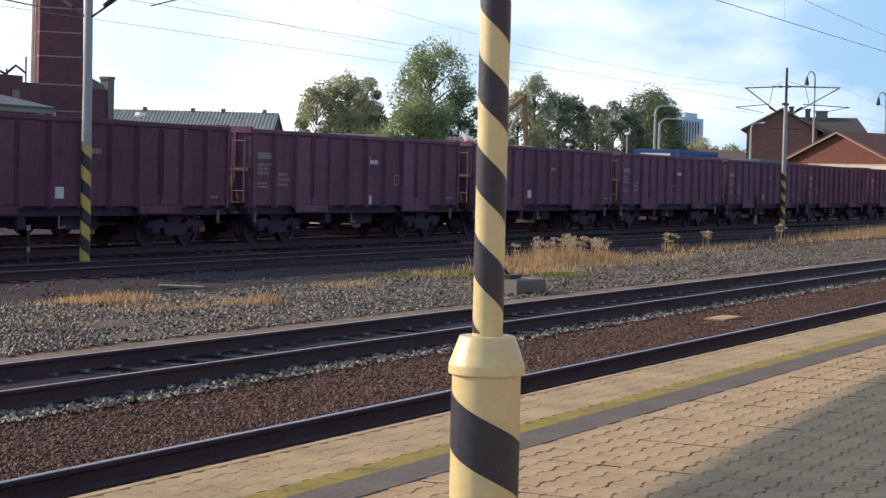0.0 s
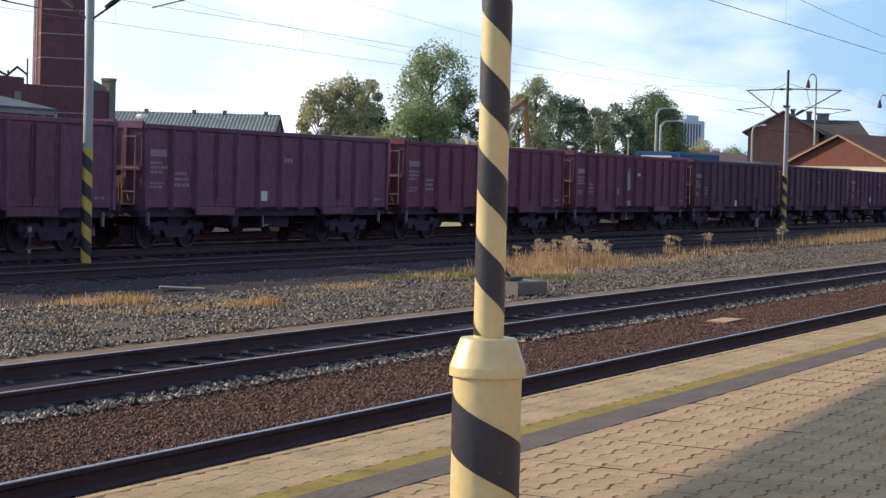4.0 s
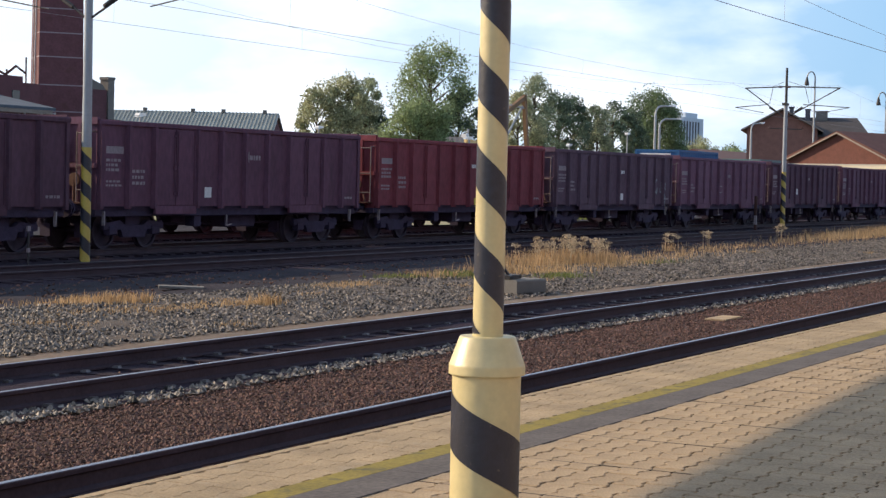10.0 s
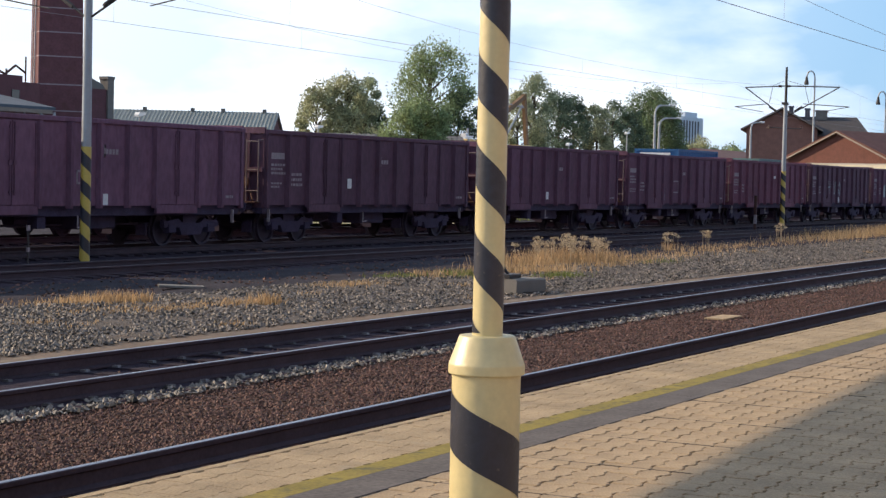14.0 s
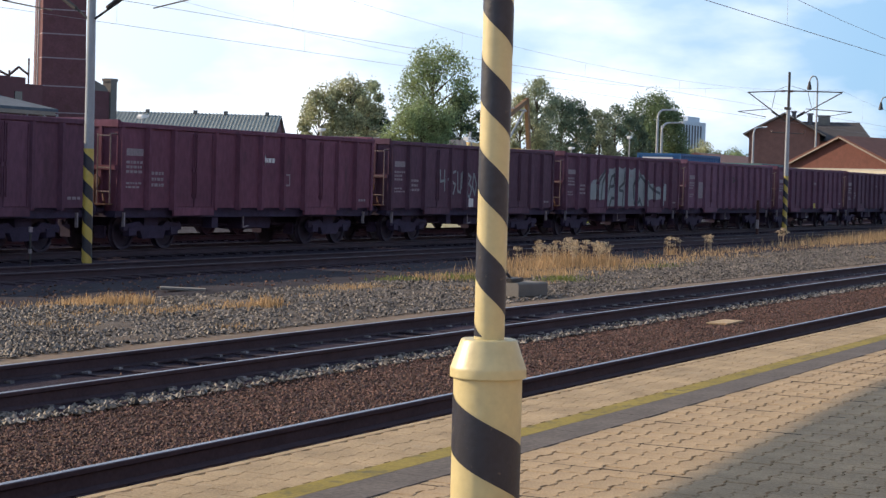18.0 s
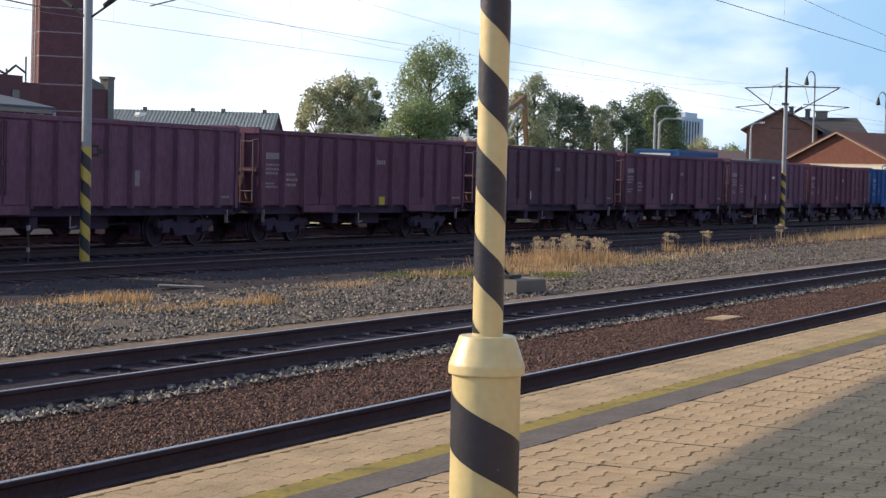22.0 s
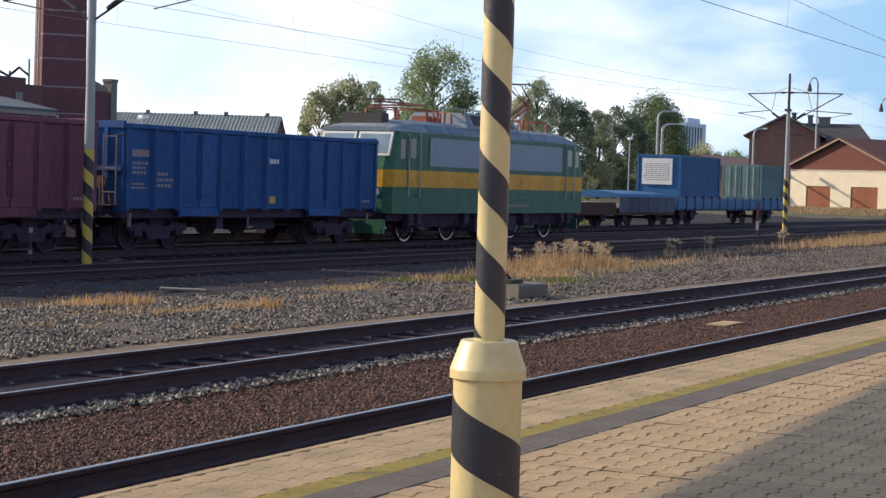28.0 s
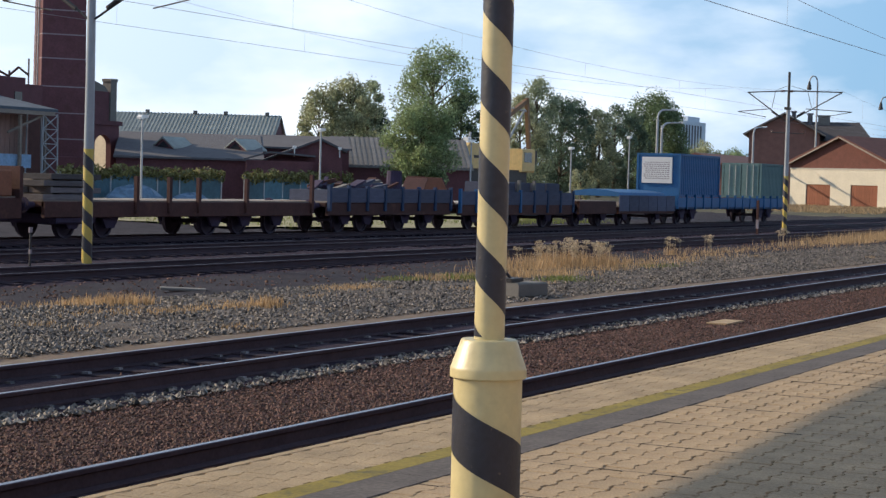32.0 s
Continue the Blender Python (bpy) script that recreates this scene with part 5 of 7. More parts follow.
w = thing("long_flat_wagon", "rusty brown bogie flat wagon with upright stakes and a timber stack", "flat wagon", (40.4, SIDE_Y, 0), group=SG)
flat_frame(w, 0.6, 15.3, 1.15, M_RUST, 0.64)
for x in (4.9, 6.6, 8.2, 11.0, 15.2):
    stake(w, x, 0.75, 1.9 if x < 15 else 2.1, M_RUST)
siding_wheels(w, (2.2, 4.0, 9.6, 11.4, 13.4))
part("bolster", Shape().box(1.2, 3.0, -1.25, 1.25, 0.45, 0.75, 0.05), M_UNDER, w)
tb = thing("timber_stack", "stack of weathered grey planks on the flat wagon", "timber", (41.2, SIDE_Y, 1.15), group="")
for j in range(4):
    for i in range(3):
        part("plank", shared("plank", M_STACK, lambda: Shape().box(0, 2.3, -0.4, 0.4, 0, 0.16, 0.012)), None, tb, at=(rnd.uniform(-0.25, 0.25), -0.85 + i * 0.83, j * 0.2))
    if j < 3:
        part("spacer", shared("spacer", M_TIMBER, lambda: Shape().box(0.2, 0.28, -1.2, 1.2, 0, 0.04).box(2.0, 2.08, -1.2, 1.2, 0, 0.04)), None, tb, at=(0, 0, j * 0.2 + 0.16))

w = thing("low_sided_wagon", "low-sided two-axle wagon with grey boards and blue stakes", "goods wagon", (56.2, SIDE_Y, 0), group=SG)
flat_frame(w, 0.6, 10.4, 1.15, M_RUST, 0.64)
boards(w, 0.65, 10.35, 1.12, 1.66, 7)
for i in range(8):
    stake(w, 0.65 + i * 1.385, 0.8, 1.75, M_BLUEST)
siding_wheels(w, (2.3, 4.0, 7.0, 9.0))
sc = thing("scrap_load", "grey steel scrap and boards lying in the low-sided wagon", "scrap", (58.0, SIDE_Y, 1.15))
for i in range(26):
    x, y, z = rnd.uniform(0.3, 7.0), rnd.uniform(-0.9, 0.9), 0.38 + rnd.uniform(0.0, 0.22)
    k, a = rnd.uniform(0.4, 1.5), rnd.uniform(-0.5, 0.5)
    part("scrap_piece", Shape().beam((x, y, z), (x + k * math.cos(a), y + k * math.sin(a), z + rnd.uniform(-0.1, 0.35)), rnd.uniform(0.08, 0.4), rnd.uniform(0.04, 0.14)), (M_BOARD, M_RUST, M_CONC, M_UNDER)[i % 4], sc)
part("scrap_plate", Shape().beam((6.6, -0.6, 0.45), (7.5, -0.3, 0.95), 0.9, 0.06), M_RUST, sc, "bent rusty plate")
part("scrap_drum", Shape().lathe([(0.3, 0), (0.32, 0.4), (0.3, 0.8)], 14, (5.6, -0.3, 0.42)), M_UNDER, sc, "dark drum standing on end")
part("scrap_bed", Shape().box(0, 7.6, -1.1, 1.1, 0, 0.42), M_BOARD, sc)

w = thing("low_sided_wagon", "low-sided wagon with blue stakes, a rusty end plate and grey boards", "goods wagon", (66.8, SIDE_Y, 0), group=SG)
flat_frame(w, 0.6, 12.6, 1.1, M_RUST, 0.6)
part("end_plate", Shape().prism([(-1.2, 1.1), (1.2, 1.1), (1.0, 2.2), (-0.6, 2.15)], 0.3, 0.42), M_RUST, w, "bent rusty end plate")
boards(w, 0.65, 12.55, 1.05, 1.62, 8)
for i in range(9):
    stake(w, 0.65 + i * 1.487, 0.7, 1.72, M_BLUEBR if i < 5 else M_BLUEST)
siding_wheels(w, (2.6, 6.6, 10.4))
bx = thing("crate_row", "dark crates and pale posts stacked on the low-sided wagon", "crates", (71.5, SIDE_Y, 1.1))
for i in range(4):
    part("crate", shared("crate", M_BOARD, lambda: Shape().box(0, 1.5, -0.9, 0.9, 0, 0.95, 0.03)), None, bx, at=(1.2 + i * 1.65, 0.2, 0.001))
for x in (1.0, 2.85, 4.5):
    part("pale_post", shared("pale_post", M_CONC, lambda: Shape().box(-0.08, 0.08, -0.06, 0.06, 0, 1.05)), None, bx, at=(x - 0.07, -0.85, 0))

w = thing("flat_wagon", "short flat wagon with a bare pale deck", "flat wagon", (79.6, SIDE_Y, 0), group=SG)
flat_frame(w, 0.6, 5.3, 1.28, M_RUST, 0.62)
siding_wheels(w, (1.5, 4.3))
w = thing("grey_box_wagon", "low grey box wagon with a blue tarpaulin on top", "goods wagon", (85.0, SIDE_Y, 0), group=SG)
flat_frame(w, 0.3, 8.4, 1.0, M_RUST, 0.62)
boards(w, 0.3, 8.4, 0.75, 1.56, 6, M_BOARD)
part("tarpaulin", Shape().prism([(-1.33, 1.5), (1.33, 1.5), (1.2, 1.74), (0.3, 1.86), (-0.6, 1.8), (-1.2, 1.7)], 0.4, 7.0), M_BLUEBR, w, "blue tarpaulin")
siding_wheels(w, (1.8, 6.6))
w = thing("blue_low_sided_wagon", "bright blue low-sided bogie wagon carrying two containers", "goods wagon", (93.2, SIDE_Y, 0), group=SG)
flat_frame(w, 0.6, 20.6, 1.15, M_BLUEST, 0.84)
boards(w, 0.65, 20.55, 0.95, 1.5, 14, M_BLUEBR)
for i in range(15):
    stake(w, 0.65 + i * 1.42, 0.86, 1.66, M_BLUEBR)
part("end_sheet", Shape().box(0.55, 0.65, -1.3, 1.3, 1.0, 1.6).box(20.55, 20.65, -1.3, 1.3, 1.0, 1.6), M_BLUEBR, w)
siding_wheels(w, (2.2, 4.0, 16.6, 18.4))


def container(x, long, z0, z1, m, label, front):
    c = thing("container", label, "container", (x, SIDE_Y, z0))
    h = z1 - z0
    part("box", Shape().box(0.05, long - 0.05, -1.2, 1.2, 0.02, h - 0.03), m, c)
    for i in range(int(long / 0.3)):
        part("corrugation", shared("corrugation%.2f" % h, m, lambda: Shape().prism([(-0.09, -1.2), (0.09, -1.2), (0.05, -1.235), (-0.05, -1.235)], 0.12, h - 0.12, "z")), None, c, at=(0.2 + i * 0.3, 0, 0))
    fr = Shape()
    for yy in (-1.22, 1.22):
        for xx in (0.06, long - 0.06):
            fr.box(xx - 0.07, xx + 0.07, yy - 0.06, yy + 0.06, 0, h)
        for zz in (0.05, h - 0.05):
            fr.box(0, long, yy - 0.055, yy + 0.055, zz - 0.06, zz + 0.06)
    for xx in (0.04, long - 0.04):
        for zz in (0.05, h - 0.05):
            fr.box(xx - 0.055, xx + 0.055, -1.2, 1.2, zz - 0.06, zz + 0.06)
    part("corner_frame", fr, m, c)
    front(c, h)
    return c


def sign_front(c, h):
    b = part("white_panel", Shape().box(-0.05, 0.05, -0.8, 0.95, 0.72, h - 0.2), M_WHITE, c, "white panel with rows of small unreadable writing")
    t = Shape()
    r = random.Random(5)
    for j in range(9):
        u = -0.65
        while u < 0.75:
            k = r.uniform(0.05, 0.14)
            t.box(-0.054, -0.05, u, u + k, 0.95 + j * 0.11, 1.0 + j * 0.11)
            u += k + 0.05
    part("writing", t, M_FADED, b)


def door_front(c, h):
    for yy in (-0.57, 0.57):
        d = part("door", Shape().box(-0.03, 0.05, yy - 0.53, yy + 0.53, 0.12, h - 0.12), M_TEAL, c)
        for q in (-0.2, 0.2):
            part("lock_rod", Shape().rod((-0.06, yy + q, 0.1), (-0.06, yy + q, h - 0.1), 0.02), M_GALV, d)


container(94.3, 6.7, 1.53, 3.88, M_BLUEBR, "bright blue container with a white end panel, on the wagon", sign_front)
container(109.0, 4.6, 1.53, 3.66, M_TEAL, "pale green container with double doors, on the blue wagon", door_front)

# ---- yard behind the siding ----
M_BRICK = mat("dark_red_brick", (0.135, 0.056, 0.066), 0.9, var=0.25, size=1.5, fine=8, spot=(0.11, 0.048, 0.048), spots=0.58, spot_size=2.0)
M_BRICKLT = mat("red_brick", (0.22, 0.112, 0.094), 0.9, var=0.25, size=1.5, fine=8, spot=(0.18, 0.095, 0.08), spots=0.6, spot_size=2.0)
M_ROOFGR = mat("green_grey_sheet_roof", (0.29, 0.315, 0.3), 0.7, var=0.2, size=3, fine=3, spot=(0.36, 0.385, 0.37), spots=0.6, spot_size=3, piece=0.15)
M_ROOFDK = mat("dark_felt_roof", (0.115, 0.112, 0.125), 0.9, var=0.2, size=3, fine=3, spot=(0.1, 0.1, 0.1), spots=0.6, spot_size=3)
M_TILES = mat("grey_tile_roof", (0.2, 0.185, 0.175), 0.9, var=0.25, size=2, fine=4, piece=0.2)
M_TILERED = mat("dark_red_tiles", (0.13, 0.05, 0.04), 0.85, var=0.25, size=2, fine=4)
M_BRICKMID = mat("brown_red_brick", (0.15, 0.058, 0.045), 0.9, var=0.25, size=1.5, fine=8, spot=(0.12, 0.05, 0.04), spots=0.6, spot_size=1.5)
M_PLASTER = mat("cream_plaster", (0.68, 0.62, 0.5), 0.9, var=0.12, size=3, fine=6, spot=(0.58, 0.52, 0.42), spots=0.66, spot_size=1.5)
M_DOORBR = mat("brown_plank_door", (0.24, 0.085, 0.045), 0.8, var=0.2, size=0.6, fine=8, piece=0.1)
M_IVY = island(mat("ivy_leaf", (0.17, 0.165, 0.055), 0.7, var=0.3, size=0.8, fine=8), 0.5)
M_TEALFE = mat("teal_mesh_fence", (0.075, 0.155, 0.2), 0.8, var=0.3, size=1.2, fine=6, piece=0.2)
M_PALE = mat("pale_concrete", (0.5, 0.47, 0.42), 0.9, var=0.15, size=2, fine=5)
M_PLANKRED = mat("faded_reddish_planks", (0.33, 0.2, 0.17), 0.9, var=0.25, size=0.6, fine=9, piece=0.3, stretch=(3, 1, 0.4))
M_PALEBL = mat("pale_blue_boards", (0.28, 0.42, 0.6), 0.8, var=0.25, size=1.0, fine=6)
M_TARPB = mat("blue_tarpaulin", (0.1, 0.18, 0.28), 0.6, var=0.3, size=1.0, fine=4)
M_DIGGER = mat("digger_yellow", (0.72, 0.5, 0.2), 0.55, var=0.15, size=0.8, fine=8)
M_ROOFBL = mat("blue_grey_sheet_roof", (0.09, 0.115, 0.15), 0.9, var=0.25, size=3, fine=3, spot=(0.14, 0.165, 0.19), spots=0.6, spot_size=2)
M_SLATE = mat("dark_slate", (0.06, 0.055, 0.06), 0.85, var=0.3, size=2, fine=4, spot=(0.09, 0.08, 0.08), spots=0.6, spot_size=1.5)
# distance haze put into the tower block's pale blue-grey colour
M_HAZEPALE = mat("hazed_tower_plaster", (0.62, 0.68, 0.76), 0.9, var=0.1, size=6, fine=1)
M_DIGORG = mat("boom_orange", (0.2, 0.11, 0.05), 0.6, var=0.2, size=0.8, fine=8)
M_LAMPW = mat("lamp_white", (0.8, 0.8, 0.8), 0.4, var=0.05)

solid("yard_platform", Shape().box(70, 150, 60.5, 65.0, -0.34, 0.52, 0.05), M_PALE, "pale concrete loading platform in the yard", "platform", kind="structure")
solid("yard_ground", Shape().box(60, 240, 65.0, 128, -0.36, -0.05), M_DIRT, "brown earth of the factory yard", "ground", kind="structure")


def yard_lamp(x, tall=5.4):
    p = thing("yard_lamp", "slim grey yard lamp with a white double head", "lamp post", (x, 66, -0.05), group="yard lamps")
    part("pole", Shape().rod((0, 0, 0), (0, 0, tall - 0.1), 0.08, 10, 0.06), M_GALV, p)
    part("head", Shape().prism([(-0.32, tall - 0.1), (0.42, tall + 0.02), (0.4, tall + 0.16), (-0.2, tall + 0.16), (-0.34, tall + 0.02)], -0.16, 0.16, "y"), M_LAMPW, p, "white lamp head")


for x in (88.7, 109.4, 133.2, 153.9):
    yard_lamp(x)
yard_lamp(168.4, 6.9)


def leaves(sh, n, centre, rad, size, r, flat=1.0):
    """Small leaf blades strewn in an uneven ball."""
    for _ in range(n):
        d = Vector((r.gauss(0, 1), r.gauss(0, 1), r.gauss(0, 1))).normalized() * (r.random() ** 0.45)
        p = Vector(centre) + Vector((d.x * rad[0], d.y * rad[1], d.z * rad[2]))
        a = Vector((r.gauss(0, 1), r.gauss(0, 1), r.gauss(0, 1) * flat)).normalized()
        b = a.orthogonal().normalized()
        c = a.cross(b)
        s = size * r.uniform(0.6, 1.3)
        q = r.uniform(0, 6.28)
        u, w = (b * math.cos(q) + c * math.sin(q)) * s, (c * math.cos(q) - b * math.sin(q)) * s * 0.7
        o = len(sh.v)
        sh.v += [tuple(p - u), tuple(p + w * 0.6), tuple(p + u), tuple(p - w * 0.6)]
        sh.f.append((o, o + 1, o + 2, o + 3))


def ivy_fence(x0, x1):
    f = thing("ivy_fence", "teal mesh yard fence with ivy hanging over its top", "fence", (0, 72, -0.05), group="yard fences")
    n = int((x1 - x0) / 2.5)
    for i in range(n + 1):
        part("post", shared("fence_post", M_GALV, lambda: Shape().box(-0.06, 0.06, -0.06, 0.06, 0, 2.1)), None, f, at=(x0 + i * 2.5, 0, 0))
        if i < n:
            part("panel", shared("fence_panel", M_TEALFE, lambda: Shape().box(0.06, 2.44, -0.025, 0.025, 0.1, 2.0)), None, f, at=(x0 + i * 2.5, 0, 0))
    sh = Shape()
    r = random.Random(int(x0))
    x = x0
    while x < x0 + n * 2.5:
        leaves(sh, 60, (x, -0.1, 2.02 + r.uniform(-0.12, 0.2)), (0.5, 0.35, 0.36 + r.uniform(0, 0.2)), 0.16, r)
        x += 0.42
    tagged(part("ivy", sh, M_IVY, f, "olive green ivy along the top"), kind="stuff")


ivy_fence(88.5, 106.5)
ivy_fence(109.0, 124.0)


# the sheds stand square to one another, turned away from the tracks
YARD_AT, YARD_TURN = (124.3, 86.8, -0.05), -55.1


def long_shed():
    s = thing("long_shed", "long factory shed with a green-grey sheet roof", "shed", (125.29, 88.17, -0.3), YARD_TURN - 9.5)
    part("wall", Shape().box(-12, 5.5, 10.2, 19.4, 0, 5.7).prism([(10.2, 5.7), (19.4, 5.7), (14.8, 7.75)], -12, 5.5), M_BRICK, s)
    part("roof", Shape().prism([(9.9, 5.62), (14.8, 7.72), (19.7, 5.62), (19.7, 5.78), (14.8, 7.92), (9.9, 5.78)], -12.2, 5.7), M_ROOFGR, s)
    for i in range(53):
        part("roof_rib", shared("roof_rib", M_ROOFGR, lambda: Shape().beam((0, 9.9, 5.78), (0, 14.8, 7.93), 0.08, 0.1)), None, s, at=(-12 + i * 0.336, 0, 0))
    for x in (-6.6, -2.2, 0.6, 4.4):
        part("roof_vent", shared("roof_vent", M_CONC, lambda: Shape().box(-0.17, 0.17, -0.15, 0.15, 0, 0.34, 0.04)), None, s, at=(x, 14.7, 7.85))


long_shed()


def low_shed():
    s = thing("low_shed", "low brick shed with a dark felt roof and two dormers", "shed", YARD_AT, YARD_TURN)
    part("wall", Shape().box(-6.3, 5.0, -7.8, 6, 0, 3.4), M_BRICK, s)
    part("roof", Shape().prism([(-8.2, 3.25), (3.0, 5.35), (8.0, 4.6), (8.0, 4.75), (3.0, 5.55), (-8.2, 3.42)], -6.5, 5.2), M_ROOFDK, s)
    part("rear_roof", Shape().prism([(-2.0, 4.4), (4.0, 5.45), (9.0, 4.6), (9.0, 4.75), (4.0, 5.65), (-2.0, 4.55)], 5.2, 12.6), M_ROOFDK, s)
    part("rear_wall", Shape().box(5.2, 12.4, -1.5, 8.5, 0, 4.5), M_BRICK, s)
    for x in (-2.45, 3.3):
        # each dormer looks askew over the eave, so that one slope of its roof shows
        d = part("dormer", Shape().prism([(-1.05, -0.5), (1.05, -0.5), (1.05, 0.0), (0, 0.75), (-1.05, 0.0)], 0, 2.6, "y"), M_BRICK, s, at=(x - 0.3, -4.1, 4.2))
        d.rotation_euler[2] = radians(-38)
        part("dormer_roof", Shape().prism([(-1.2, -0.12), (0, 0.74), (1.2, -0.12), (1.2, 0.0), (0, 0.88), (-1.2, 0.0)], -0.15, 2.7, "y"), M_ROOFGR, d)
        part("dormer_window", Shape().prism([(-0.6, 0.02), (0.6, 0.02), (0, 0.5)], -0.04, 0.02, "y"), M_GLASS, d)


low_shed()


def gable_house():
    s = thing("gabled_workshop", "dark brick workshop with a shallow gable roof", "workshop", YARD_AT, YARD_TURN)
    part("wall", Shape().box(5.4, 11.15, -10.5, -1.6, 0, 3.55).prism([(5.4, 3.55), (11.15, 3.55), (11.15, 4.2), (9.45, 5.0)], -10.5, -1.6, "y"), M_BRICK, s)
    part("roof", Shape().prism([(4.9, 3.2), (9.45, 5.0), (11.5, 4.1), (11.5, 4.25), (9.45, 5.17), (4.9, 3.36)], -10.9, -1.4, "y"), M_ROOFDK, s)
    part("annex", Shape().box(3.7, 8.8, -12.2, -10.5, 0, 3.3), M_BRICK, s)
    part("annex_roof", Shape().prism([(3.5, 3.3), (5.45, 3.88), (8.95, 3.65), (8.95, 3.78), (5.45, 4.02), (3.5, 3.42)], -12.4, -10.4, "y"), M_ROOFDK, s)
    for x in (7.4, 10.9):
        part("lamp", Shape().rod((x, -11.0, 3.7), (x, -11.0, 4.35), 0.04).box(x - 0.14, x + 0.14, -11.15, -10.9, 4.3, 4.5), M_LAMPW, s)


gable_house()


def tile_roof_house():
    s = thing("tiled_barn", "long barn with a weathered grey tiled roof", "barn", YARD_AT, YARD_TURN)
    part("wall", Shape().box(12.0, 24, 8.4, 19, 0, 3.2), M_BRICK, s)
    part("roof", Shape().prism([(8.0, 3.1), (13.5, 5.7), (19.4, 3.1), (19.4, 3.3), (13.5, 5.9), (8.0, 3.3)], 11.8, 24.3), M_TILES, s)
    for i in range(28):
        part("roof_sheet", shared("roof_sheet", M_TILES, lambda: Shape().beam((0, 8.0, 3.32), (0, 13.5, 5.92), 0.28, 0.07)), None, s, at=(12.1 + i * 0.44, 0, 0))


tile_roof_house()


def gable_roof(sh, x0, x1, y0, y1, eave, ridge, yr=None, over=0.3, thick=0.15):
    yr = (y0 + y1) / 2 if yr is None else yr
    sh.prism([(y0 - over, eave - 0.1), (yr, ridge), (y1 + over, eave - 0.1),
              (y1 + over, eave - 0.1 + thick), (yr, ridge + thick),
              (y0 - over, eave - 0.1 + thick)], x0 - over, x1 + over)
    return sh


def chimney():
    c = thing("factory_chimney", "tall dark red brick factory chimney with pale iron bands", "chimney", (112.3, 91.6, -0.05), -40)
    def ring(z, grow=0.0):
        k = 1.78 - 0.008 * z + grow
        return [(-k, -k), (k, -k), (k, k), (-k, k)]
    sh = Shape()
    for z in (0.0, 30.0):
        sh.v += [(x, y, z) for x, y in ring(z)]
    sh.f += [(0, 1, 5, 4), (1, 2, 6, 5), (2, 3, 7, 6), (3, 0, 4, 7), (3, 2, 1, 0), (4, 5, 6, 7)]
    part("shaft", sh, M_BRICK, c)
    for z in (4.54, 6.53, 8.56, 10.72, 12.57, 14.43, 16.3, 18.2, 20.1, 22.0):
        part("iron_band", Shape().prism(ring(z, 0.02), z - 0.045, z + 0.045, "z"), M_FADED, c)
    part("lightning_rod", Shape().rod((-1.86, -0.6, 4.0), (-1.64, -0.6, 29), 0.06).rod((-1.84, 0.5, 3.0), (-1.62, 0.5, 29), 0.04), M_GALV, c)
    part("base", Shape().box(-2.0, 2.0, -2.0, 2.0, 0, 3.2, 0.05), M_BRICK, c)


chimney()


def arch_house():
    s = thing("arched_brick_house", "dark brick house with an arched opening and a corner pier", "building", (0, 92, -0.05))
    arch = [(117.35, 2.0)] + [(118.4 - 1.05 * math.cos(math.pi * i / 10), 4.3 + 0.8 * math.sin(math.pi * i / 10)) for i in range(11)] + [(119.45, 2.0)]
    left = [(115.5, 0), (117.35, 0), (117.35, 4.3)] + [(118.4 - 1.05 * math.cos(math.pi * i / 10), 4.3 + 0.8 * math.sin(math.pi * i / 10)) for i in range(1, 6)] + [(118.4, 6.2), (115.5, 6.2)]
    right = [(120.5, 0), (120.5, 6.2), (118.4, 6.2)] + [(118.4 - 1.05 * math.cos(math.pi * i / 10), 4.3 + 0.8 * math.sin(math.pi * i / 10)) for i in range(5, 11)] + [(119.45, 0)]
    part("wall", Shape().prism(left, 0, 0.5, "y").prism(right, 0, 0.5, "y").box(115.5, 120.0, 0.02, 0.5, 6.2, 8.6), M_BRICK, s)
    part("parapet", Shape().prism([(115.5, 8.6), (119.0, 8.6), (118.6, 9.0), (116.9, 9.5), (115.5, 9.3)], 0.0, 0.5, "y"), M_CONC, s, "pale stepped parapet")
    part("pier", Shape().box(119.15, 119.95, -0.12, 0.7, 6.2, 9.6).box(119.08, 120.02, -0.16, 0.74, 9.45, 9.68), M_CONC, s)
    part("cornice", Shape().box(115.5, 120.75, -0.15, 0.0, 5.9, 6.25), M_BRICK, s)
    part("inner_wall", Shape().prism([(119.6, 0.5), (119.85, 0.5), (121.15, 5.5), (120.9, 5.5)], 0, 6.1, "z"), M_PLASTER, s, "pale plaster wall behind the arch")
    part("side_wall", Shape().box(115.5, 115.8, 0.5, 8.0, 0, 6.2), M_BRICK, s)


arch_house()


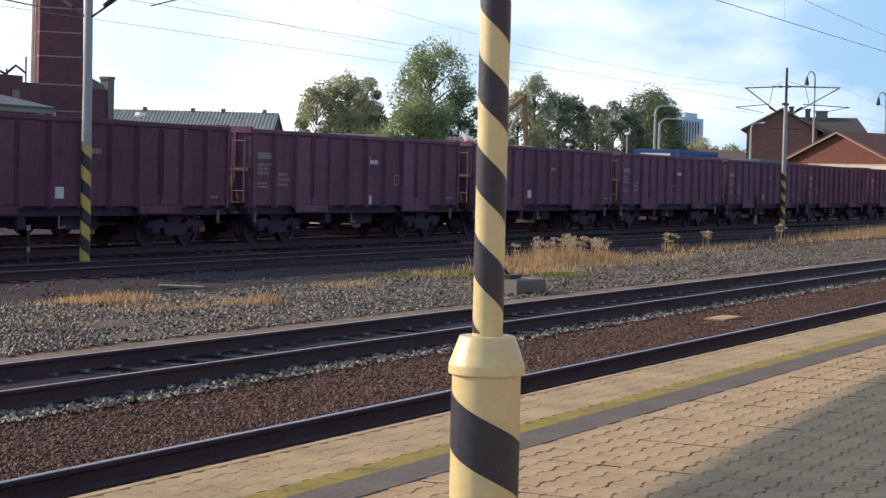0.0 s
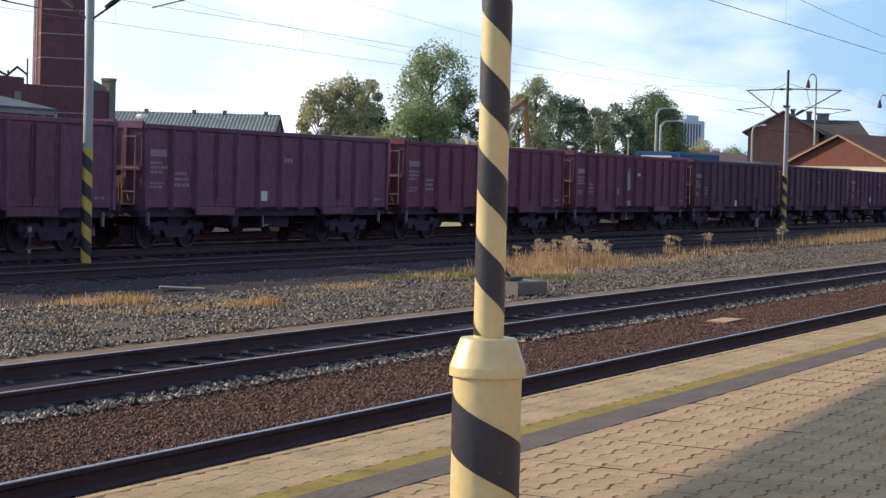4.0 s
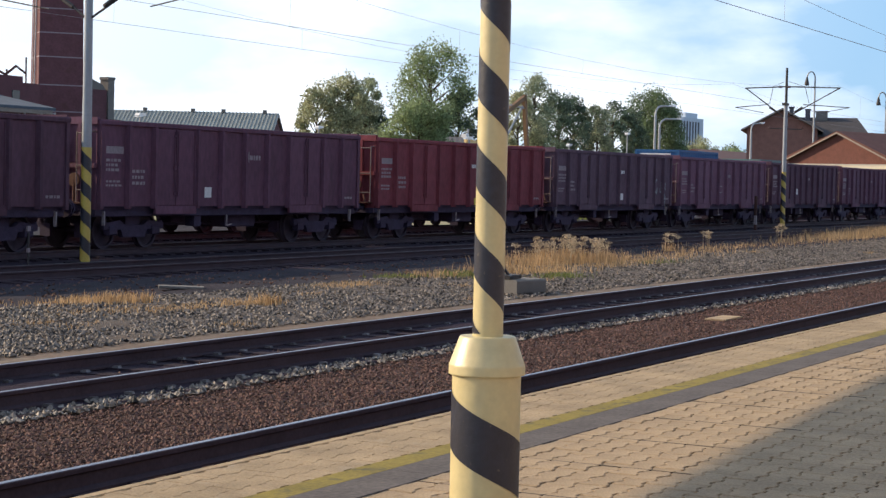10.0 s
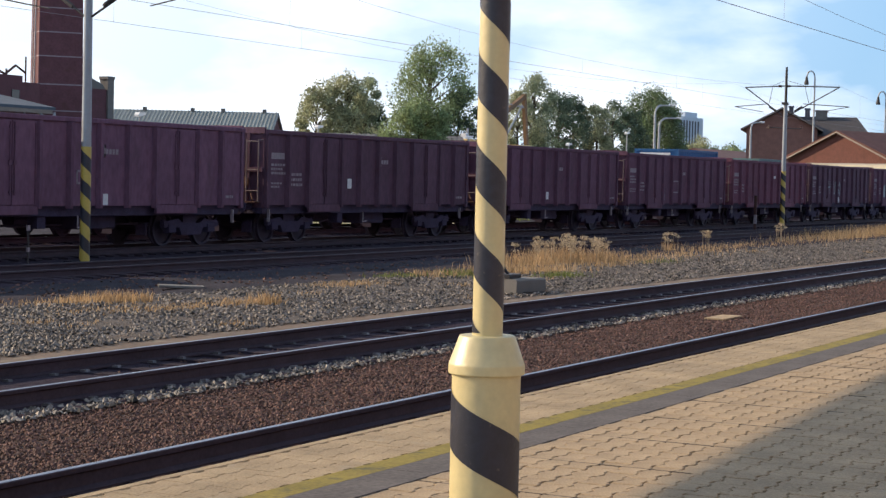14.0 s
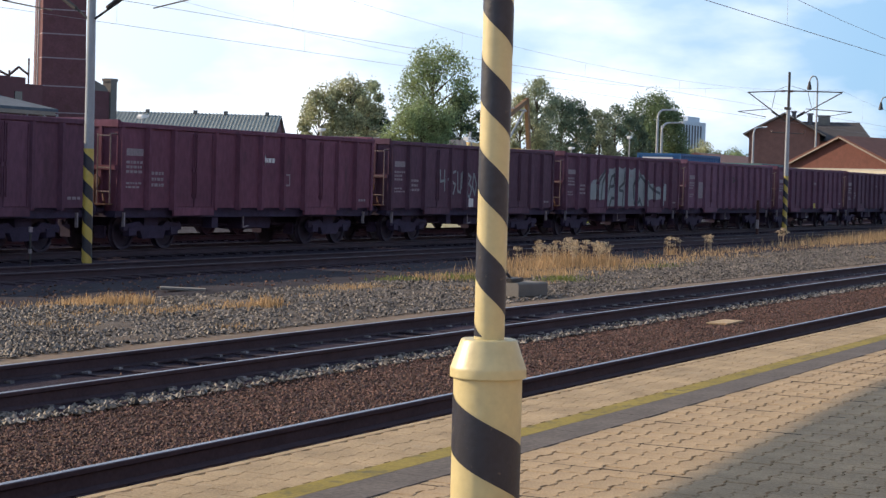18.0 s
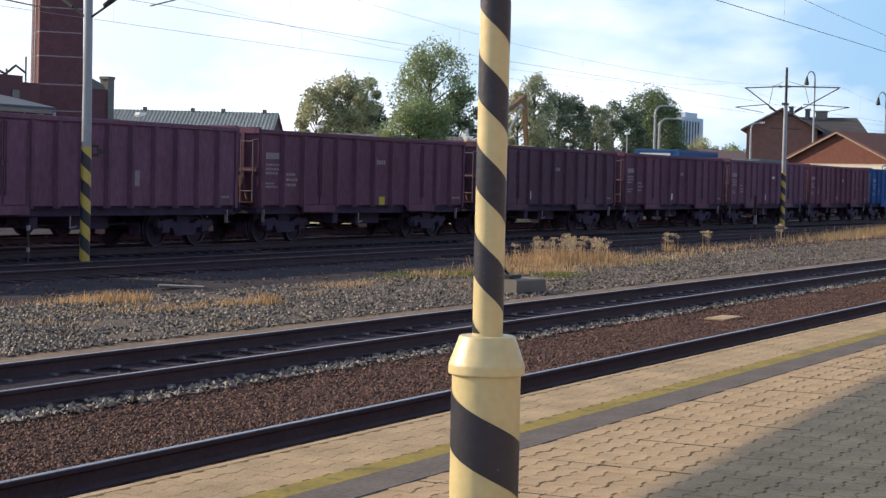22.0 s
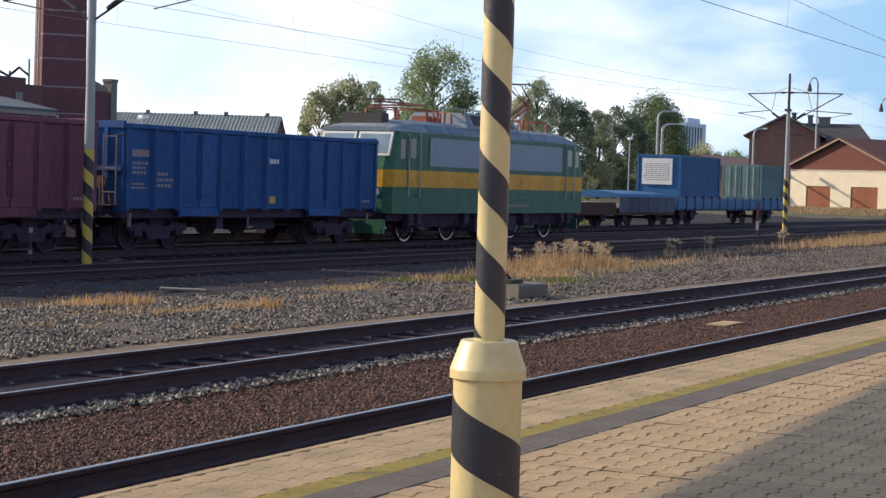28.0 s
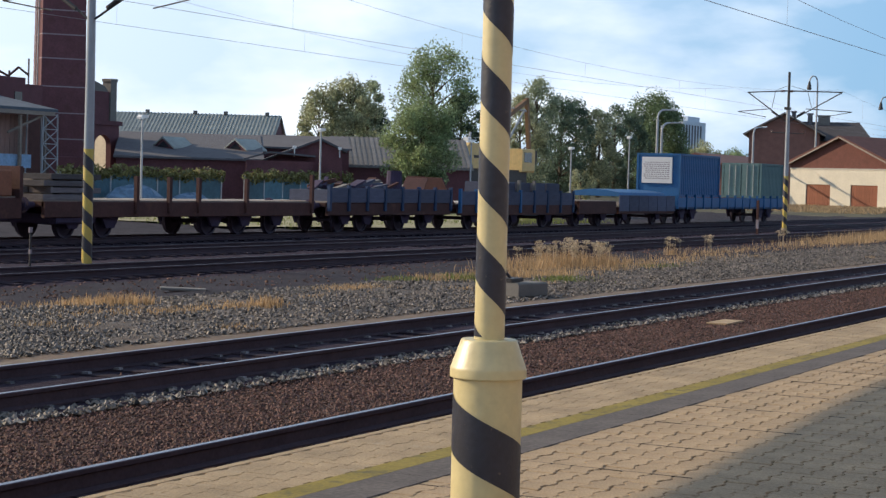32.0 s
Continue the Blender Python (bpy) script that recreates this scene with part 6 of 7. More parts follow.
def conveyor_house():
    s = thing("loading_shed", "open loading shed with a pale sheet roof and a lattice post", "shed", (0, 0, -0.05))
    part("roof", Shape().prism([(79.4, 6.0), (87.0, 7.4), (87.0, 7.6), (79.4, 6.2)], 84, 97.3), M_ROOFBL, s, "pale corrugated roof edge")
    part("fascia", Shape().box(84, 97.0, 79.4, 79.55, 5.75, 6.02), M_TIMBER, s)
    part("back_wall", Shape().box(84, 104.5, 86, 86.3, 0, 6.3), M_RUST, s)
    for i in range(26):
        part("wall_plank", shared("wall_plank", M_PLANKRED, lambda: Shape().box(0.01, 0.46, 0, 0.05, 2.7, 5.75)), None, s, at=(84.2 + i * 0.47, 81.2, 0))
    part("brace", Shape().beam((92.6, 79.7, 4.5), (96.2, 79.7, 5.8), 0.14, 0.14), M_TIMBER, s)
    for x in (90.5, 93.8, 96.3):
        part("post", Shape().box(x - 0.09, x + 0.09, 79.6, 79.8, 0, 5.7), M_TIMBER, s)
    legs = Shape()
    for x in (95.9, 97.6):
        for y in (79.6, 81.0):
            legs.rod((x, y, 0), (x + (96.75 - x) * 0.15, y, 5.9), 0.055)
    t = part("lattice_tower", legs, M_GALV, s, "pale lattice tower with four legs")
    for i in range(4):
        z0, z1 = 1.9 + i * 0.98, 2.88 + i * 0.98
        part("lattice_bar", Shape().rod((95.97, 79.6, z0), (97.53, 79.6, z1), 0.035), M_GALV, t)
        part("lattice_bar", Shape().rod((97.53, 79.6, z0), (95.97, 79.6, z1), 0.035), M_GALV, t)
        part("lattice_bar", Shape().rod((95.97, 79.6, z1), (97.53, 79.6, z1), 0.03), M_GALV, t)
        part("lattice_bar", Shape().rod((97.53, 79.6, z0), (97.53, 81.0, z1), 0.03), M_GALV, t)
    part("upper_store", Shape().box(84, 105.4, 87.5, 94, 0, 8.3).box(84, 103.6, 87.6, 93.9, 8.3, 8.75), M_BRICK, s)
    for x in (99.6, 102.3):
        part("window", Shape().box(x, x + 0.8, 87.44, 87.52, 6.6, 7.7), M_GLASS, s)
    g = part("roof_gear", Shape().rod((100.6, 88, 9.3), (102.2, 88, 8.8), 0.09).rod((102.0, 88, 8.7), (103.3, 88, 9.5), 0.09).rod((103.3, 88, 9.5), (104.4, 88, 9.0), 0.08).rod((104.4, 88, 8.3), (104.4, 88, 10.2), 0.06).rod((102.3, 88, 8.3), (102.3, 88, 9.2), 0.07), M_RUST, s, "rusty rods on the roof")
    part("wall_panel", Shape().box(86, 95.2, 79.9, 80.1, 2.2, 3.1), M_PALEBL, s, "pale blue boards")


conveyor_house()
for x, w, h in ((93.5, 6.0, 1.25), (99.5, 4.0, 0.8)):
    sh = Shape()
    n = 10
    for j in range(4):
        for i in range(n):
            a = 2 * math.pi * i / n
            k = (1, 0.9, 0.6, 0.15)[j]
            sh.v.append((x + w / 2 * k * math.cos(a), 70 + 1.2 * k * math.sin(a), (0, 0.45, 0.85, 1.0)[j] * h * (1 + 0.12 * math.sin(a * 3 + x)) - 0.05))
    for j in range(3):
        for i in range(n):
            sh.f.append((j * n + i, j * n + (i + 1) % n, (j + 1) * n + (i + 1) % n, (j + 1) * n + i))
    sh.f.append(tuple(range(3 * n, 4 * n)))
    solid("tarpaulin_cover", sh, M_TARPB, "heap of goods under a crumpled blue tarpaulin", "tarpaulin", group="covered heaps")


def digger():
    d = thing("excavator", "yellow excavator with a raised orange boom, in the yard", "excavator", (171.7, 86, 0.82))
    mound = Shape()
    for k, z in ((1.0, -0.1), (0.85, 0.5), (0.62, 0.83)):
        mound.v += [(178 + 15 * k * math.cos(a * 0.393), 86 + 6 * k * math.sin(a * 0.393), z) for a in range(16)]
    mound.f += [(j * 16 + i, j * 16 + (i + 1) % 16, j * 16 + 16 + (i + 1) % 16, j * 16 + 16 + i) for j in range(2) for i in range(16)] + [tuple(range(32, 48))]
    solid("earth_mound", mound, M_DIRT, "low mound of brown earth under the excavator", "mound", smooth=False)
    for q in (-1.2, 1.2):
        part("crawler", Shape().prism([(-2, 0.2), (-1.5, 0), (4.5, 0), (5, 0.2), (5, 0.8), (4.5, 1.0), (-1.5, 1.0), (-2, 0.8)], q - 0.3, q + 0.3, "y"), M_DARKST, d)
    part("undercarriage", Shape().box(0, 14, -1, 1, 0.6, 2.7), M_DARKST, d)
    b = part("house", Shape().prism([(-1.9, 2.7), (5.2, 2.7), (5.2, 5.0), (4.0, 5.2), (-1.2, 5.4), (-1.9, 5.0)], -1.4, 1.4, "y"), M_DIGGER, d, "rounded yellow engine house")
    part("counterweight", Shape().lathe([(1.3, 2.7), (1.4, 2.9), (1.4, 4.9), (1.3, 5.1)], 20, (-1.0, 0, 0)), M_DIGGER, b)
    part("exhaust", Shape().rod((-0.3, -0.9, 5.2), (-0.3, -0.9, 6.5), 0.13), M_GALV, b)
    part("lamp", Shape().box(-1.3, -0.6, -1.2, -0.6, 5.5, 5.95, 0.1), M_LAMPW, b)
    part("mark", Shape().box(-1.2, -0.9, -1.43, -1.4, 3.8, 4.1).box(-0.3, 1.5, -1.43, -1.4, 3.8, 4.1), M_DARKST, b)
    c = part("cab", Shape().box(11.9, 15.3, -1.4, 0.3, 2.5, 5.1, 0.15), M_DIGGER, d)
    part("cab_window", Shape().box(12.4, 14.4, -1.43, -1.38, 3.6, 4.7), M_GLASS, c)
    part("boom", Shape().beam((7.5, 0, 3.2), (9.5, 0, 8.2), 0.6, 0.9).beam((9.5, 0, 8.2), (15.6, 0, 10.6), 0.4, 0.5), M_DIGORG, d, "bent orange boom")
    part("stick", Shape().beam((15.6, 0, 10.9), (16.6, 0, 5.0), 0.4, 0.5), M_DIGORG, d)
    part("ram", Shape().rod((10.6, 0, 5.6), (15.2, 0, 9.6), 0.12).rod((11.8, 0, 9.6), (15.9, 0, 9.4), 0.1), M_GALV, d)
    part("grab", Shape().prism([(16.2, 5.0), (17.4, 5.0), (17.3, 3.8), (16.8, 3.2), (16.1, 3.8)], -0.7, 0.7, "y"), M_DARKST, d)


digger()


# ---- trees ----
M_BARK = mat("bark", (0.09, 0.07, 0.05), 0.95, var=0.3, size=0.8, fine=10, bump=0.03)


def lucent(m, share=0.3):
    """Thin leaves and blades let part of the light through."""
    nt = m.node_tree
    b = nt.nodes["Principled BSDF"]
    col = b.inputs["Base Color"].links[0].from_socket
    tr, mx, out = nt.nodes.new("ShaderNodeBsdfTranslucent"), nt.nodes.new("ShaderNodeMixShader"), nt.nodes["Material Output"]
    mx.inputs["Fac"].default_value = share
    nt.links.new(col, tr.inputs["Color"])
    nt.links.new(b.outputs["BSDF"], mx.inputs[1])
    nt.links.new(tr.outputs["BSDF"], mx.inputs[2])
    nt.links.new(mx.outputs["Shader"], out.inputs["Surface"])
    return m


def leaf_paint(name, col):
    return lucent(island(mat(name, col, 0.6, var=0.3, size=4, fine=4), 0.45), 0.5)


M_LEAF = leaf_paint("green_leaf", (0.26, 0.33, 0.165))
M_LEAFDK = leaf_paint("dark_green_leaf", (0.115, 0.165, 0.115))
M_LEAFOL = leaf_paint("olive_leaf", (0.38, 0.4, 0.25))
M_LEAFMID = leaf_paint("middle_green_leaf", (0.17, 0.235, 0.125))
M_BIRCH = leaf_paint("birch_leaf", (0.3, 0.35, 0.23))


def tree(x, y, top, half, material, label, seed, clumps=26, per=150, low=0.16, shape="round", size=0.34):
    """A tapered trunk, limbs, and a crown of leaf clumps with gaps between them."""
    r = random.Random(seed)
    t = thing("tree", label, "tree", (x, y, -0.1), group="trees behind the yard")
    trunk = Shape().rod((0, 0, 0), (r.uniform(-0.3, 0.3), 0, top * 0.45), top * 0.022, 10, top * 0.014).rod((0, 0, top * 0.44), (r.uniform(-0.6, 0.6), 0, top * 0.85), top * 0.014, 8, 0.05)
    part("trunk", trunk, M_BARK, t)
    sh, limbs = Shape(), Shape()
    for i in range(clumps):
        u = (i + 0.5) / clumps
        h = low + (0.93 - low) * u
        if shape == "round":
            wide = math.sin(math.pi * min(0.97, max(0.12, (h - low + 0.1) / (1.08 - low)))) ** 0.6
        elif shape == "tall":
            wide = (1.05 - 0.4 * u) * (0.85 + 0.25 * math.sin(u * 9 + seed))
        else:
            wide = 1.0 - 0.75 * u
        a = i * 2.4 + r.uniform(-0.5, 0.5)
        d = half * wide * r.uniform(0.35, 0.95)
        c = (d * math.cos(a), d * math.sin(a), h * top)
        k = half * r.uniform(0.24, 0.46)
        leaves(sh, int(per * 1.9), c, (k, k, k * r.uniform(0.6, 0.95)), size * 0.72, r)
        # twigs that break the outline
        leaves(sh, per // 3, (c[0] * 1.1, c[1] * 1.1, c[2] + k * 0.45), (k * 0.75, k * 0.75, k * 0.75), size * 0.62, r)
        limbs.rod((0, 0, max(0.2, h - 0.16) * top), c, top * 0.007, 5, 0.02)
    tagged(part("branching", limbs, M_BARK, t), kind="stuff")
    tagged(part("crown", sh, material, t), kind="stuff")
    return t


tree(206.8, 125.1, 14.3, 3.9, M_LEAFOL, "olive-green rounded broadleaf tree behind the sheds", 11, 24, 170)
tree(210.5, 122.5, 16.0, 4.2, M_LEAFOL, "broad olive tree with a dense crown behind the sheds", 12, 26, 170)
tree(219.0, 124.6, 16.6, 3.6, M_BIRCH, "pale airy birch with hanging twigs", 13, 22, 110, shape="tall")
tree(221.5, 125.8, 13.0, 3.6, M_LEAFDK, "dark dense tree behind the barn", 16, 20, 170)
tree(226.9, 118.7, 21.6, 6.3, M_LEAF, "tall green tree with an uneven crown in tiers", 14, 30, 150, low=0.42, shape="round")
tree(133.4, 70.6, 8.5, 3.45, M_LEAF, "wide bushy green tree at the yard's edge", 15, 34, 280, low=0.22, size=0.2)
tree(230.5, 116.0, 15.5, 4.2, M_LEAFDK, "dark green tree beside the poplar", 17, 24, 170, low=0.1)
tree(274.5, 124.1, 20.6, 4.6, M_BIRCH, "tall birch with a light hanging crown", 21, 30, 130, shape="tall")
tree(268.0, 124.0, 17.0, 4.4, M_LEAFOL, "green tree beside the excavator", 22, 26, 170, low=0.08)
tree(289.0, 126.0, 18.0, 5.4, M_LEAFDK, "dark green broad tree in the wood's edge", 23, 28, 190, low=0.06)
tree(305.0, 130.1, 18.2, 4.8, M_LEAFDK, "dark tree in the wood's edge", 24, 26, 190, low=0.06)
tree(307.0, 126.2, 16.6, 4.2, M_LEAFOL, "yellowish olive tree in the wood's edge", 25, 26, 190, low=0.1)
tree(336.3, 134.9, 18.9, 4.2, M_LEAFDK, "dark tree with sky showing through its crown", 26, 22, 120, low=0.06, size=0.42)
tree(352.0, 138.0, 17.5, 5.2, M_LEAFDK, "green tree at the end of the wood", 27, 24, 170, low=0.06, size=0.42)
tree(378.0, 141.7, 22.6, 7.6, M_LEAFMID, "large rounded green tree behind the street lamps", 28, 44, 260, low=0.06, size=0.46)
tree(478.0, 165.5, 14.4, 6.5, M_LEAFOL, "small distant tree beside the tower block", 29, 22, 150, low=0.06, size=0.55)
tree(540.0, 178.0, 13.5, 8.0, M_LEAF, "distant trees low on the horizon", 30, 22, 150, low=0.06, size=0.6)
tree(577.4, 189.0, 14.5, 7.0, M_LEAFDK, "distant dark trees low on the horizon", 31, 22, 150, low=0.06, size=0.6)
tree(166.5, 70.2, 3.7, 1.5, M_LEAFOL, "small yellow-green bush behind the siding", 32, 12, 120, low=0.1, size=0.15)
# low woods that close the view behind the trees
wood = Shape()
rw = random.Random(40)
for i in range(130):
    x = 190 + i * 4.2
    leaves(wood, 130, (x, 150 + rw.uniform(-6, 6) + max(0, (x - 320) * 0.12), 3.2 + rw.uniform(-1, 1.2)), (3.2, 2.5, 3.6), 0.75, rw)
solid("far_wood", wood, M_LEAFDK, "dark low scrub and woodland behind the yard", "woodland", kind="stuff")


# ---- street lamps, masts, far buildings ----
def street_lamp(x, y, tall, reach, label, side=1):
    p = thing("street_lamp", label, "street lamp", (x, y, -0.05), group="street lamps")
    sh = Shape().rod((0, 0, 0), (0, 0, tall - 1.0), 0.17, 10, 0.13)
    prev = (0, 0, tall - 1.0)
    for i in range(1, 7):
        a = math.pi / 2 * i / 6
        q = (side * reach * 0.4 * (1 - math.cos(a)), 0, tall - 1.0 + 1.0 * math.sin(a))
        sh.rod(prev, q, 0.11, 8)
        prev = q
    sh.rod(prev, (side * reach, 0, tall + 0.15), 0.09, 8)
    part("pole", sh, M_GALV, p)
    part("head", Shape().prism([(side * reach, tall + 0.05), (side * (reach + 1.2), tall + 0.2), (side * (reach + 1.2), tall + 0.35), (side * reach, tall + 0.3)][::side], -0.2, 0.2, "y"), M_LAMPW, p, "white lamp head")


street_lamp(186.8, 70, 10.6, 5.0, "tall curved street lamp behind the containers")
street_lamp(189.0, 70.3, 9.3, 6.0, "lower curved street lamp behind the containers")
street_lamp(232.7, 73.7, 10.4, 4.2, "curved street lamp in front of the brick house")


def hook_lamp(x, y, tall):
    p = thing("hook_lamp", "slim tall lamp mast with a hooked arm and a hanging lantern", "lamp post", (x, y, -0.1), group="hook lamps")
    sh = Shape().rod((0, 0, 0), (0, 0, tall - 0.9), 0.15, 8, 0.11)
    prev = (0, 0, tall - 0.9)
    for i in range(1, 9):
        a = math.pi * i / 8
        q = (-0.15 + 0.15 * math.cos(a), 0.5 - 0.5 * math.cos(a), tall - 0.9 + 0.9 * math.sin(a))
        sh.rod(prev, q, 0.09, 8)
        prev = q
    part("pole", sh, M_GALV, p)
    part("lantern", Shape().lathe([(0.09, 0.2), (0.16, 0.0), (0.33, -0.8), (0.22, -0.9)], 12, (-0.3, 1.0, tall - 0.9)), M_DARKST, p, "dark hanging lantern")


hook_lamp(231.3, 64.9, 17.1)
hook_lamp(249.5, 60.0, 15.4)


def tower_block():
    b = thing("tower_block", "pale grey distant tower block with dark window strips", "apartment block", (1104, 404, -0.1))
    part("wall", Shape().box(0, 66, 0, 14, 0, 46.5).box(2, 12, 3, 9, 46.5, 49).box(38, 62, 3, 9, 46.5, 50), M_HAZEPALE, b)
    for i in range(9):
        s = part("window_strip", shared("window_strip", M_ROOFDK, lambda: Shape().box(0, 2.6, -0.15, 0, 2, 44)), None, b, at=(10 + i * 5.6, 0, 0))


tower_block()


def brick_house():
    b = thing("station_house", "large brown brick house with a dark hipped roof", "house", (250.4, 74.8, 0.3), 15)
    part("wall", Shape().box(0, 30, -4.9, 4.9, -0.4, 9.9).prism([(-4.9, 9.9), (4.9, 9.9), (0, 12.5)], 0, 0.4), M_BRICKLT, b)
    part("roof", Shape().prism([(-5.7, 9.55), (0, 12.6), (5.7, 9.55), (5.7, 9.75), (0, 12.85), (-5.7, 9.75)], -0.8, 30.5), M_SLATE, b, "dark gabled roof")
    part("barge_board", Shape().beam((-0.84, 5.7, 9.62), (-0.84, 0, 12.7), 0.08, 0.2).beam((-0.84, 0, 12.7), (-0.84, -5.7, 9.62), 0.08, 0.2), M_TIMBER, b)
    part("wing", Shape().box(5, 24, -11.9, -4.9, -0.4, 9.0), M_BRICKLT, b)
    part("wing_roof", Shape().put([(4.4, -12.5, 9.0), (24.6, -12.5, 9.0), (24.6, -2.0, 9.0), (4.4, -2.0, 9.0), (11.0, -10.4, 12.0), (18.0, -10.4, 12.0), (18.0, -2.0, 12.0), (11.0, -2.0, 12.0)], [(0, 1, 5, 4), (0, 4, 7, 3), (1, 2, 6, 5), (4, 5, 6, 7), (3, 7, 6, 2), (0, 3, 2, 1)]), M_SLATE, b, "dark hipped roof of the wing")
    for y0, y1, z, m in ((-1.3, -0.7, 13.3, M_ROOFDK), (-3.7, -3.0, 13.0, M_ROOFDK), (-6.2, -4.5, 12.75, M_CONC)):
        part("chimney", Shape().box(10, 11.2, y0, y1, 11.0, z).box(9.9, 11.3, y0 - 0.1, y1 + 0.1, z, z + 0.2), m, b)


brick_house()


def goods_shed():
    b = thing("goods_shed", "goods shed with cream lower wall, brick gable and brown doors", "shed", (195, 51.85, -0.1), -22)
    y0, y1 = -6.8, 6.8
    doors = ((1.3, 4.6), (-4.9, -1.4))
    part("wall", Shape().box(0, 0.4, y0, -4.9, 0, 4.68).box(0, 0.4, -1.4, 1.3, 0, 4.68).box(0, 0.4, 4.6, y1, 0, 4.68).box(0, 0.4, -4.9, -1.4, 2.95, 4.68).box(0, 0.4, 1.3, 4.6, 2.95, 4.68).box(0.4, 26, y0, y0 + 0.4, 0, 4.68).box(0.4, 26, y1 - 0.4, y1, 0, 4.68), M_PLASTER, b, "cream plastered wall")
    part("gable", Shape().prism([(y0, 4.68), (y1, 4.68), (y1, 5.1), (0, 8.0), (y0, 5.1)], 0.02, 0.4), M_BRICKMID, b, "brick gable")
    part("roof", gable_roof(Shape(), 0, 26, y0, y1, 5.15, 8.05, over=0.5, thick=0.25), M_TILERED, b)
    part("barge_board", Shape().beam((-0.52, 7.2, 4.98), (-0.52, 0, 8.1), 0.06, 0.16).beam((-0.52, 0, 8.1), (-0.52, -7.2, 4.98), 0.06, 0.16), M_TIMBER, b)
    part("cornice", Shape().box(-0.06, 0.02, y0, y1, 4.62, 4.74), M_PALE, b)
    for a, c in doors:
        d = part("door", Shape().box(0.12, 0.2, a, c, 0.05, 2.95), M_DOORBR, b, "brown plank double door")
        for i in range(int((c - a) / 0.35)):
            part("plank", shared("door_plank", M_DOORBR, lambda: Shape().box(0.08, 0.12, 0.01, 0.34, 0.07, 2.9)), None, d, at=(0, a + i * 0.35, 0))
    part("gate", Shape().rod((-0.5, 6.8, 1.2), (-1.5, 9.6, 3.2), 0.12).rod((-0.5, 6.8, 0.4), (-1.5, 9.6, 0.4), 0.12).rod((-1.0, 8.2, 0.3), (-1.0, 8.2, 2.4), 0.1), M_WHITE, b, "white sloping gate rail")


goods_shed()
solid("far_house", Shape().box(300, 420, 100, 110, -0.3, 6.2).prism([(99, 6.2), (111, 6.2), (105, 8.3)], 299, 421), M_BRICKLT, "long low reddish house far behind the yard", "house")
yb = Shape().put([(165, 41, -0.3), (330, 41, -0.3), (330, 62, -0.3), (165, 62, -0.3), (180, 47, 0.35), (325, 47, 0.35), (325, 58, 0.35), (180, 58, 0.35)], [(0, 1, 5, 4), (1, 2, 6, 5), (2, 3, 7, 6), (3, 0, 4, 7), (4, 5, 6, 7)])
solid("ground_bank", yb, M_FIELD, "low dry grassy bank in front of the goods shed", "ground", kind="structure")

# ---- small things beside the tracks ----
p = thing("track_marker_post", "short rusty marker post with a pale stripe", "post", (87.0, 27.2, -0.2))
part("post", Shape().box(-0.06, 0.06, -0.06, 0.06, 0, 1.7), M_RUST, p)
part("stripe", Shape().box(-0.064, 0.064, -0.064, 0.064, 0.3, 0.75), M_FADED, p)
p = thing("clearance_marker", "small white clearance marker between the tracks", "marker", (32.2, 27.0, -0.2))
part("stem", Shape().rod((0, 0, 0), (0, 0, 0.75), 0.025), M_DARKST, p)
part("plate", Shape().box(-0.05, 0.05, -0.02, 0.02, 0.78, 0.9), M_FADED, p)
part("foot", Shape().box(-0.03, 0.03, -0.03, 0.03, 0.3, 0.4), M_FADED, p)
s = solid("concrete_slab", Shape().box(-0.42, 0.42, -0.18, 0.18, 0.0, 0.05, 0.01), M_CONC, "weathered concrete slab lying on the gravel", "slab")
s.matrix_basis = pose(27.9, 19.75, -0.18, 0, 1.5, -52)
s = solid("concrete_block", Shape().box(-0.5, 0.5, -0.35, 0.35, 0.0, 0.28, 0.03), M_CONC, "low concrete cable foundation beside the track", "foundation")
s.matrix_basis = pose(32.0, 14.75, -0.2, 0, 0, -10)
c = thing("cable_riser", "black cable bent down onto the concrete block", "cable", (31.75, 14.85, 0.09))
part("cable", Shape().rod((-0.35, 0.1, 1.1), (-0.28, 0.08, 0.55), 0.03).rod((-0.28, 0.08, 0.55), (-0.08, 0.02, 0.18), 0.03).rod((-0.08, 0.02, 0.18), (0.1, 0, 0.05), 0.03), M_BLACK, c)
part("clamp", Shape().box(-0.25, 0.3, -0.18, 0.18, 0.0, 0.07, 0.01), M_DARKST, c)
solid("board", Shape().box(27.85, 28.75, 9.15, 9.5, -0.185, -0.158, 0.005), M_TAN, "flat tan board lying on the brown gravel", "board")

# dry grass and weeds
M_STRAW = island(mat("dry_grass", (0.5, 0.345, 0.19), 0.8, var=0.25, size=0.5, fine=12), 0.4)
lucent(M_STRAW, 0.35)
M_UMBEL = lucent(island(mat("dry_umbel", (0.5, 0.41, 0.29), 0.85, var=0.25, size=0.5, fine=12), 0.4), 0.35)
M_WEED = island(mat("green_weed", (0.17, 0.2, 0.06), 0.8, var=0.25, size=0.5, fine=12), 0.4)
lucent(M_WEED, 0.35)


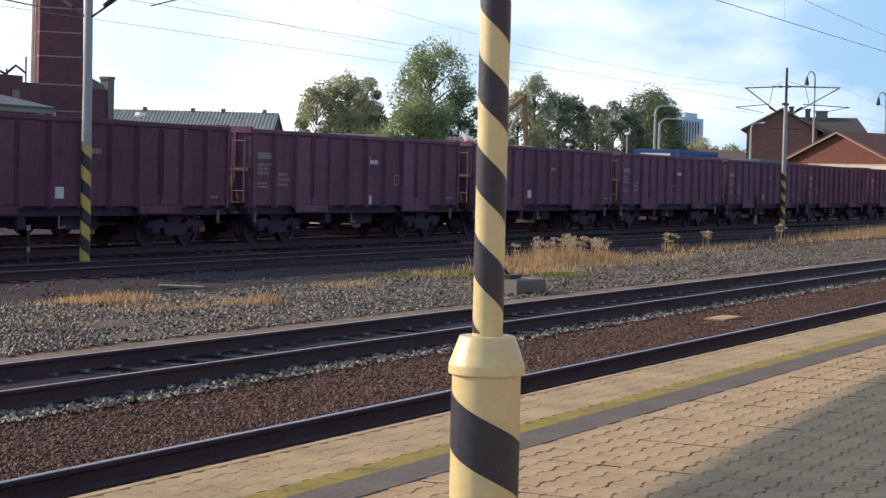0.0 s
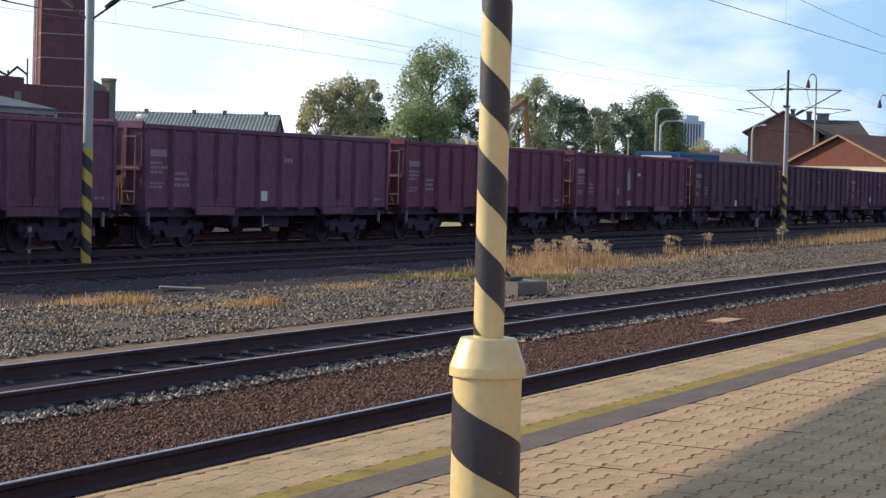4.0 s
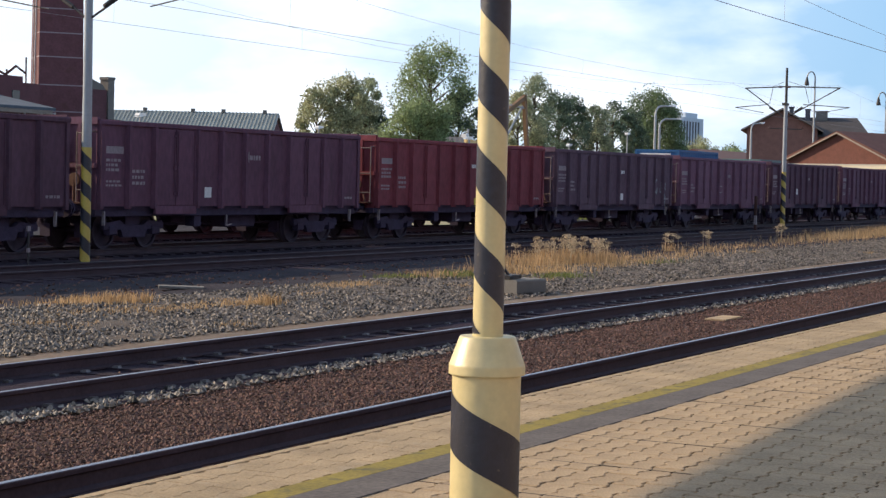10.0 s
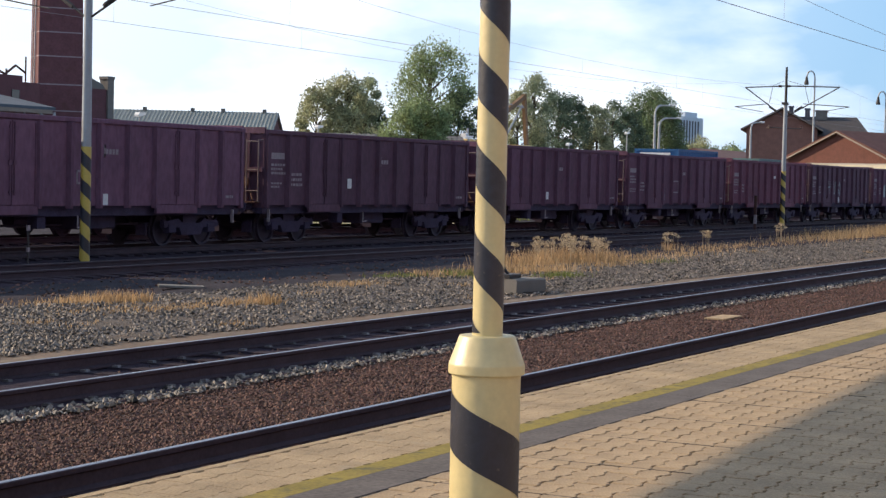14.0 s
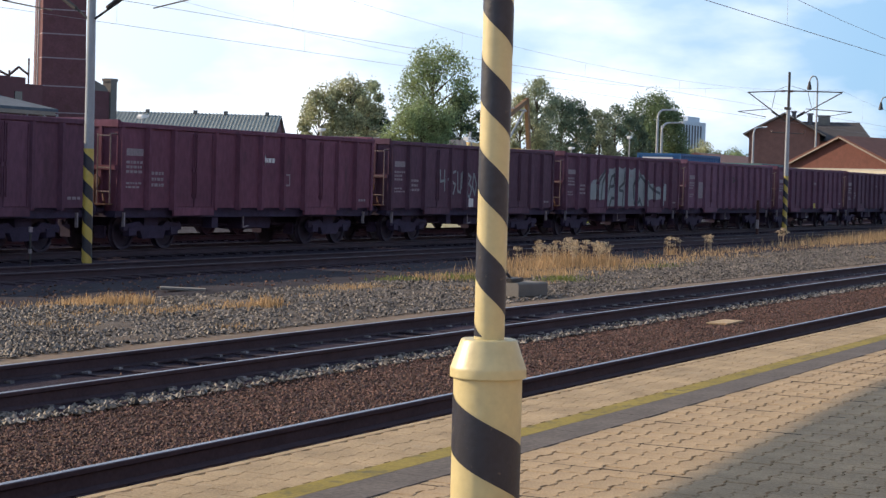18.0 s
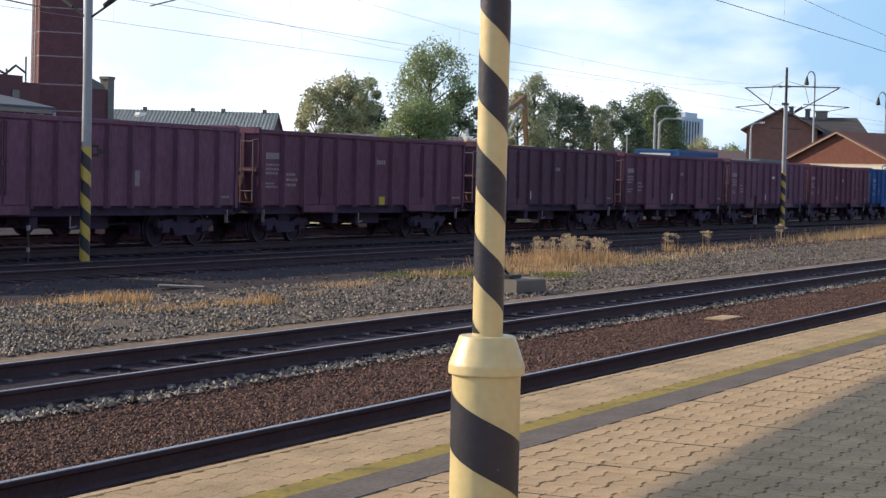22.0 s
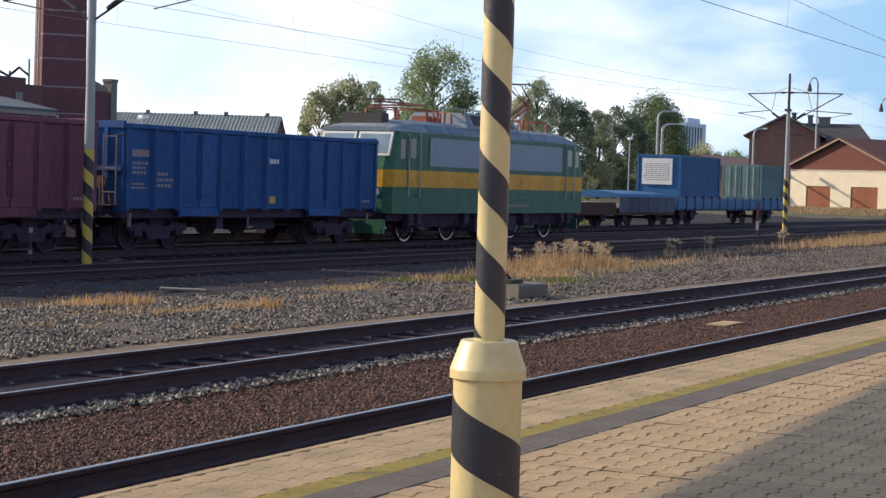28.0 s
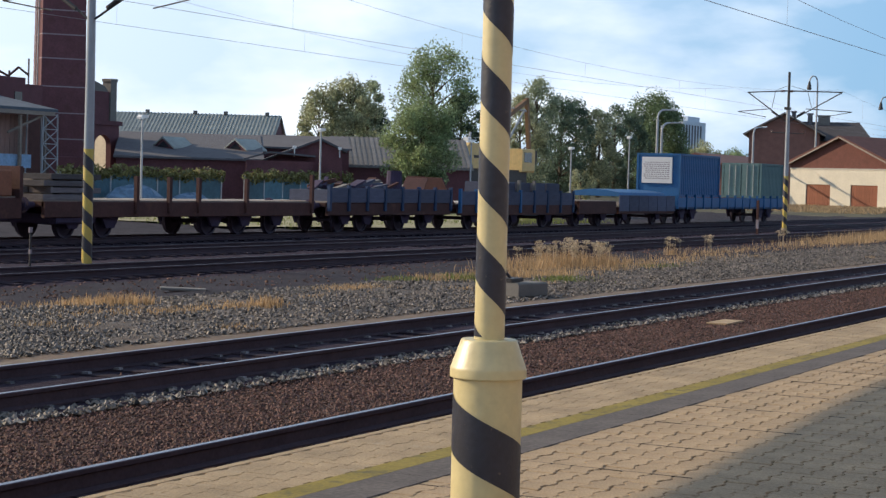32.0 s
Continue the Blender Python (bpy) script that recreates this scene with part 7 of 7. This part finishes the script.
def grass(name, spots, material, label, seed):
    """Tufts of thin blades. spots: x, y, spread along and across, height, number of blades."""
    r = random.Random(seed)
    sh = Shape()
    for x, y, sx, sy, h, n in spots:
        for _ in range(int(n * 0.75)):
            px, py = x + r.gauss(0, sx / 2), y + r.gauss(0, sy / 2)
            k = h * r.uniform(0.35, 1.0)
            a = r.uniform(0, 6.28)
            bend = k * r.uniform(0.1, 0.55)
            w = 0.009
            dx, dy = math.cos(a), math.sin(a)
            o = len(sh.v)
            sh.v += [(px - dy * w, py + dx * w, -0.2), (px + dy * w, py - dx * w, -0.2), (px + dx * bend * 0.4 + dy * w * 0.7, py + dy * bend * 0.4 - dx * w * 0.7, -0.2 + k * 0.6), (px + dx * bend * 0.4 - dy * w * 0.7, py + dy * bend * 0.4 + dx * w * 0.7, -0.2 + k * 0.6), (px + dx * bend, py + dy * bend, -0.2 + k)]
            sh.f += [(o, o + 1, o + 2, o + 3), (o + 3, o + 2, o + 4)]
    return solid(name, sh, material, label, "grass", kind="stuff")


DRY = [(22.9, 18.9, 0.9, 0.6, 0.1, 160), (23.8, 18.7, 0.8, 0.5, 0.16, 420), (24.3, 18.4, 0.5, 0.5, 0.24, 420), (22.6, 17.4, 1.2, 0.5, 0.09, 260), (23.8, 16.9, 1.4, 0.4, 0.1, 380), (25.2, 16.6, 0.8, 0.4, 0.14, 260), (25.6, 16.4, 0.25, 0.3, 0.26, 220),
       (31.1, 18.0, 1.2, 0.6, 0.12, 500), (36.0, 18.4, 1.2, 0.8, 0.18, 500), (38.5, 18.0, 1.0, 1.0, 0.3, 500), (40.0, 17.6, 1.6, 0.9, 0.22, 420), (42.5, 19.2, 1.4, 0.9, 0.4, 650), (44.6, 19.3, 1.4, 1.0, 0.5, 1100), (46.2, 18.8, 1.4, 0.9, 0.4, 600), (44.5, 17.8, 2.4, 0.8, 0.2, 350),
       (48.6, 18.2, 2.6, 1.0, 0.18, 260), (52.5, 18.8, 3.0, 1.0, 0.2, 240), (56.7, 19.2, 3.2, 1.2, 0.2, 240), (60.4, 20.2, 3.0, 1.0, 0.22, 200), (65.0, 19.9, 4.0, 1.4, 0.2, 220), (71.0, 20.3, 4.0, 1.4, 0.3, 320), (78.0, 20.6, 6.0, 1.4, 0.42, 900), (86.0, 20.9, 7.0, 1.4, 0.55, 1500), (95.0, 21.0, 8.0, 1.4, 0.6, 1600), (56.3, 20.4, 0.5, 0.3, 0.35, 100)]
for i in range(26):
    DRY.append((rnd.uniform(20, 62), rnd.uniform(14.3, 20.2), 0.5, 0.3, 0.1, 60))
grass("dry_grass", DRY, M_STRAW, "dry straw-coloured grass tufts on the gravel", 51)
grass("green_weeds", [(37.9, 16.4, 0.9, 0.5, 0.16, 500), (36.2, 18.1, 0.9, 0.6, 0.2, 400), (34.8, 18.9, 0.8, 0.5, 0.14, 260), (47.0, 17.5, 2.0, 0.5, 0.12, 260)], M_WEED, "low green weeds between the dry grass", 52)
umb = Shape()
ru = random.Random(3)
for i in range(26):
    x, y, z = ru.uniform(43, 46.8), ru.uniform(18.5, 20.2), ru.uniform(0.28, 0.52)
    umb.rod((x, y, -0.2), (x + ru.uniform(-0.06, 0.06), y, z), 0.008, 4)
    leaves(umb, 60, (x, y, z - 0.02), (0.14, 0.14, 0.07), 0.03, ru)
    leaves(umb, 30, (x + ru.uniform(-0.15, 0.15), y, z - 0.18), (0.12, 0.12, 0.12), 0.028, ru)
for x, y, z in ((56.2, 20.4, 0.28), (60.3, 20.6, 0.32), (70.2, 20.8, 0.38), (47.9, 19.4, 0.26)):
    for k in range(6):
        q = (x + ru.uniform(-0.3, 0.3), y + ru.uniform(-0.2, 0.2), z + ru.uniform(-0.15, 0.1))
        umb.rod((q[0], q[1], -0.2), q, 0.008, 4)
        leaves(umb, 40, q, (0.13, 0.13, 0.06), 0.033, ru)
solid("umbel_weeds", umb, M_UMBEL, "dry umbel weeds standing above the grass", "weeds", kind="stuff")
# green grass seen under the standing wagons
vg = Shape()
rv = random.Random(9)
for i in range(5000):
    x, y = rv.uniform(66, 104), rv.uniform(41, 54)
    k = rv.uniform(0.1, 0.32)
    o = len(vg.v)
    vg.v += [(x - 0.05, y, -0.25), (x + 0.05, y, -0.25), (x + rv.uniform(-0.1, 0.1), y + rv.uniform(-0.1, 0.1), k - 0.2)]
    vg.f.append((o, o + 1, o + 2))
solid("verge_grass", vg, M_WEED, "thin sunlit green grass behind the siding", "grass", kind="stuff")

bank = Shape()
rb = random.Random(19)
for i in range(5000):
    x, y = rb.uniform(172, 196), rb.uniform(42, 62)
    z = -0.3 + 0.65 * min(1.0, (x - 165) / 15)
    k = rb.uniform(0.08, 0.4)
    o = len(bank.v)
    bank.v += [(x, y - 0.05, z), (x, y + 0.05, z), (x + rb.uniform(-0.2, 0.2), y + rb.uniform(-0.2, 0.2), z + k)]
    bank.f.append((o, o + 1, o + 2))
solid("bank_grass", bank, M_STRAW, "dry tall grass on the bank before the goods shed", "grass", kind="stuff")

# unseen block added behind the camera: closes the place, sets the fill light
M_FILLBLOCK = mat("fill_block_grey", (0.29, 0.285, 0.35), 0.9, var=0.15, size=3, fine=6)
st = thing("unseen_fill_block", "unseen grey block added along the platform, tuned for fill light", "building", (0, -9.2, -0.3), kind="structure")
part("wall", Shape().box(-60, 110, -8, 0, 0, 8.5), M_FILLBLOCK, st)
part("roof", Shape().prism([(-8.8, 8.5), (0.8, 8.5), (-4, 12.5)], -61, 111), M_ROOFDK, st)


# ---- paving pieces last ----
pave(M_EDGE, 5.115, 4, 4.0, 60.0, lambda y: 0, lambda y: 0, "edge_paver", 0.3, 0.006)
pave(M_TAN, 4.13, 20, 4.0, 60.0, lambda y: 6.6 + (3.0 - y) * 0.3, lambda y: 14.0, "paver")
for i in range(50):
    part("slab_joint", shared("slab_joint", M_JOINT, lambda: Shape().box(-0.005, 0.005, 3.05, 4.13, -0.03, 0.0012)), None, platform, at=(5.8 + i * 1.0, 0, PLAT))

# plain slabs on the rest of the platform, under and behind the camera
field = Shape()
for i in range(60):
    for j in range(10):
        x, y = -14 + i, -8.9 + j
        field.box(x + 0.006, x + 0.994, y + 0.006, y + 0.994, PLAT - 0.055, PLAT + rnd.uniform(-0.003, 0.0))
for i in range(17):
    for j in range(3):
        x, y = -13.1 + i, 1.12 + j
        field.box(x + 0.006, x + 0.994, y + 0.006, y + 0.994, PLAT - 0.055, PLAT + rnd.uniform(-0.003, 0.0))
tagged(part("slab_field", field, M_TAN, platform), kind="stuff")


# ---- what moves ----
def motions():
    times = [i * 1.0 for i in range(33)]
    for ob, x in ROLLING:
        walk(ob, [(t, pose(x + run(t), TRAIN_Y, 0)) for t in times])
    # rolling wheels: about 50 degrees from row to row
    for ob, r in WHEELS:
        place = ob.location.copy()
        rows = []
        for i in range(961):
            t = i / FPS
            rows.append((t, pose(place.x, place.y, place.z, 0, math.degrees(run(t) / r) % 360, 0)))
        walk(ob, rows)


motions()
